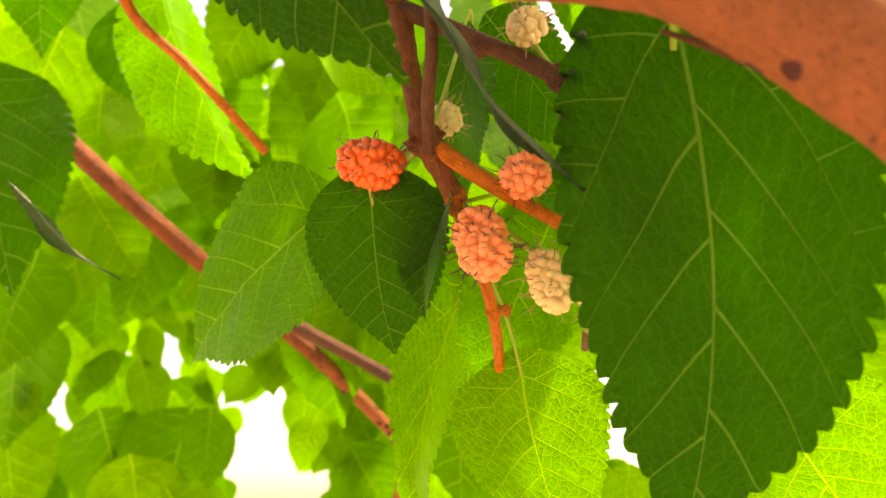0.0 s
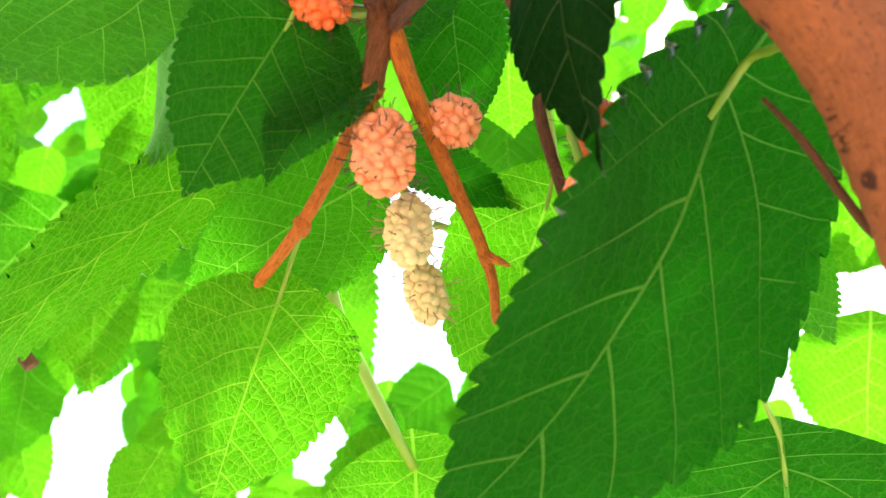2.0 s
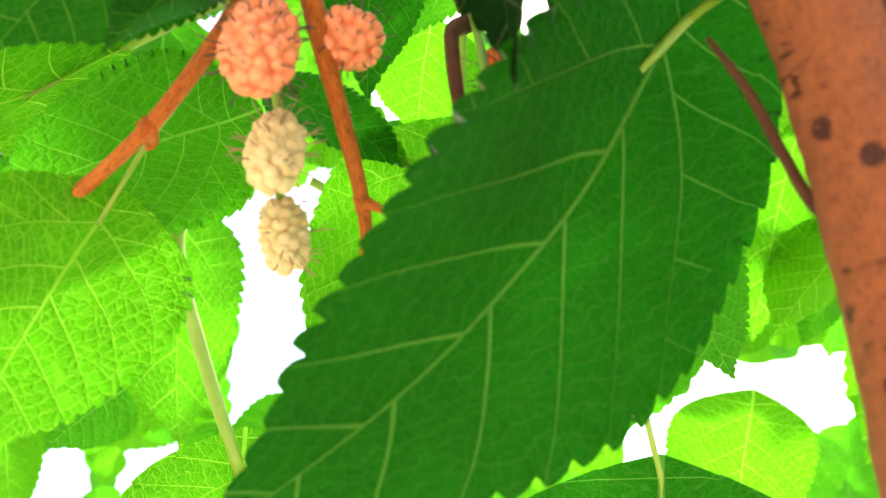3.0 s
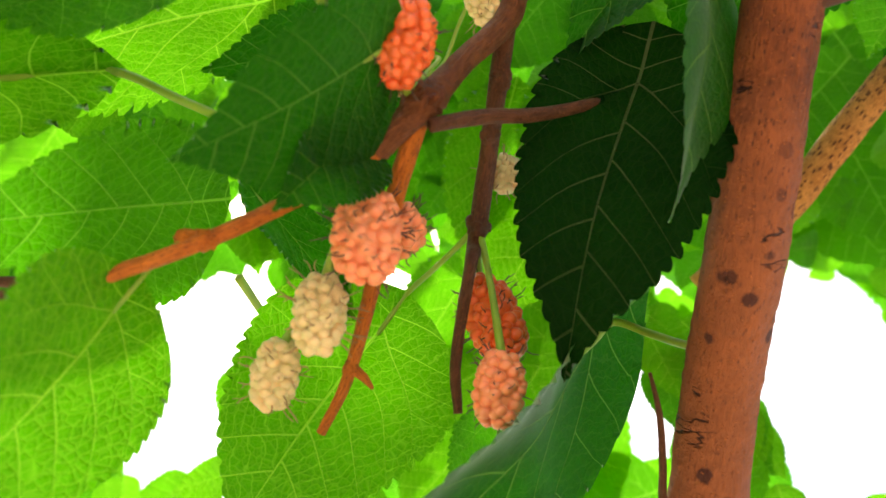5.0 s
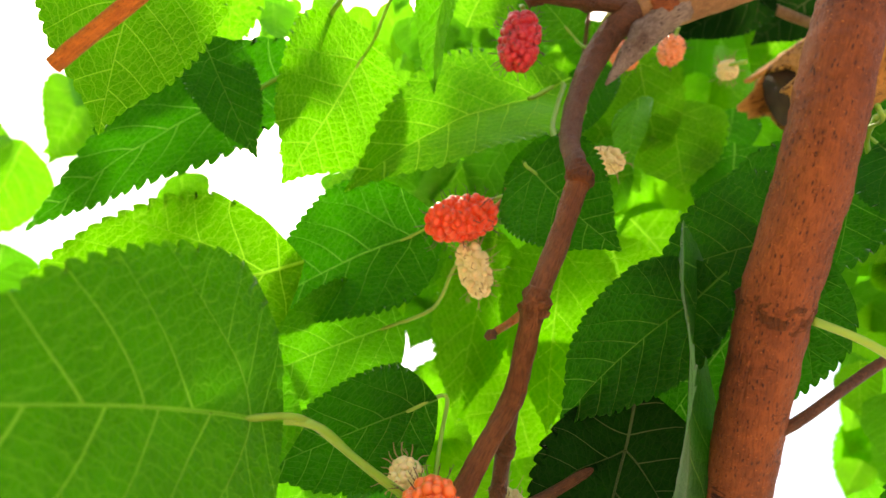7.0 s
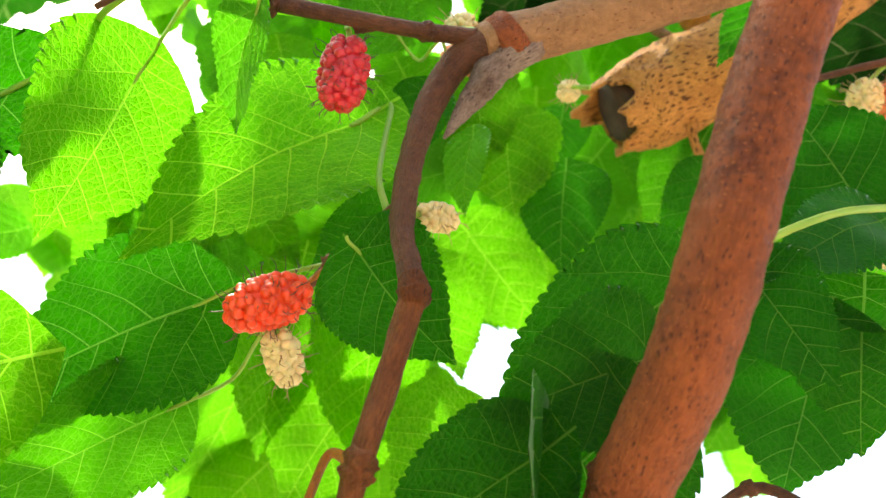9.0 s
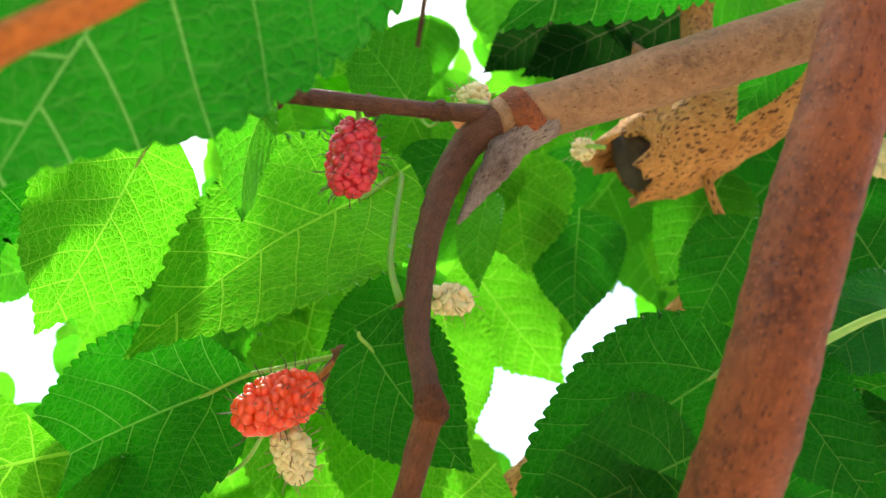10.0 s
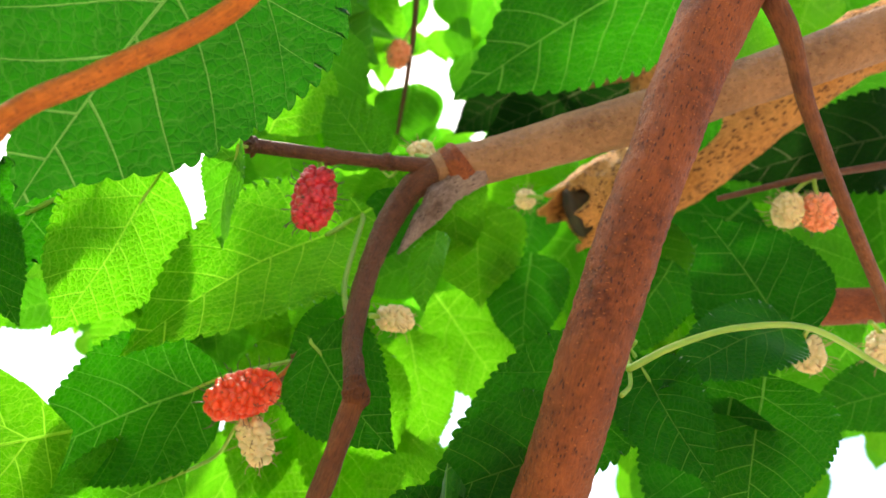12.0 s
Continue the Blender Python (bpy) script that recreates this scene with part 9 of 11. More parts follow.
leaf(canopy, (0.4241, -0.3376, 2.1560), (0.4985, -0.3128, 2.0625), (-0.7572, 0.4355, -0.4869), 0.1034, "mid", fold=0.14, bow=0.05, fine=False)
leaf(canopy, (0.1918, -0.1299, 1.9065), (0.2063, -0.1228, 1.8090), (-0.6979, 0.7143, -0.0521), 0.0939, "mid", fold=0.1, bow=0.09, fine=False)
leaf(canopy, (0.1633, -0.0332, 2.2445), (0.2229, 0.0231, 2.1714), (-0.8399, 0.3202, -0.4383), 0.1047, "lit", fold=0.1, bow=-0.03, fine=False)
leaf(canopy, (0.2425, 0.0992, 2.3637), (0.2817, 0.0448, 2.2995), (-0.8773, -0.0718, -0.4745), 0.0866, "mid", fold=0.23, bow=0.04, fine=False)
leaf(canopy, (0.1229, 0.2018, 1.9521), (0.1210, 0.1976, 1.8849), (-0.9983, 0.0518, 0.0256), 0.0643, "lit", fold=0.15, bow=-0.02, fine=False)
leaf(canopy, (0.3788, -0.2928, 1.9922), (0.4397, -0.3132, 1.9193), (-0.2255, 0.8731, -0.4322), 0.0866, "lit", fold=0.11, bow=0.01, fine=False)
leaf(canopy, (0.3674, 0.3023, 1.9498), (0.3562, 0.3237, 1.9225), (-0.7865, -0.5995, -0.1483), 0.0329, "lit", fold=0.19, bow=0.09, fine=False)
leaf(canopy, (0.3874, -0.2843, 2.1503), (0.3697, -0.2262, 2.0866), (-0.9658, -0.2572, 0.0333), 0.0712, "lit", fold=0.21, bow=-0.03, fine=False)
leaf(canopy, (0.1927, -0.0042, 2.3919), (0.2692, 0.0032, 2.2965), (-0.7337, -0.2974, -0.6109), 0.1176, "lit", fold=0.11, bow=0.09, fine=False)
leaf(canopy, (0.3643, -0.2670, 1.9488), (0.4278, -0.2477, 1.8779), (-0.6804, 0.5769, -0.4519), 0.0826, "lit", fold=0.13, fine=False)
leaf(canopy, (0.1975, -0.1107, 2.3945), (0.2457, -0.1349, 2.2852), (-0.8347, 0.3299, -0.4409), 0.1159, "lit", fold=0.05, bow=-0.05, fine=False)
leaf(canopy, (0.4153, 0.2580, 2.0881), (0.4593, 0.3057, 2.0246), (-0.4039, -0.5749, -0.7115), 0.0746, "mid", fold=0.05, bow=0.02, fine=False)
leaf(canopy, (0.2079, 0.3490, 1.7899), (0.2182, 0.3605, 1.7599), (-0.9470, 0.0120, -0.3211), 0.0304, "lit", fold=0.14, bow=0.02, fine=False)
leaf(canopy, (0.2842, -0.2845, 2.1484), (0.3641, -0.2606, 2.0561), (-0.7081, 0.5193, -0.4785), 0.1147, "mid", fold=0.16, bow=0.05, fine=False)
leaf(canopy, (0.1755, 0.2848, 2.0490), (0.1767, 0.2391, 2.0101), (-0.4505, 0.5713, -0.6860), 0.0532, "mid", fold=0.07, bow=-0.0, fine=False)
leaf(canopy, (0.1693, 0.3306, 1.8841), (0.1659, 0.3248, 1.8437), (-0.9208, -0.3680, 0.1293), 0.0408, "mid", fold=0.07, bow=-0.03, fine=False)
leaf(canopy, (0.1389, 0.1460, 1.9859), (0.1534, 0.1751, 1.9399), (-0.9219, -0.1227, -0.3674), 0.0542, "mid", fold=0.15, bow=0.02, fine=False)
leaf(canopy, (0.1182, 0.2611, 1.8458), (0.1232, 0.2383, 1.8235), (-0.8288, 0.2887, -0.4793), 0.0269, "lit", fold=0.19, bow=0.04, fine=False)
leaf(canopy, (0.2170, -0.1383, 1.9814), (0.2917, -0.1145, 1.8949), (-0.5771, 0.7641, -0.2882), 0.0968, "mid", fold=0.22, bow=-0.04, fine=False)
leaf(canopy, (0.2399, 0.2190, 2.2179), (0.2323, 0.2037, 2.1885), (-0.1810, 0.8909, -0.4166), 0.0338, "mid", fold=0.18, bow=0.04, fine=False)
leaf(canopy, (0.0658, -0.0604, 1.9463), (0.0729, -0.0953, 1.8485), (-0.4979, 0.8046, -0.3235), 0.0840, "mid", bow=0.08, fine=False)
leaf(canopy, (0.1881, 0.1506, 2.2728), (0.2133, 0.1276, 2.2400), (-0.5468, 0.4275, -0.7199), 0.0435, "mid", fold=0.08, bow=0.07, fine=False)
leaf(canopy, (0.1559, 0.2679, 2.0005), (0.1646, 0.2467, 1.9483), (-0.9842, 0.0243, -0.1752), 0.0485, "lit", fold=0.21, bow=0.07, fine=False)
leaf(canopy, (0.1347, -0.2400, 2.3863), (0.2052, -0.1971, 2.2970), (-0.8078, 0.3665, -0.4616), 0.1172, "lit", fold=0.21, bow=0.03, fine=False)
leaf(canopy, (0.2618, 0.0808, 2.2816), (0.3060, 0.0485, 2.2160), (-0.6328, 0.4349, -0.6406), 0.0720, "lit", fold=0.09, fine=False)
leaf(canopy, (0.1184, 0.1642, 1.8989), (0.1097, 0.2073, 1.8625), (-0.4950, -0.6167, -0.6121), 0.0479, "mid", fold=0.09, bow=-0.04, fine=False)
leaf(canopy, (0.3043, 0.4956, 2.2517), (0.3178, 0.5165, 2.2290), (-0.1948, -0.6612, -0.7245), 0.0321, "lit", fold=0.07, bow=0.09, fine=False)
leaf(canopy, (0.5511, -0.2327, 2.0231), (0.6096, -0.2064, 1.9549), (-0.7780, 0.3057, -0.5489), 0.0919, "mid", fold=0.21, bow=-0.02, fine=False)
leaf(canopy, (0.1996, 0.1401, 2.2337), (0.2133, 0.1225, 2.2038), (-0.3591, 0.7224, -0.5910), 0.0350, "mid", fold=0.11, bow=0.03, fine=False)
leaf(canopy, (0.0600, -0.0309, 2.0860), (0.0249, -0.0686, 2.0025), (-0.2887, 0.9124, -0.2902), 0.0837, "lit", fold=0.24, bow=0.07, fine=False)
leaf(canopy, (0.2548, 0.1321, 1.7996), (0.2604, 0.1116, 1.7600), (-0.9876, 0.0276, -0.1543), 0.0385, "lit", fold=0.09, bow=0.05, fine=False)
leaf(canopy, (0.2852, 0.4036, 2.2672), (0.3130, 0.4264, 2.2369), (-0.5108, -0.3954, -0.7634), 0.0369, "lit", fold=0.21, bow=0.08, fine=False)
leaf(canopy, (0.1358, 0.4787, 1.9598), (0.1509, 0.4615, 1.9370), (-0.8235, 0.0291, -0.5666), 0.0257, "mid", fold=0.06, bow=-0.02, fine=False)
leaf(canopy, (0.6377, 0.2017, 1.9955), (0.6740, 0.1418, 1.9162), (-0.5712, 0.5078, -0.6449), 0.1057, "mid", fold=0.22, bow=-0.06, fine=False)
leaf(canopy, (0.3038, 0.4957, 2.2893), (0.3124, 0.4783, 2.2633), (-0.9353, 0.0587, -0.3488), 0.0317, "lit", fold=0.09, bow=0.1, fine=False)
leaf(canopy, (0.1047, 0.1964, 1.9514), (0.1301, 0.1515, 1.8964), (-0.9144, -0.0228, -0.4042), 0.0642, "lit", fold=0.11, bow=-0.01, fine=False)
leaf(canopy, (0.0497, 0.1733, 1.9163), (0.0836, 0.1518, 1.8729), (-0.5718, 0.4641, -0.6765), 0.0509, "lit", fold=0.08, bow=-0.02, fine=False)
leaf(canopy, (0.1732, -0.0217, 1.9116), (0.1641, -0.0352, 1.8836), (-0.3092, 0.8924, -0.3287), 0.0268, "lit", fold=0.13, bow=0.05, fine=False)
leaf(canopy, (0.5095, 0.0298, 2.0885), (0.5165, 0.0157, 2.0588), (-0.8474, 0.3722, -0.3787), 0.0307, "lit", fold=0.07, bow=-0.05, fine=False)
leaf(canopy, (0.1739, 0.2033, 2.1919), (0.1778, 0.2177, 2.1589), (-0.8633, -0.4178, -0.2833), 0.0353, "lit", fold=0.22, bow=-0.02, fine=False)
leaf(canopy, (0.1574, 0.2890, 1.8475), (0.1575, 0.3152, 1.8236), (-0.4961, -0.5848, -0.6418), 0.0322, "mid", fold=0.21, bow=-0.04, fine=False)
leaf(canopy, (0.0922, 0.2969, 1.9974), (0.1212, 0.3063, 1.9656), (-0.5685, -0.4851, -0.6644), 0.0358, "mid", fold=0.15, bow=0.07, fine=False)
leaf(canopy, (0.3737, 0.5273, 2.2906), (0.3878, 0.5426, 2.2657), (-0.8314, -0.1218, -0.5422), 0.0309, "mid", fold=0.19, bow=0.04, fine=False)
leaf(canopy, (0.1639, -0.2926, 2.3221), (0.2250, -0.2333, 2.2323), (-0.7891, 0.5975, -0.1423), 0.1190, "lit", fold=0.14, bow=0.05, fine=False)
leaf(canopy, (0.1602, -0.0305, 1.9353), (0.1323, -0.0451, 1.8678), (-0.3346, 0.9402, -0.0642), 0.0703, "mid", fold=0.06, bow=0.05, fine=False)
leaf(canopy, (0.2348, 0.1555, 2.3307), (0.2349, 0.1803, 2.3094), (-0.0236, -0.6513, -0.7585), 0.0282, "mid", fold=0.11, bow=-0.03, fine=False)
leaf(canopy, (0.2633, 0.1209, 1.7890), (0.2806, 0.1110, 1.7560), (-0.7377, 0.4329, -0.5181), 0.0303, "mid", fold=0.07, bow=0.07, fine=False)
leaf(canopy, (0.2118, 0.2933, 2.0671), (0.2315, 0.2718, 2.0383), (-0.6957, 0.2590, -0.6700), 0.0352, "lit", fold=0.1, bow=-0.03, fine=False)
leaf(canopy, (0.3418, 0.3555, 2.2546), (0.3492, 0.3449, 2.2201), (-0.9478, -0.2986, -0.1122), 0.0323, "lit", fold=0.09, bow=-0.03, fine=False)
leaf(canopy, (0.2367, 0.3573, 1.7895), (0.2503, 0.3363, 1.7657), (-0.7862, 0.1628, -0.5962), 0.0300, "mid", fold=0.06, bow=0.01, fine=False)
leaf(canopy, (0.0681, 0.1486, 1.9026), (0.0729, 0.1435, 1.8423), (-0.9332, 0.3442, -0.1030), 0.0602, "lit", fold=0.05, bow=-0.04, fine=False)
leaf(canopy, (0.1750, 0.3064, 1.8883), (0.1727, 0.3240, 1.8588), (-0.7467, -0.5949, -0.2975), 0.0313, "mid", bow=0.02, fine=False)
leaf(canopy, (0.1639, -0.0281, 1.9021), (0.1573, -0.0488, 1.8752), (-0.0495, 0.7982, -0.6003), 0.0341, "lit", fold=0.22, bow=0.08, fine=False)
leaf(canopy, (0.2400, 0.4033, 1.8014), (0.2495, 0.3812, 1.7768), (-0.9308, 0.0084, -0.3654), 0.0335, "mid", fold=0.18, bow=-0.03, fine=False)
leaf(canopy, (0.5759, 0.1202, 1.9668), (0.5770, 0.1027, 1.9394), (-0.6551, 0.6246, -0.4251), 0.0302, "lit", fold=0.17, bow=-0.06, fine=False)
leaf(canopy, (0.1804, 0.2977, 2.0359), (0.2179, 0.2932, 1.9909), (-0.7533, 0.1381, -0.6430), 0.0485, "mid", fold=0.18, bow=0.04, fine=False)
leaf(canopy, (0.4749, -0.1511, 1.9345), (0.4713, -0.1286, 1.8975), (-0.9434, 0.2351, 0.2339), 0.0352, "lit", fold=0.18, bow=-0.04, fine=False)
leaf(canopy, (0.2382, 0.1648, 1.8927), (0.2724, 0.1313, 1.8484), (-0.7122, 0.1708, -0.6809), 0.0514, "lit", fold=0.08, bow=0.02, fine=False)
leaf(canopy, (0.2741, 0.2703, 1.9039), (0.2841, 0.2495, 1.8780), (-0.8702, 0.1615, -0.4655), 0.0347, "lit", fold=0.25, fine=False)
leaf(canopy, (0.2947, 0.1706, 2.3170), (0.3134, 0.1886, 2.2903), (-0.6688, -0.3099, -0.6758), 0.0357, "mid", bow=0.04, fine=False)
leaf(canopy, (0.4425, 0.6411, 2.1821), (0.4465, 0.6589, 2.1422), (-0.5620, -0.7336, -0.3821), 0.0381, "lit", fold=0.07, bow=0.08, fine=False)
leaf(canopy, (0.4432, -0.1455, 2.0967), (0.4423, -0.1629, 2.0579), (-0.8520, 0.4851, -0.1969), 0.0368, "lit", fold=0.25, bow=-0.02, fine=False)
leaf(canopy, (0.3222, 0.2141, 1.9855), (0.3662, 0.2172, 1.9057), (-0.8236, 0.3571, -0.4407), 0.0737, "lit", fold=0.09, bow=0.05, fine=False)
leaf(canopy, (0.2472, 0.3564, 2.2873), (0.2732, 0.3691, 2.2558), (-0.7914, 0.2824, -0.5421), 0.0351, "mid", fold=0.25, bow=0.07, fine=False)
leaf(canopy, (0.0778, 0.3611, 1.9708), (0.0730, 0.3710, 1.9373), (-0.6520, -0.7472, -0.1287), 0.0304, "lit", fold=0.1, fine=False)
leaf(canopy, (0.2689, 0.4475, 2.2102), (0.2660, 0.4287, 2.1814), (-0.8945, 0.4101, -0.1779), 0.0299, "mid", fold=0.19, bow=0.0, fine=False)
leaf(canopy, (0.1056, -0.0146, 2.0769), (0.0750, -0.0782, 1.9819), (0.0205, 0.8275, -0.5611), 0.1138, "mid", fold=0.22, bow=0.01, fine=False)
leaf(canopy, (0.3307, 0.3713, 2.2024), (0.3506, 0.3785, 2.1749), (-0.7054, -0.3668, -0.6066), 0.0314, "lit", fold=0.11, bow=-0.04, fine=False)
leaf(canopy, (0.2541, -0.0566, 2.2866), (0.2772, -0.1001, 2.1959), (-0.7301, 0.5248, -0.4377), 0.1014, "lit", fold=0.16, bow=0.03, fine=False)
leaf(canopy, (0.3845, 0.1520, 2.2110), (0.4391, 0.0959, 2.1240), (-0.5608, 0.4898, -0.6676), 0.0971, "mid", fold=0.19, bow=0.03, fine=False)
leaf(canopy, (0.4426, 0.6725, 2.2066), (0.4669, 0.6763, 2.1734), (-0.6002, -0.6156, -0.5107), 0.0348, "mid", fold=0.21, bow=0.09, fine=False)
leaf(canopy, (0.0406, 0.2572, 1.9803), (0.0743, 0.2272, 1.9338), (-0.7208, 0.2130, -0.6596), 0.0511, "mid", fold=0.06, bow=0.03, fine=False)
leaf(canopy, (0.2065, 0.3316, 1.8486), (0.2077, 0.3541, 1.8200), (-0.6650, -0.5725, -0.4796), 0.0284, "lit", fold=0.24, bow=0.1, fine=False)
leaf(canopy, (0.4958, 0.2390, 1.9452), (0.5197, 0.2675, 1.9026), (-0.8766, 0.4385, -0.1983), 0.0498, "mid", fold=0.21, bow=-0.06, fine=False)
leaf(canopy, (0.3663, 0.0745, 2.2021), (0.3864, 0.1541, 2.1098), (-0.8839, -0.2415, -0.4005), 0.0978, "lit", fold=0.08, bow=0.09, fine=False)
leaf(canopy, (0.2524, 0.1264, 2.2806), (0.2517, 0.1498, 2.2581), (-0.8988, -0.3173, -0.3025), 0.0268, "lit", fold=0.09, bow=-0.06, fine=False)
leaf(canopy, (0.3119, 0.4641, 2.2640), (0.3246, 0.4773, 2.2321), (-0.3376, -0.8151, -0.4707), 0.0329, "lit", fold=0.14, bow=0.07, fine=False)
leaf(canopy, (0.2472, -0.0742, 2.2751), (0.2727, -0.1370, 2.2086), (-0.7807, 0.2754, -0.5609), 0.0906, "lit", fold=0.1, bow=-0.0, fine=False)
leaf(canopy, (0.5731, -0.2130, 2.0184), (0.5909, -0.2037, 1.9826), (-0.8886, -0.0514, -0.4559), 0.0396, "lit", fold=0.13, bow=0.08, fine=False)
leaf(canopy, (0.4709, 0.1637, 1.9172), (0.5154, 0.1061, 1.8338), (-0.9114, -0.1478, -0.3841), 0.1065, "lit", fold=0.06, bow=0.04, fine=False)
leaf(canopy, (0.4675, 0.6265, 2.2049), (0.4691, 0.6516, 2.1733), (-0.8363, -0.4077, -0.3666), 0.0355, "mid", fold=0.14, bow=0.02, fine=False)
leaf(canopy, (0.3224, -0.0815, 1.9626), (0.3283, -0.0704, 1.9317), (-0.9815, -0.0029, -0.1912), 0.0269, "mid", fold=0.24, fine=False)
leaf(canopy, (0.5470, -0.2052, 2.0350), (0.5702, -0.1973, 2.0010), (-0.8322, 0.0979, -0.5458), 0.0382, "lit", fold=0.14, bow=-0.01, fine=False)
leaf(canopy, (0.5090, 0.6648, 2.0279), (0.5344, 0.6908, 1.9740), (-0.8826, -0.0947, -0.4605), 0.0591, "mid", fold=0.06, bow=0.08, fine=False)
leaf(canopy, (0.1818, 0.2379, 2.0948), (0.2224, 0.2084, 2.0311), (-0.8657, -0.2254, -0.4469), 0.0678, "lit", fold=0.15, bow=-0.02, fine=False)
leaf(canopy, (0.5506, 0.1185, 1.8923), (0.5997, 0.1429, 1.8183), (-0.8379, 0.2933, -0.4602), 0.0734, "lit", fold=0.25, fine=False)
leaf(canopy, (0.2983, 0.1005, 2.3595), (0.3192, 0.1142, 2.3293), (-0.8455, 0.1968, -0.4964), 0.0309, "lit", fold=0.16, bow=-0.05, fine=False)
leaf(canopy, (0.3251, 0.2955, 2.0976), (0.3445, 0.3063, 2.0713), (-0.8121, 0.3787, -0.4439), 0.0305, "mid", fold=0.21, bow=0.08, fine=False)
leaf(canopy, (0.3682, 0.1597, 2.1715), (0.4121, 0.1619, 2.0685), (-0.9198, 0.0259, -0.3915), 0.1020, "lit", fold=0.1, bow=0.1, fine=False)
leaf(canopy, (0.4712, 0.2921, 1.9114), (0.4726, 0.2924, 1.8736), (-0.8274, 0.5611, -0.0246), 0.0350, "mid", fold=0.2, bow=0.02, fine=False)
leaf(canopy, (0.5132, 0.6909, 2.0412), (0.5329, 0.7050, 2.0090), (-0.8011, -0.1841, -0.5695), 0.0317, "mid", fold=0.2, bow=0.08, fine=False)
leaf(canopy, (0.2513, 0.2925, 1.8711), (0.2474, 0.3182, 1.8365), (-0.9458, -0.3027, -0.1176), 0.0413, "lit", fold=0.23, fine=False)
leaf(canopy, (0.3190, 0.2027, 1.9647), (0.3133, 0.1459, 1.8578), (-0.9893, 0.1440, -0.0244), 0.0946, "lit", fold=0.09, bow=0.05, fine=False)
leaf(canopy, (0.2897, 0.1424, 2.3228), (0.3052, 0.1252, 2.2988), (-0.8349, 0.0134, -0.5502), 0.0325, "lit", fold=0.22, bow=0.07, fine=False)
leaf(canopy, (0.4505, -0.0967, 1.8697), (0.4638, -0.0945, 1.8350), (-0.8922, 0.3163, -0.3225), 0.0348, "lit", fold=0.19, bow=0.04, fine=False)
leaf(canopy, (0.4016, 0.6765, 2.1673), (0.4110, 0.6540, 2.1007), (-0.9618, 0.1872, -0.1997), 0.0633, "mid", fold=0.11, bow=0.05, fine=False)
leaf(canopy, (0.3293, 0.3805, 2.2758), (0.3346, 0.3772, 2.2139), (-0.9963, -0.0182, -0.0844), 0.0518, "lit", fold=0.19, bow=0.01, fine=False)
leaf(canopy, (0.1898, 0.0765, 1.9087), (0.1913, 0.0701, 1.8677), (-0.9473, 0.3093, -0.0836), 0.0412, "lit", fold=0.06, bow=-0.02, fine=False)
leaf(canopy, (0.2603, 0.4884, 1.7738), (0.2816, 0.4823, 1.7425), (-0.8174, -0.2814, -0.5027), 0.0316, "mid", fold=0.11, bow=-0.01, fine=False)
leaf(canopy, (0.2638, 0.5265, 2.0042), (0.2587, 0.5551, 1.9774), (-0.2660, -0.6825, -0.6807), 0.0339, "lit", fold=0.21, bow=-0.0, fine=False)
leaf(canopy, (0.2638, 0.3462, 2.2142), (0.2720, 0.3574, 2.1781), (-0.8340, -0.4460, -0.3250), 0.0319, "lit", fold=0.13, bow=0.01, fine=False)
leaf(canopy, (0.2500, -0.0574, 2.2538), (0.2900, -0.0092, 2.1469), (-0.8370, 0.5431, -0.0676), 0.1208, "lit", fold=0.15, bow=0.01, fine=False)
leaf(canopy, (0.2451, -0.0828, 2.1966), (0.2856, -0.1208, 2.1245), (-0.1885, 0.8209, -0.5390), 0.0799, "lit", fold=0.13, bow=0.07, fine=False)
leaf(canopy, (0.2151, 0.1576, 1.7820), (0.2542, 0.1910, 1.7312), (-0.7349, 0.6659, -0.1285), 0.0633, "lit", fold=0.17, bow=0.08, fine=False)
leaf(canopy, (0.2744, 0.3759, 2.0059), (0.2872, 0.3580, 1.9770), (-0.8859, -0.4493, -0.1153), 0.0350, "mid", fold=0.17, bow=0.1, fine=False)
leaf(canopy, (0.3057, 0.1687, 2.0348), (0.3285, 0.2276, 1.9662), (-0.6351, -0.4687, -0.6140), 0.0765, "lit", fold=0.23, bow=0.09, fine=False)
leaf(canopy, (0.2819, 0.5361, 1.8614), (0.2912, 0.4898, 1.7865), (-0.9934, -0.0150, -0.1133), 0.0725, "mid", fold=0.08, bow=0.05, fine=False)
leaf(canopy, (0.2218, 0.2115, 2.1324), (0.2297, 0.1962, 2.0916), (-0.6044, 0.6999, -0.3806), 0.0356, "lit", fold=0.19, bow=-0.05, fine=False)
leaf(canopy, (0.4674, 0.1390, 2.1303), (0.4586, 0.1677, 2.0414), (-0.9377, -0.3470, -0.0188), 0.0782, "lit", bow=-0.02, fine=False)
leaf(canopy, (0.2126, 0.3619, 1.7949), (0.2297, 0.3746, 1.7696), (-0.7848, -0.1411, -0.6035), 0.0318, "mid", fold=0.07, bow=0.1, fine=False)
leaf(canopy, (0.4756, -0.0079, 2.0836), (0.4994, -0.0079, 2.0448), (-0.8358, -0.1930, -0.5141), 0.0408, "mid", fold=0.23, bow=0.01, fine=False)
leaf(canopy, (0.2104, 0.5391, 2.0024), (0.2301, 0.5221, 1.9698), (-0.8498, -0.4453, -0.2819), 0.0364, "mid", fold=0.17, bow=0.08, fine=False)
leaf(canopy, (0.2033, 0.4350, 1.8910), (0.2048, 0.4201, 1.8547), (-0.9600, -0.2707, 0.0721), 0.0365, "lit", fold=0.21, bow=0.02, fine=False)
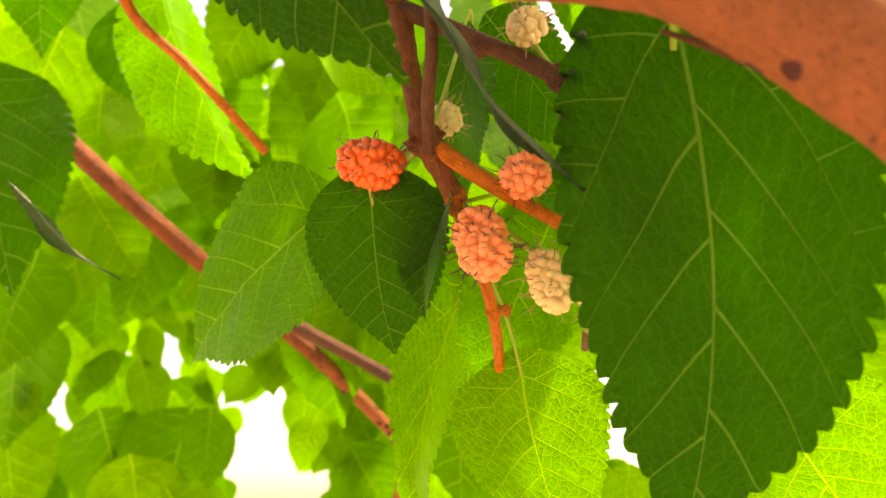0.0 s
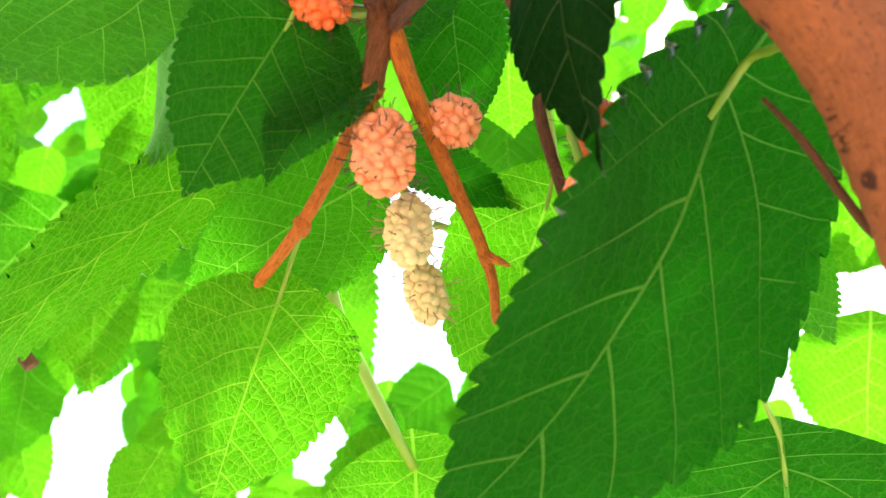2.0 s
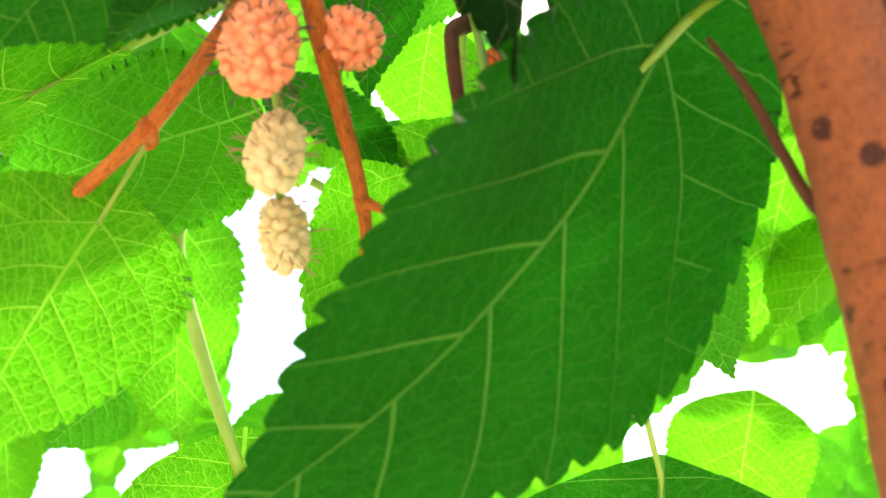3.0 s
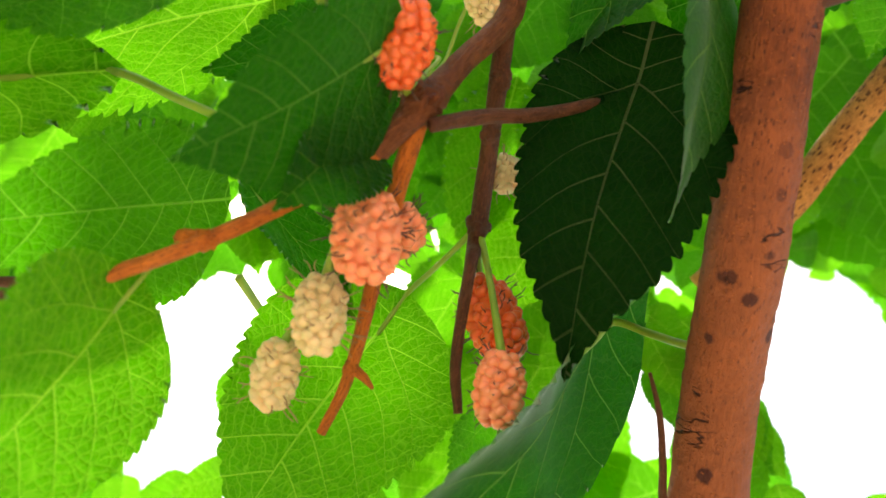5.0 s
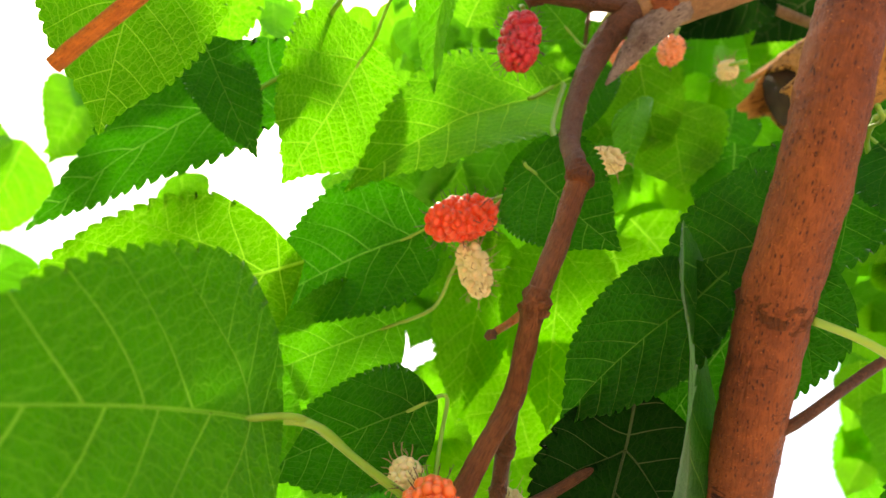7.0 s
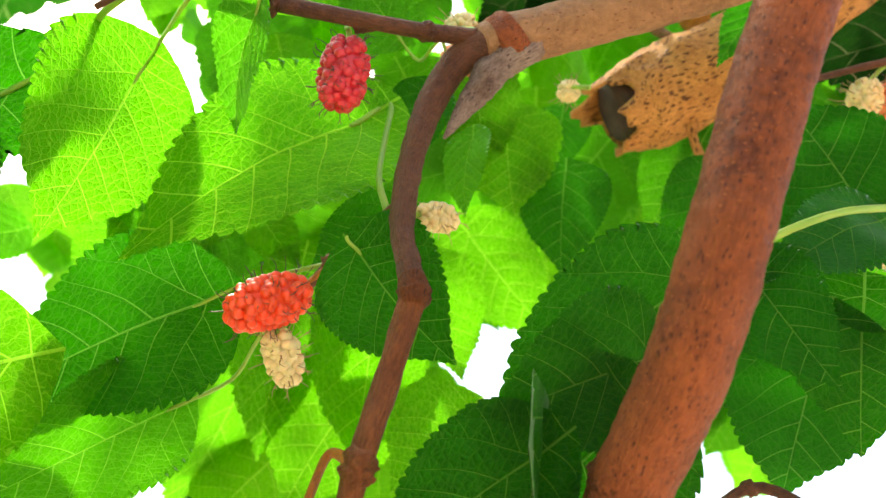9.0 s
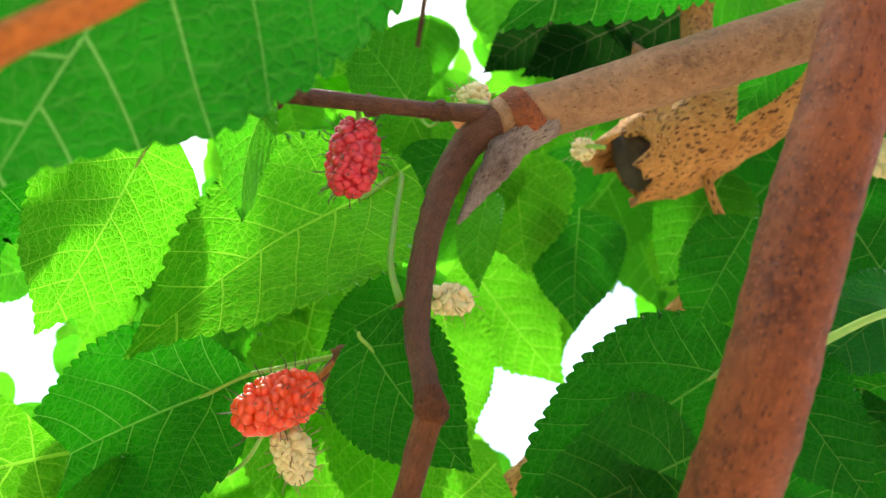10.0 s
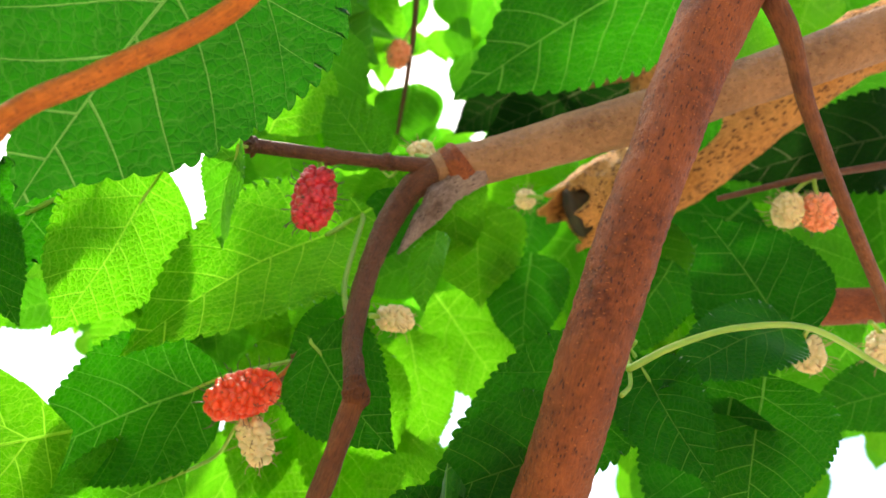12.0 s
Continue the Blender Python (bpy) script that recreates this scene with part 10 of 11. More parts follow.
leaf(canopy, (0.5469, -0.1793, 1.9208), (0.5789, -0.1816, 1.8730), (-0.6957, 0.5251, -0.4902), 0.0502, "mid", fold=0.2, bow=-0.0, fine=False)
leaf(canopy, (0.2122, 0.4660, 1.9218), (0.2205, 0.4471, 1.8898), (-0.9724, -0.1822, -0.1456), 0.0321, "lit", fold=0.15, bow=0.09, fine=False)
leaf(canopy, (0.2080, 0.4276, 1.8768), (0.2306, 0.4332, 1.8408), (-0.7136, -0.4685, -0.5209), 0.0346, "lit", fold=0.16, bow=0.1, fine=False)
leaf(canopy, (0.3580, 0.0611, 2.3318), (0.3779, 0.0480, 2.2954), (-0.8853, -0.2422, -0.3969), 0.0358, "mid", fold=0.18, bow=0.01, fine=False)
leaf(canopy, (0.4667, -0.2032, 2.1156), (0.5184, -0.1943, 2.0298), (-0.8502, 0.1840, -0.4933), 0.0850, "mid", bow=-0.01, fine=False)
leaf(canopy, (0.6565, 0.4889, 2.1464), (0.6652, 0.4515, 2.0638), (-0.8780, -0.4640, 0.1175), 0.0849, "mid", bow=0.01, fine=False)
leaf(canopy, (0.0925, -0.1862, 2.1626), (0.1190, -0.1526, 2.0730), (-0.8655, 0.4960, -0.0704), 0.0889, "mid", fold=0.07, bow=-0.04, fine=False)
leaf(canopy, (0.2036, -0.1093, 2.1291), (0.2459, -0.1165, 2.0529), (-0.8184, 0.3116, -0.4828), 0.0708, "lit", fold=0.21, bow=-0.05, fine=False)
leaf(canopy, (0.3526, -0.2147, 1.8797), (0.3636, -0.1615, 1.8136), (-0.9798, -0.0417, -0.1956), 0.0780, "lit", fold=0.1, bow=0.01, fine=False)
leaf(canopy, (0.0948, -0.0877, 2.1168), (0.1057, -0.1051, 2.0285), (-0.8832, 0.4273, -0.1932), 0.0751, "lit", fold=0.17, bow=0.03, fine=False)
leaf(canopy, (0.2760, -0.2523, 2.0598), (0.3322, -0.2609, 1.9636), (-0.2201, 0.9518, -0.2134), 0.0939, "lit", fold=0.15, bow=0.02, fine=False)
leaf(canopy, (0.5414, 0.0363, 1.9559), (0.5604, 0.0214, 1.9195), (-0.8360, 0.1885, -0.5154), 0.0344, "mid", fold=0.17, bow=0.09, fine=False)
leaf(canopy, (0.2223, -0.0738, 1.8320), (0.2306, -0.0506, 1.7969), (-0.9596, 0.2781, -0.0423), 0.0421, "mid", fold=0.15, bow=0.01, fine=False)
leaf(canopy, (0.5236, 0.3799, 1.9704), (0.5416, 0.3829, 1.9299), (-0.8891, -0.2060, -0.4086), 0.0355, "mid", fold=0.24, bow=0.04, fine=False)
leaf(canopy, (0.2101, -0.2581, 2.1573), (0.1927, -0.2694, 2.0715), (-0.6045, 0.7964, 0.0185), 0.0810, "lit", fold=0.17, bow=0.05, fine=False)
leaf(canopy, (0.4040, 0.0959, 2.2941), (0.4235, 0.1065, 2.2674), (-0.7507, -0.2049, -0.6281), 0.0305, "mid", fold=0.2, bow=-0.03, fine=False)
leaf(canopy, (0.2413, 0.1558, 1.9317), (0.2521, 0.1521, 1.8925), (-0.9515, 0.1365, -0.2758), 0.0404, "mid", fold=0.13, bow=-0.05, fine=False)
leaf(canopy, (0.2108, 0.3059, 2.0212), (0.2251, 0.2936, 1.9925), (-0.8866, 0.0408, -0.4606), 0.0306, "mid", fold=0.1, bow=-0.03, fine=False)
leaf(canopy, (0.4973, 0.3187, 2.2121), (0.5008, 0.3271, 2.1790), (-0.7132, -0.6579, -0.2417), 0.0309, "mid", fold=0.08, bow=0.04, fine=False)
leaf(canopy, (0.2382, 0.0526, 1.9646), (0.2590, 0.0892, 1.8891), (-0.9654, 0.0109, -0.2607), 0.0775, "lit", fold=0.06, bow=0.08, fine=False)
leaf(canopy, (0.3504, 0.0616, 2.3012), (0.3686, 0.0527, 2.2631), (-0.8574, 0.2236, -0.4636), 0.0397, "mid", fold=0.17, bow=0.02, fine=False)
leaf(canopy, (0.3084, 0.1661, 1.9640), (0.3273, 0.1392, 1.9189), (-0.9230, -0.0025, -0.3847), 0.0462, "mid", fold=0.18, bow=-0.06, fine=False)
leaf(canopy, (0.2384, 0.0054, 1.9767), (0.2550, 0.0192, 1.9465), (-0.8188, 0.5368, -0.2037), 0.0344, "mid", fold=0.23, bow=-0.01, fine=False)
leaf(canopy, (0.5226, 0.3066, 2.2153), (0.5461, 0.3182, 2.1631), (-0.8602, 0.4165, -0.2942), 0.0561, "lit", fold=0.2, bow=-0.04, fine=False)
leaf(canopy, (0.6344, 0.2104, 2.0566), (0.6522, 0.2550, 1.9856), (-0.7553, -0.4538, -0.4729), 0.0813, "lit", fold=0.09, bow=0.07, fine=False)
leaf(canopy, (0.5894, 0.2935, 1.9079), (0.5823, 0.2809, 1.8731), (-0.9496, 0.3016, 0.0852), 0.0305, "mid", fold=0.14, bow=-0.02, fine=False)
leaf(canopy, (0.3364, 0.0901, 2.2223), (0.3363, 0.1145, 2.1908), (-0.9828, 0.1450, 0.1146), 0.0397, "lit", fold=0.16, bow=-0.0, fine=False)
leaf(canopy, (0.5083, -0.3105, 1.9475), (0.5450, -0.3067, 1.8818), (-0.8154, 0.3841, -0.4332), 0.0727, "lit", fold=0.09, bow=0.02, fine=False)
leaf(canopy, (0.2909, 0.0888, 1.9299), (0.3026, 0.1034, 1.9016), (-0.8744, 0.4700, -0.1205), 0.0276, "mid", fold=0.09, bow=0.08, fine=False)
leaf(canopy, (0.3299, 0.0631, 2.3571), (0.3623, 0.0606, 2.2991), (-0.6402, 0.6642, -0.3860), 0.0528, "lit", fold=0.06, bow=-0.03, fine=False)
leaf(canopy, (0.1701, 0.1136, 2.1296), (0.1776, 0.1285, 2.0994), (-0.9363, 0.3458, -0.0620), 0.0316, "mid", fold=0.22, bow=-0.01, fine=False)
leaf(canopy, (0.1824, 0.4495, 2.1069), (0.1875, 0.4327, 2.0652), (-0.9190, -0.3916, 0.0457), 0.0377, "mid", bow=-0.03, fine=False)
leaf(canopy, (0.0854, -0.2070, 2.3139), (0.1144, -0.2475, 2.2377), (-0.3182, 0.7819, -0.5361), 0.0776, "mid", fold=0.13, bow=0.03, fine=False)
leaf(canopy, (0.1534, 0.2319, 2.1616), (0.1764, 0.2290, 2.1274), (-0.8254, 0.0678, -0.5604), 0.0358, "mid", fold=0.07, bow=-0.01, fine=False)
leaf(canopy, (0.0925, -0.1689, 2.2604), (0.1589, -0.1752, 2.1563), (-0.3089, 0.9169, -0.2528), 0.0976, "lit", fold=0.22, bow=0.07, fine=False)
leaf(canopy, (0.0798, 0.2627, 2.0824), (0.0649, 0.2181, 2.0029), (-0.3729, 0.8370, -0.4005), 0.0741, "mid", fold=0.1, bow=0.04, fine=False)
leaf(canopy, (0.2216, 0.1117, 1.8947), (0.2342, 0.0931, 1.8668), (-0.5564, 0.5519, -0.6212), 0.0336, "mid", fold=0.22, bow=-0.04, fine=False)
leaf(canopy, (0.0396, -0.0549, 2.1845), (0.0815, -0.0617, 2.1093), (-0.8720, 0.0325, -0.4885), 0.0709, "mid", fold=0.18, bow=0.04, fine=False)
leaf(canopy, (0.1887, -0.1844, 2.1598), (0.2212, -0.2381, 2.0756), (-0.1999, 0.7893, -0.5805), 0.0978, "lit", fold=0.23, bow=0.01, fine=False)
leaf(canopy, (0.1954, -0.2334, 1.9947), (0.2654, -0.1872, 1.9030), (-0.8041, 0.4517, -0.3865), 0.1172, "mid", fold=0.08, bow=-0.03, fine=False)
leaf(canopy, (0.3251, -0.0022, 2.2367), (0.3209, -0.0365, 2.1167), (-0.9603, 0.2755, -0.0449), 0.1093, "mid", fold=0.23, bow=0.07, fine=False)
leaf(canopy, (0.3201, 0.1026, 2.3579), (0.3176, 0.0585, 2.3122), (-0.8821, 0.3619, -0.3014), 0.0577, "mid", fold=0.21, bow=0.08, fine=False)
leaf(canopy, (0.3740, -0.3295, 2.0014), (0.3801, -0.3081, 1.9679), (-0.9618, -0.1158, -0.2479), 0.0337, "lit", fold=0.22, bow=0.07, fine=False)
leaf(canopy, (0.3864, 0.1426, 2.2717), (0.3925, 0.0911, 2.2123), (-0.4551, 0.6487, -0.6100), 0.0662, "mid", fold=0.08, fine=False)
leaf(canopy, (0.0931, -0.1262, 2.0081), (0.0978, -0.1595, 1.9038), (-0.5924, 0.7595, -0.2686), 0.1043, "lit", fold=0.17, bow=-0.02, fine=False)
leaf(canopy, (0.2679, -0.2846, 1.9303), (0.2813, -0.2952, 1.8994), (-0.4558, 0.7615, -0.4608), 0.0279, "lit", fold=0.06, bow=0.07, fine=False)
leaf(canopy, (0.3381, -0.3301, 1.9981), (0.3442, -0.2952, 1.9419), (-0.9884, 0.1511, -0.0144), 0.0649, "mid", fold=0.14, bow=0.04, fine=False)
leaf(canopy, (0.0942, 0.1513, 2.0642), (0.0977, 0.1484, 2.0187), (-0.7119, 0.6952, -0.0990), 0.0373, "mid", fold=0.19, bow=-0.03, fine=False)
leaf(canopy, (0.3880, -0.2911, 1.9345), (0.4200, -0.2985, 1.8797), (-0.8027, 0.3079, -0.5107), 0.0551, "mid", fold=0.19, bow=0.1, fine=False)
leaf(canopy, (0.2268, -0.0605, 1.8375), (0.2409, -0.0480, 1.8098), (-0.8425, 0.4980, -0.2055), 0.0311, "mid", fold=0.13, bow=0.09, fine=False)
leaf(canopy, (0.2258, 0.2086, 2.1975), (0.2400, 0.1949, 2.1651), (-0.9114, -0.3153, -0.2643), 0.0305, "lit", fold=0.23, bow=0.05, fine=False)
leaf(canopy, (0.2092, -0.0271, 1.8286), (0.2306, -0.0280, 1.7966), (-0.8068, 0.2231, -0.5471), 0.0356, "mid", fold=0.2, bow=0.03, fine=False)
leaf(canopy, (0.3133, 0.1894, 2.2351), (0.3144, 0.1675, 2.2106), (-0.8383, 0.3878, -0.3832), 0.0256, "lit", fold=0.22, bow=-0.04, fine=False)
leaf(canopy, (0.3600, 0.3712, 2.2364), (0.3571, 0.3479, 2.2137), (-0.9110, 0.3400, -0.2333), 0.0260, "mid", fold=0.15, bow=0.05, fine=False)
leaf(canopy, (0.2946, 0.4436, 1.9378), (0.2894, 0.4401, 1.9055), (-0.8303, -0.5227, 0.1937), 0.0263, "lit", fold=0.17, bow=0.09, fine=False)
leaf(canopy, (0.3479, 0.1881, 2.3618), (0.3414, 0.2125, 2.3071), (-0.6915, -0.6868, -0.2239), 0.0542, "lit", fold=0.15, bow=-0.03, fine=False)
leaf(canopy, (0.3118, 0.1169, 2.3484), (0.3247, 0.1023, 2.3203), (-0.9031, 0.0287, -0.4285), 0.0329, "mid", fold=0.23, bow=-0.02, fine=False)
leaf(canopy, (0.1339, -0.1345, 2.3196), (0.1396, -0.1849, 2.2475), (-0.0666, 0.8154, -0.5750), 0.0710, "lit", fold=0.25, bow=0.02, fine=False)
leaf(canopy, (0.1432, -0.3528, 2.4330), (0.1871, -0.2908, 2.3470), (-0.9184, 0.1327, -0.3728), 0.1024, "lit", fold=0.25, fine=False)
leaf(canopy, (0.0416, -0.1348, 2.0367), (0.0765, -0.1425, 1.9296), (-0.2798, 0.9468, -0.1591), 0.0996, "mid", fold=0.15, bow=0.0, fine=False)
leaf(canopy, (-0.4222, 0.6676, 1.6200), (-0.4126, 0.6634, 1.5883), (0.4756, -0.8421, 0.2543), 0.0278, "lit", fold=0.18, bow=-0.04, fine=False)
leaf(canopy, (-0.2006, 0.6644, 1.6381), (-0.1984, 0.6744, 1.6073), (0.6371, -0.7452, -0.1969), 0.0293, "lit", fold=0.18, bow=0.03, fine=False)
leaf(canopy, (-0.2883, 0.7862, 1.5447), (-0.2922, 0.7982, 1.5145), (0.7037, -0.6234, -0.3408), 0.0295, "mid", fold=0.19, bow=0.07, fine=False)
leaf(canopy, (-0.2054, 0.5911, 1.8957), (-0.1950, 0.6000, 1.8663), (0.4270, -0.8964, -0.1189), 0.0256, "mid", fold=0.21, bow=0.0, fine=False)
leaf(canopy, (-0.3810, 0.7806, 1.6807), (-0.3637, 0.7814, 1.6441), (0.7205, -0.6107, 0.3286), 0.0332, "lit", fold=0.18, bow=-0.0, fine=False)
leaf(canopy, (0.0800, 0.9669, 1.5665), (0.1178, 0.9626, 1.5178), (-0.2172, -0.9727, -0.0814), 0.0542, "mid", fold=0.24, bow=-0.03, fine=False)
leaf(canopy, (-0.1971, 0.6314, 1.5086), (-0.1921, 0.6418, 1.4765), (0.1781, -0.9443, -0.2768), 0.0267, "lit", fold=0.07, bow=0.01, fine=False)
leaf(canopy, (0.1226, 0.6667, 1.5859), (0.1089, 0.6779, 1.5551), (-0.0245, -0.9433, -0.3311), 0.0286, "lit", fold=0.25, bow=0.1, fine=False)
leaf(canopy, (0.6005, 0.8442, 1.6787), (0.5827, 0.8500, 1.6481), (-0.1111, -0.9861, -0.1234), 0.0304, "mid", fold=0.16, bow=0.09, fine=False)
leaf(canopy, (-0.3552, 0.8922, 1.8063), (-0.3727, 0.9068, 1.7692), (0.2248, -0.8656, -0.4474), 0.0403, "lit", fold=0.11, bow=0.05, fine=False)
leaf(canopy, (0.1698, 0.8310, 1.8878), (0.1972, 0.8509, 1.8408), (-0.3484, -0.7729, -0.5303), 0.0563, "lit", fold=0.05, bow=0.05, fine=False)
leaf(canopy, (-0.2377, 1.0602, 1.5641), (-0.2338, 1.0586, 1.5083), (0.2455, -0.9683, 0.0454), 0.0490, "mid", fold=0.06, bow=-0.05, fine=False)
leaf(canopy, (0.1746, 0.7473, 1.8411), (0.1906, 0.7510, 1.8092), (-0.2934, -0.9214, -0.2548), 0.0327, "mid", fold=0.19, bow=-0.03, fine=False)
leaf(canopy, (-0.1099, 0.9291, 1.6572), (-0.1306, 0.9457, 1.6260), (0.0725, -0.8598, -0.5055), 0.0368, "lit", fold=0.17, bow=-0.02, fine=False)
leaf(canopy, (0.0435, 0.7803, 1.5926), (0.0660, 0.7875, 1.5553), (0.3878, -0.9201, 0.0560), 0.0401, "mid", fold=0.07, bow=0.03, fine=False)
leaf(canopy, (0.6439, 0.6905, 1.9685), (0.6228, 0.7121, 1.9360), (-0.7947, -0.5949, 0.1204), 0.0355, "lit", fold=0.14, bow=0.04, fine=False)
leaf(canopy, (0.3849, 0.8069, 1.7772), (0.3667, 0.8094, 1.7458), (0.0790, -0.9891, -0.1240), 0.0328, "lit", fold=0.13, bow=0.08, fine=False)
leaf(canopy, (0.6117, 0.7046, 1.7848), (0.6204, 0.7120, 1.7483), (-0.7522, -0.5880, -0.2974), 0.0312, "mid", fold=0.05, bow=0.01, fine=False)
leaf(canopy, (0.3285, 0.3667, 1.6912), (0.3129, 0.3844, 1.6650), (-0.4784, -0.8328, -0.2786), 0.0276, "lit", fold=0.15, fine=False)
leaf(canopy, (0.5474, 0.6071, 1.8866), (0.5683, 0.6080, 1.8605), (-0.7173, -0.3727, -0.5887), 0.0288, "mid", fold=0.18, bow=-0.05, fine=False)
leaf(canopy, (0.5530, 0.3961, 1.9556), (0.5221, 0.4134, 1.9061), (-0.5650, -0.8225, 0.0653), 0.0510, "mid", fold=0.16, bow=0.02, fine=False)
leaf(canopy, (0.5496, 0.6165, 2.0729), (0.5512, 0.6360, 2.0347), (-0.9390, -0.2886, -0.1869), 0.0340, "mid", fold=0.06, bow=-0.01, fine=False)
leaf(canopy, (0.2230, 0.7531, 1.8225), (0.2420, 0.7521, 1.7960), (-0.4971, -0.8041, -0.3261), 0.0265, "lit", fold=0.21, bow=0.09, fine=False)
leaf(canopy, (0.5110, 0.7753, 1.7616), (0.4918, 0.7892, 1.7245), (-0.5836, -0.8120, -0.0031), 0.0431, "lit", fold=0.22, bow=0.1, fine=False)
leaf(canopy, (0.3036, 0.9706, 1.6961), (0.3183, 0.9611, 1.6670), (-0.6844, -0.7205, -0.1114), 0.0331, "mid", fold=0.17, bow=-0.02, fine=False)
leaf(canopy, (0.3664, 1.0098, 1.7636), (0.3494, 1.0275, 1.7357), (-0.1383, -0.8722, -0.4692), 0.0309, "lit", fold=0.24, bow=0.01, fine=False)
leaf(canopy, (0.2971, 0.7038, 1.9717), (0.2880, 0.7054, 1.9123), (-0.0046, -0.9997, -0.0250), 0.0481, "lit", fold=0.18, bow=-0.02, fine=False)
leaf(canopy, (0.5625, 0.3139, 1.9328), (0.5889, 0.3345, 1.8854), (-0.8774, 0.0261, -0.4790), 0.0456, "lit", fold=0.19, bow=-0.04, fine=False)
leaf(canopy, (0.3211, 0.0506, 1.8026), (0.3305, 0.0304, 1.7771), (-0.3599, 0.6614, -0.6581), 0.0329, "lit", fold=0.23, bow=-0.03, fine=False)
leaf(canopy, (0.2605, -0.0528, 1.9545), (0.2458, -0.0793, 1.9220), (-0.3967, 0.7909, -0.4659), 0.0392, "mid", fold=0.16, bow=-0.03, fine=False)
leaf(canopy, (0.5673, 0.0082, 2.1309), (0.5586, -0.0004, 2.0851), (-0.5008, 0.8628, -0.0687), 0.0398, "lit", fold=0.09, bow=0.02, fine=False)
leaf(canopy, (0.5196, 0.0491, 2.1179), (0.5379, 0.0403, 2.0885), (-0.7788, 0.2692, -0.5666), 0.0288, "lit", fold=0.14, bow=-0.06, fine=False)
leaf(canopy, (0.2067, 0.3605, 2.1086), (0.2257, 0.3643, 2.0668), (-0.7888, -0.4669, -0.3997), 0.0404, "lit", fold=0.16, bow=-0.05, fine=False)
leaf(canopy, (0.4165, -0.2155, 2.1506), (0.4078, -0.1900, 2.1166), (-0.9744, -0.0376, 0.2219), 0.0371, "lit", fold=0.22, bow=0.07, fine=False)
leaf(canopy, (0.5231, -0.0061, 2.0763), (0.5179, 0.0293, 2.0465), (-0.8729, -0.3835, -0.3016), 0.0396, "lit", fold=0.13, bow=-0.05, fine=False)
leaf(canopy, (0.4017, -0.1251, 2.1023), (0.4060, -0.1159, 2.0623), (-0.8988, 0.4384, 0.0032), 0.0371, "lit", fold=0.07, bow=-0.05, fine=False)
leaf(canopy, (0.3368, 0.3796, 2.2070), (0.3521, 0.3746, 2.1775), (-0.8851, 0.0268, -0.4646), 0.0285, "mid", fold=0.16, bow=-0.04, fine=False)
leaf(canopy, (0.1808, 0.4504, 1.8895), (0.1989, 0.4391, 1.8647), (-0.7988, 0.0418, -0.6002), 0.0324, "lit", fold=0.08, bow=0.01, fine=False)
leaf(canopy, (0.1762, 0.1656, 1.8469), (0.1904, 0.1555, 1.8197), (-0.6922, 0.4809, -0.5382), 0.0264, "lit", fold=0.23, bow=0.01, fine=False)
leaf(canopy, (0.4417, 0.5747, 2.0087), (0.4435, 0.6048, 1.9781), (-0.6111, -0.5458, -0.5732), 0.0389, "mid", fold=0.18, bow=-0.04, fine=False)
leaf(canopy, (0.4068, 0.3841, 2.0809), (0.4267, 0.3821, 2.0539), (-0.8009, 0.0565, -0.5961), 0.0264, "lit", fold=0.22, bow=0.09, fine=False)
leaf(canopy, (0.5746, -0.1256, 1.9109), (0.5734, -0.1492, 1.8874), (-0.9721, 0.1881, -0.1398), 0.0317, "lit", fold=0.14, bow=0.09, fine=False)
leaf(canopy, (0.3165, 0.5392, 2.0619), (0.3102, 0.5284, 2.0303), (-0.8412, -0.4370, 0.3184), 0.0271, "lit", fold=0.23, bow=0.04, fine=False)
leaf(canopy, (0.2331, 0.4418, 1.7773), (0.2277, 0.4124, 1.7468), (-0.8971, -0.2261, 0.3796), 0.0365, "lit", fold=0.06, bow=0.05, fine=False)
leaf(canopy, (0.5968, -0.1163, 1.9252), (0.6070, -0.1221, 1.8948), (-0.9499, -0.0744, -0.3034), 0.0256, "lit", fold=0.24, bow=-0.03, fine=False)
leaf(canopy, (0.2767, 0.3620, 1.9662), (0.2824, 0.3587, 1.9224), (-0.9590, -0.2634, -0.1043), 0.0364, "mid", fold=0.23, fine=False)
leaf(canopy, (0.3492, 0.1158, 1.9112), (0.3670, 0.1053, 1.8814), (-0.8701, -0.1155, -0.4792), 0.0300, "lit", fold=0.07, bow=0.08, fine=False)
leaf(canopy, (0.5944, 0.4348, 2.0108), (0.6099, 0.4226, 1.9800), (-0.8874, 0.0365, -0.4596), 0.0285, "lit", fold=0.1, bow=-0.05, fine=False)
leaf(canopy, (0.5228, 0.4085, 1.9668), (0.5448, 0.4134, 1.9285), (-0.8059, -0.3120, -0.5032), 0.0406, "mid", fold=0.11, bow=-0.05, fine=False)
leaf(canopy, (0.2842, 0.3461, 2.1380), (0.2812, 0.3206, 2.1133), (-0.4745, 0.6402, -0.6042), 0.0283, "mid", fold=0.25, bow=0.08, fine=False)
leaf(canopy, (0.2517, -0.0058, 1.9925), (0.2643, -0.0066, 1.9552), (-0.5155, 0.8350, -0.1923), 0.0321, "mid", fold=0.24, bow=0.08, fine=False)
leaf(canopy, (0.3608, 0.4526, 1.9908), (0.3554, 0.4316, 1.9587), (-0.9733, -0.0808, 0.2147), 0.0368, "lit", fold=0.2, bow=-0.0, fine=False)
leaf(canopy, (0.1916, 0.0863, 1.8808), (0.2067, 0.0740, 1.8488), (-0.7384, 0.4353, -0.5151), 0.0296, "lit", fold=0.16, bow=0.07, fine=False)
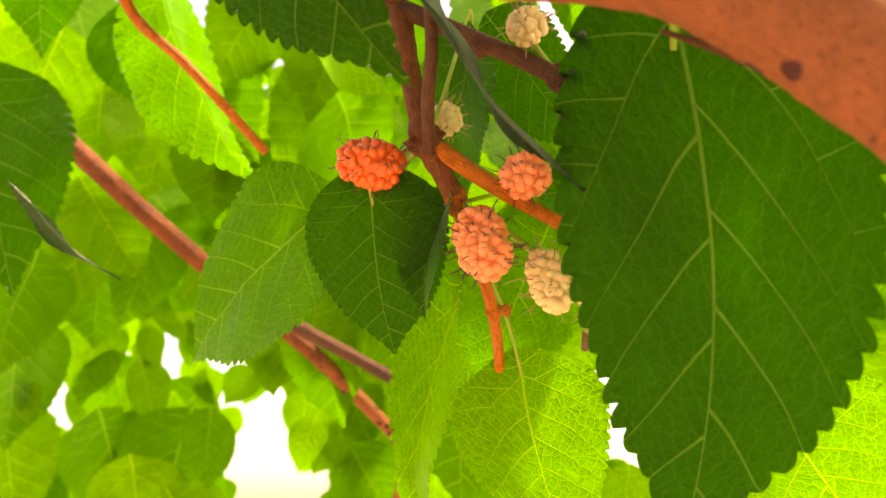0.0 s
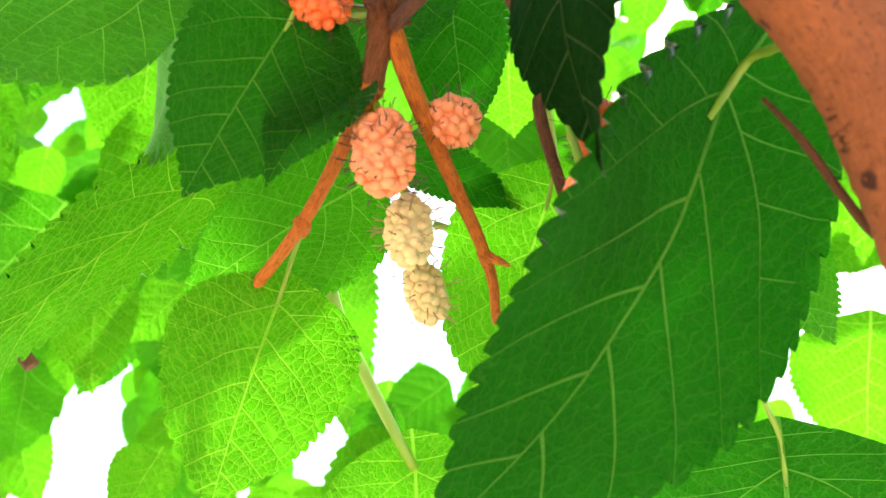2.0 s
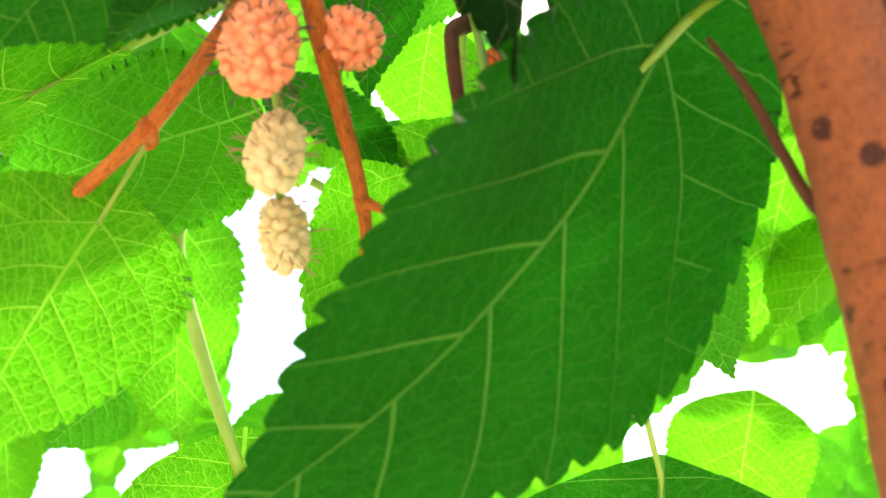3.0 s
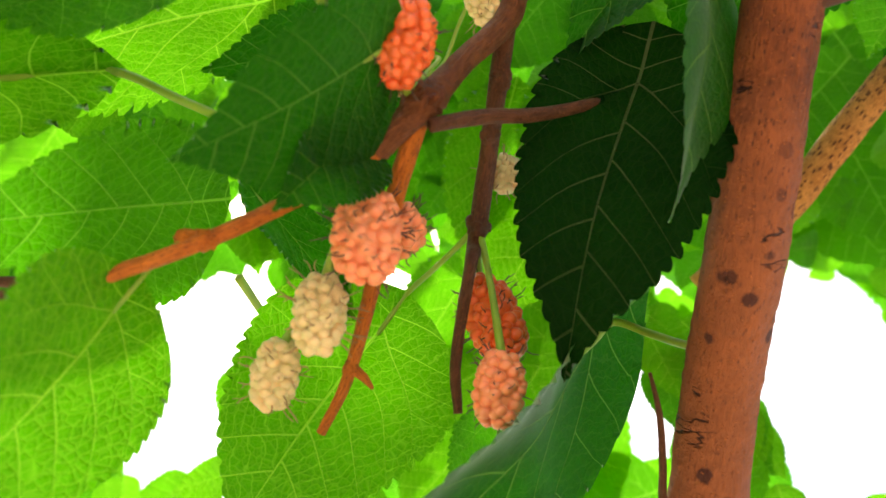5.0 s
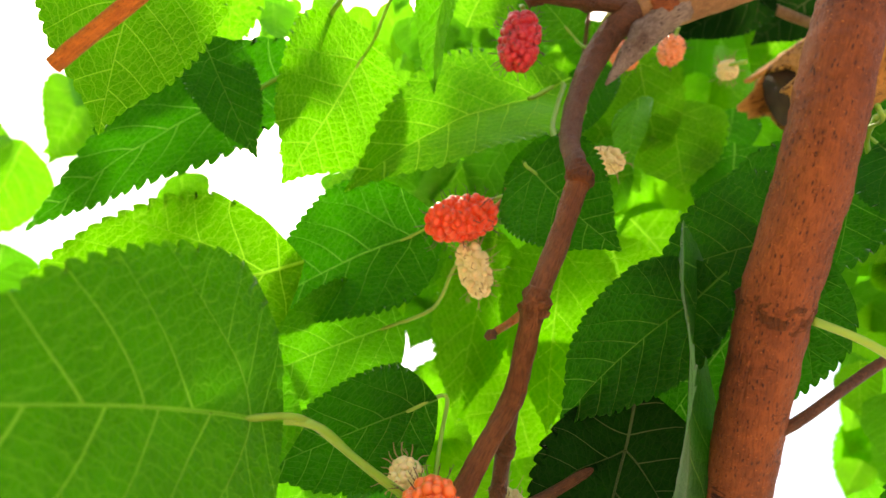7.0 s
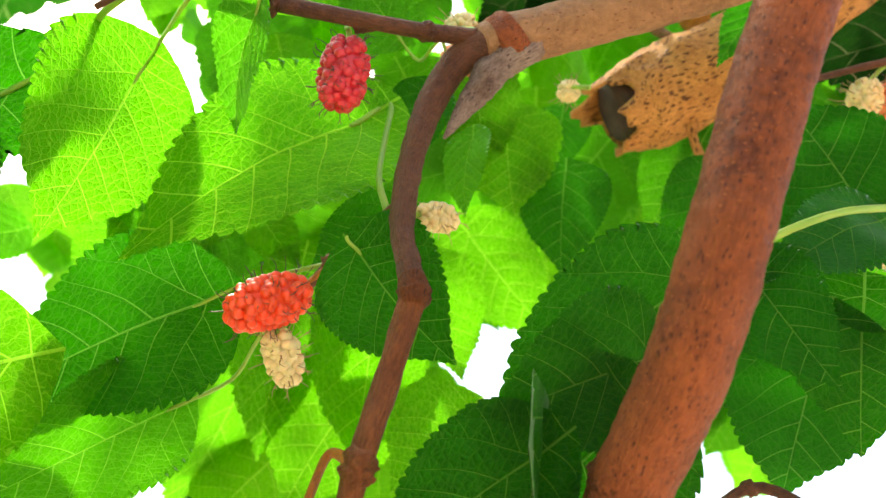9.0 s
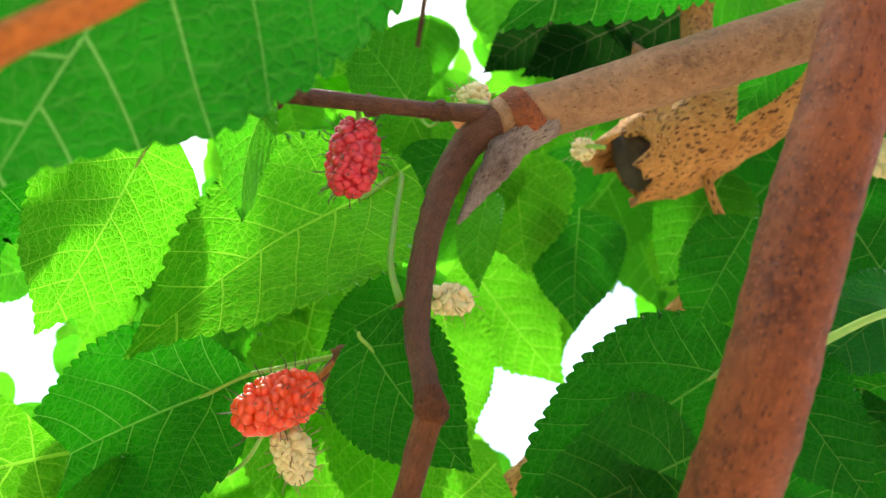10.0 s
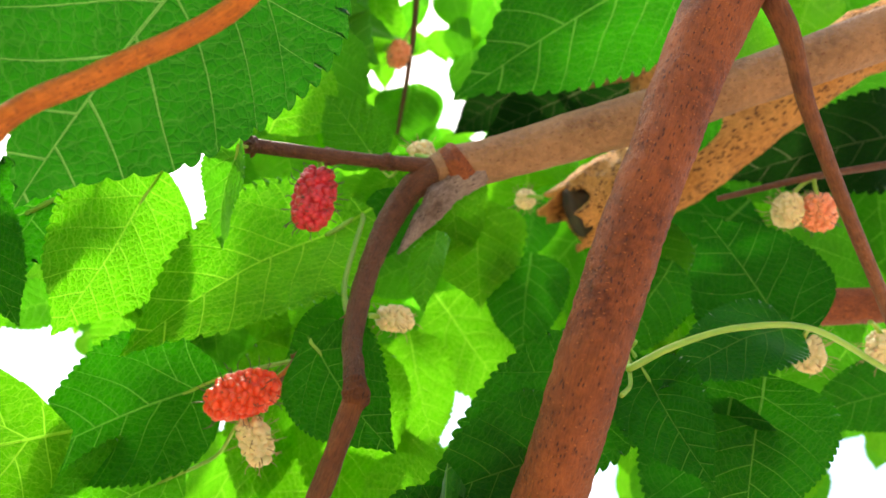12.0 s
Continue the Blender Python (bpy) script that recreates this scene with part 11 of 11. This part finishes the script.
leaf(canopy, (0.5914, 0.2396, 2.0070), (0.5939, 0.2615, 1.9759), (-0.9956, -0.0173, -0.0922), 0.0320, "mid", fold=0.15, bow=-0.01, fine=False)
leaf(canopy, (0.3723, -0.3890, 1.9759), (0.3828, -0.3741, 1.9407), (-0.4512, 0.8621, 0.2304), 0.0383, "mid", fold=0.06, bow=0.05, fine=False)
leaf(canopy, (0.3869, 0.5417, 2.3304), (0.4029, 0.5549, 2.3053), (-0.8350, -0.0338, -0.5492), 0.0258, "lit", fold=0.14, bow=-0.04, fine=False)
leaf(canopy, (-0.3179, 0.7494, 1.6891), (-0.3063, 0.7586, 1.6557), (-0.0481, -0.9585, -0.2809), 0.0323, "mid", fold=0.05, bow=-0.05, fine=False)
leaf(canopy, (-0.1187, 0.8646, 2.0193), (-0.0824, 0.8553, 1.9723), (0.0025, -0.9806, 0.1962), 0.0498, "mid", fold=0.08, bow=0.03, fine=False)
leaf(canopy, (-0.1177, 1.0126, 1.6768), (-0.1382, 1.0323, 1.6440), (-0.3521, -0.8831, -0.3101), 0.0415, "lit", fold=0.22, bow=-0.03, fine=False)
leaf(canopy, (0.6599, 0.7348, 1.9680), (0.6778, 0.7335, 1.9382), (-0.8524, -0.1344, -0.5053), 0.0279, "lit", fold=0.11, bow=0.04, fine=False)
leaf(canopy, (0.2881, 0.8775, 1.8700), (0.3053, 0.8796, 1.8426), (0.1070, -0.9942, -0.0108), 0.0313, "lit", fold=0.11, bow=-0.04, fine=False)
leaf(canopy, (0.5905, 0.6986, 1.8126), (0.6067, 0.7036, 1.7755), (-0.8119, -0.4164, -0.4092), 0.0336, "lit", fold=0.22, bow=0.04, fine=False)
leaf(canopy, (0.2974, 0.7443, 1.9884), (0.2968, 0.7425, 1.9480), (-0.7507, -0.6594, 0.0396), 0.0324, "lit", fold=0.06, bow=-0.02, fine=False)
leaf(canopy, (0.1808, 0.5732, 1.6825), (0.1995, 0.5676, 1.6566), (-0.5700, -0.7857, -0.2405), 0.0253, "mid", fold=0.13, bow=-0.01, fine=False)
leaf(canopy, (0.2390, 0.5851, 1.5893), (0.2253, 0.6001, 1.5642), (-0.7758, -0.6293, 0.0453), 0.0320, "lit", fold=0.13, bow=-0.06, fine=False)
leaf(canopy, (0.3385, 1.0051, 1.6448), (0.3388, 0.9993, 1.6078), (-0.2404, -0.9593, 0.1479), 0.0295, "mid", fold=0.11, bow=0.08, fine=False)
leaf(canopy, (0.3724, 0.3601, 1.9364), (0.3540, 0.3552, 1.9055), (-0.4556, -0.7962, 0.3982), 0.0335, "lit", fold=0.22, bow=0.1, fine=False)
leaf(canopy, (0.2871, 0.6207, 2.2197), (0.3074, 0.6244, 2.1936), (-0.2406, -0.9167, -0.3191), 0.0281, "lit", fold=0.17, bow=-0.04, fine=False)
leaf(canopy, (0.3545, 0.0251, 1.7842), (0.3746, 0.0083, 1.7622), (-0.5694, 0.3138, -0.7598), 0.0302, "lit", fold=0.09, bow=-0.03, fine=False)
leaf(canopy, (0.3314, 0.4257, 2.0948), (0.3226, 0.4504, 2.0753), (-0.4066, -0.6503, -0.6417), 0.0264, "lit", fold=0.13, bow=0.07, fine=False)
leaf(canopy, (0.5712, 0.4117, 2.0227), (0.5872, 0.4029, 1.9960), (-0.7969, 0.2362, -0.5561), 0.0290, "lit", fold=0.19, bow=-0.04, fine=False)
leaf(canopy, (0.4733, 0.4109, 1.9869), (0.4854, 0.3942, 1.9609), (-0.8276, 0.2109, -0.5202), 0.0268, "mid", fold=0.2, fine=False)
leaf(canopy, (0.1361, 0.2897, 1.8749), (0.1328, 0.3263, 1.8459), (-0.9138, -0.3005, -0.2733), 0.0436, "mid", fold=0.1, bow=-0.0, fine=False)
leaf(canopy, (0.1934, 0.2694, 1.8309), (0.1971, 0.2776, 1.7988), (-0.9511, -0.2537, -0.1762), 0.0278, "mid", fold=0.07, bow=0.09, fine=False)
leaf(canopy, (0.5824, -0.2823, 2.0070), (0.5761, -0.2593, 1.9852), (-0.9800, -0.1096, 0.1659), 0.0293, "mid", fold=0.06, bow=-0.05, fine=False)
leaf(canopy, (0.1688, 0.4785, 1.9343), (0.1879, 0.4623, 1.9075), (-0.7339, 0.2054, -0.6475), 0.0300, "mid", fold=0.09, bow=0.07, fine=False)
leaf(canopy, (0.3996, 0.0709, 2.3139), (0.3953, 0.0923, 2.2839), (-0.7921, -0.5453, -0.2744), 0.0309, "lit", fold=0.14, fine=False)
leaf(canopy, (0.3283, 0.1510, 2.3564), (0.3354, 0.1705, 2.3240), (-0.9534, -0.1170, -0.2780), 0.0316, "lit", bow=0.09, fine=False)
# added crown leaves along the sun's path, to shade the branch below
leaf(canopy, (0.2846, 0.3410, 2.3945), (0.2643, 0.2914, 2.3047), (-0.6427, 0.7225, -0.2547), 0.0909, "lit", fold=0.15, fine=False)
leaf(canopy, (0.1556, 0.2324, 2.1300), (0.1810, 0.2765, 2.0660), (-0.9353, 0.0271, -0.3529), 0.0645, "lit", fold=0.11, fine=False)
leaf(canopy, (0.2312, 0.3217, 2.2466), (0.2018, 0.2587, 2.2118), (-0.8046, 0.5265, -0.2745), 0.0690, "lit", fold=0.23, fine=False)
leaf(canopy, (0.0851, 0.2290, 2.0959), (0.1403, 0.2751, 2.0630), (-0.4881, -0.0377, -0.8720), 0.0726, "lit", fold=0.21, fine=False)
leaf(canopy, (0.1918, 0.3234, 2.3057), (0.2263, 0.2600, 2.2621), (-0.6532, 0.1542, -0.7413), 0.0660, "mid", fold=0.09, fine=False)
leaf(canopy, (0.2002, 0.3222, 2.3173), (0.2225, 0.2709, 2.2723), (-0.7042, 0.2692, -0.6570), 0.0601, "lit", fold=0.16, fine=False)
leaf(canopy, (0.1793, 0.3303, 2.3188), (0.1803, 0.2654, 2.2796), (-0.7986, 0.3019, -0.5207), 0.0741, "lit", fold=0.15, fine=False)
leaf(canopy, (0.1620, 0.3173, 2.3042), (0.1989, 0.2574, 2.2358), (-0.8230, 0.1255, -0.5540), 0.0770, "lit", fold=0.24, fine=False)
leaf(canopy, (0.1000, 0.2402, 2.0744), (0.0395, 0.2439, 2.0289), (0.6014, 0.0072, -0.7989), 0.0687, "mid", fold=0.07, fine=False)
leaf(canopy, (0.1350, 0.3076, 2.2318), (0.1244, 0.2289, 2.1733), (-0.4596, 0.5687, -0.6822), 0.0899, "mid", fine=False)
leaf(canopy, (0.0549, 0.2745, 2.1772), (0.1233, 0.2226, 2.1352), (-0.4849, 0.0659, -0.8721), 0.0813, "lit", fold=0.11, fine=False)
leaf(canopy, (0.1422, 0.3125, 2.2928), (0.1481, 0.2513, 2.2244), (-0.8529, 0.3507, -0.3867), 0.0897, "mid", fold=0.1, fine=False)
leaf(canopy, (0.2234, 0.3048, 2.4191), (0.1543, 0.3004, 2.3809), (0.4804, 0.0523, -0.8755), 0.0728, "lit", fold=0.24, fine=False)
leaf(canopy, (0.1541, 0.2535, 2.2625), (0.0757, 0.3029, 2.2055), (0.4094, -0.3308, -0.8503), 0.0917, "mid", fold=0.19, fine=False)
leaf(canopy, (0.0048, 0.2316, 2.0985), (0.0555, 0.2496, 2.0389), (-0.7696, 0.0630, -0.6354), 0.0742, "mid", fold=0.22, fine=False)
leaf(canopy, (0.0255, 0.2137, 2.1201), (-0.0286, 0.2223, 2.0429), (0.7224, 0.5267, -0.4480), 0.0877, "mid", fold=0.09, fine=False)
leaf(canopy, (0.2097, 0.2778, 2.4695), (0.1573, 0.3236, 2.3958), (-0.4160, -0.8748, -0.2484), 0.0982, "mid", fold=0.24, fine=False)
leaf(canopy, (0.0347, 0.2656, 2.1590), (0.0754, 0.2037, 2.1268), (-0.5539, 0.0678, -0.8298), 0.0701, "mid", fold=0.1, fine=False)
leaf(canopy, (0.0440, 0.1933, 2.2210), (0.0721, 0.2830, 2.1701), (-0.8239, -0.0616, -0.5634), 0.1060, "mid", fold=0.24, fine=False)
leaf(canopy, (0.1206, 0.2446, 2.2716), (0.0360, 0.2291, 2.2190), (0.2514, 0.7413, -0.6223), 0.0857, "mid", fold=0.18, fine=False)
leaf(canopy, (0.1340, 0.2883, 2.3722), (0.1244, 0.2340, 2.3244), (-0.6526, 0.5620, -0.5083), 0.0579, "lit", fold=0.11, fine=False)
leaf(canopy, (0.1246, 0.2717, 2.4407), (0.0503, 0.2163, 2.3993), (0.3245, 0.2464, -0.9132), 0.1013, "mid", fold=0.07, fine=False)
leaf(canopy, (0.1167, 0.3028, 2.4660), (0.0980, 0.2117, 2.4191), (-0.1074, 0.4724, -0.8748), 0.0917, "lit", fold=0.19, fine=False)
leaf(canopy, (0.1849, 0.3133, 2.5428), (0.1172, 0.2583, 2.5064), (-0.1698, 0.6804, -0.7129), 0.0835, "mid", fold=0.24, fine=False)
leaf(fruiting, (0.0937, 0.1931, 2.0134), (0.1170, 0.1905, 1.9880), (-0.78, 0.20, -0.60), 0.0440, "mid")
limb("side_limb", [(0.0300, 0.0640, 1.8960, 0.0026), (0.0355, 0.0619, 1.8837, 0.0024), (0.0428, 0.0495, 1.8640, 0.0022), (0.0498, 0.0372, 1.8519, 0.0020)], BARK_OLD, old_limb, "thin tan twig under the limb")
leaf(fruiting, (0.0868, 0.3252, 1.7285), (0.1201, 0.3494, 1.7075), (-0.5, -0.6, -0.6), 0.0480, "lit")
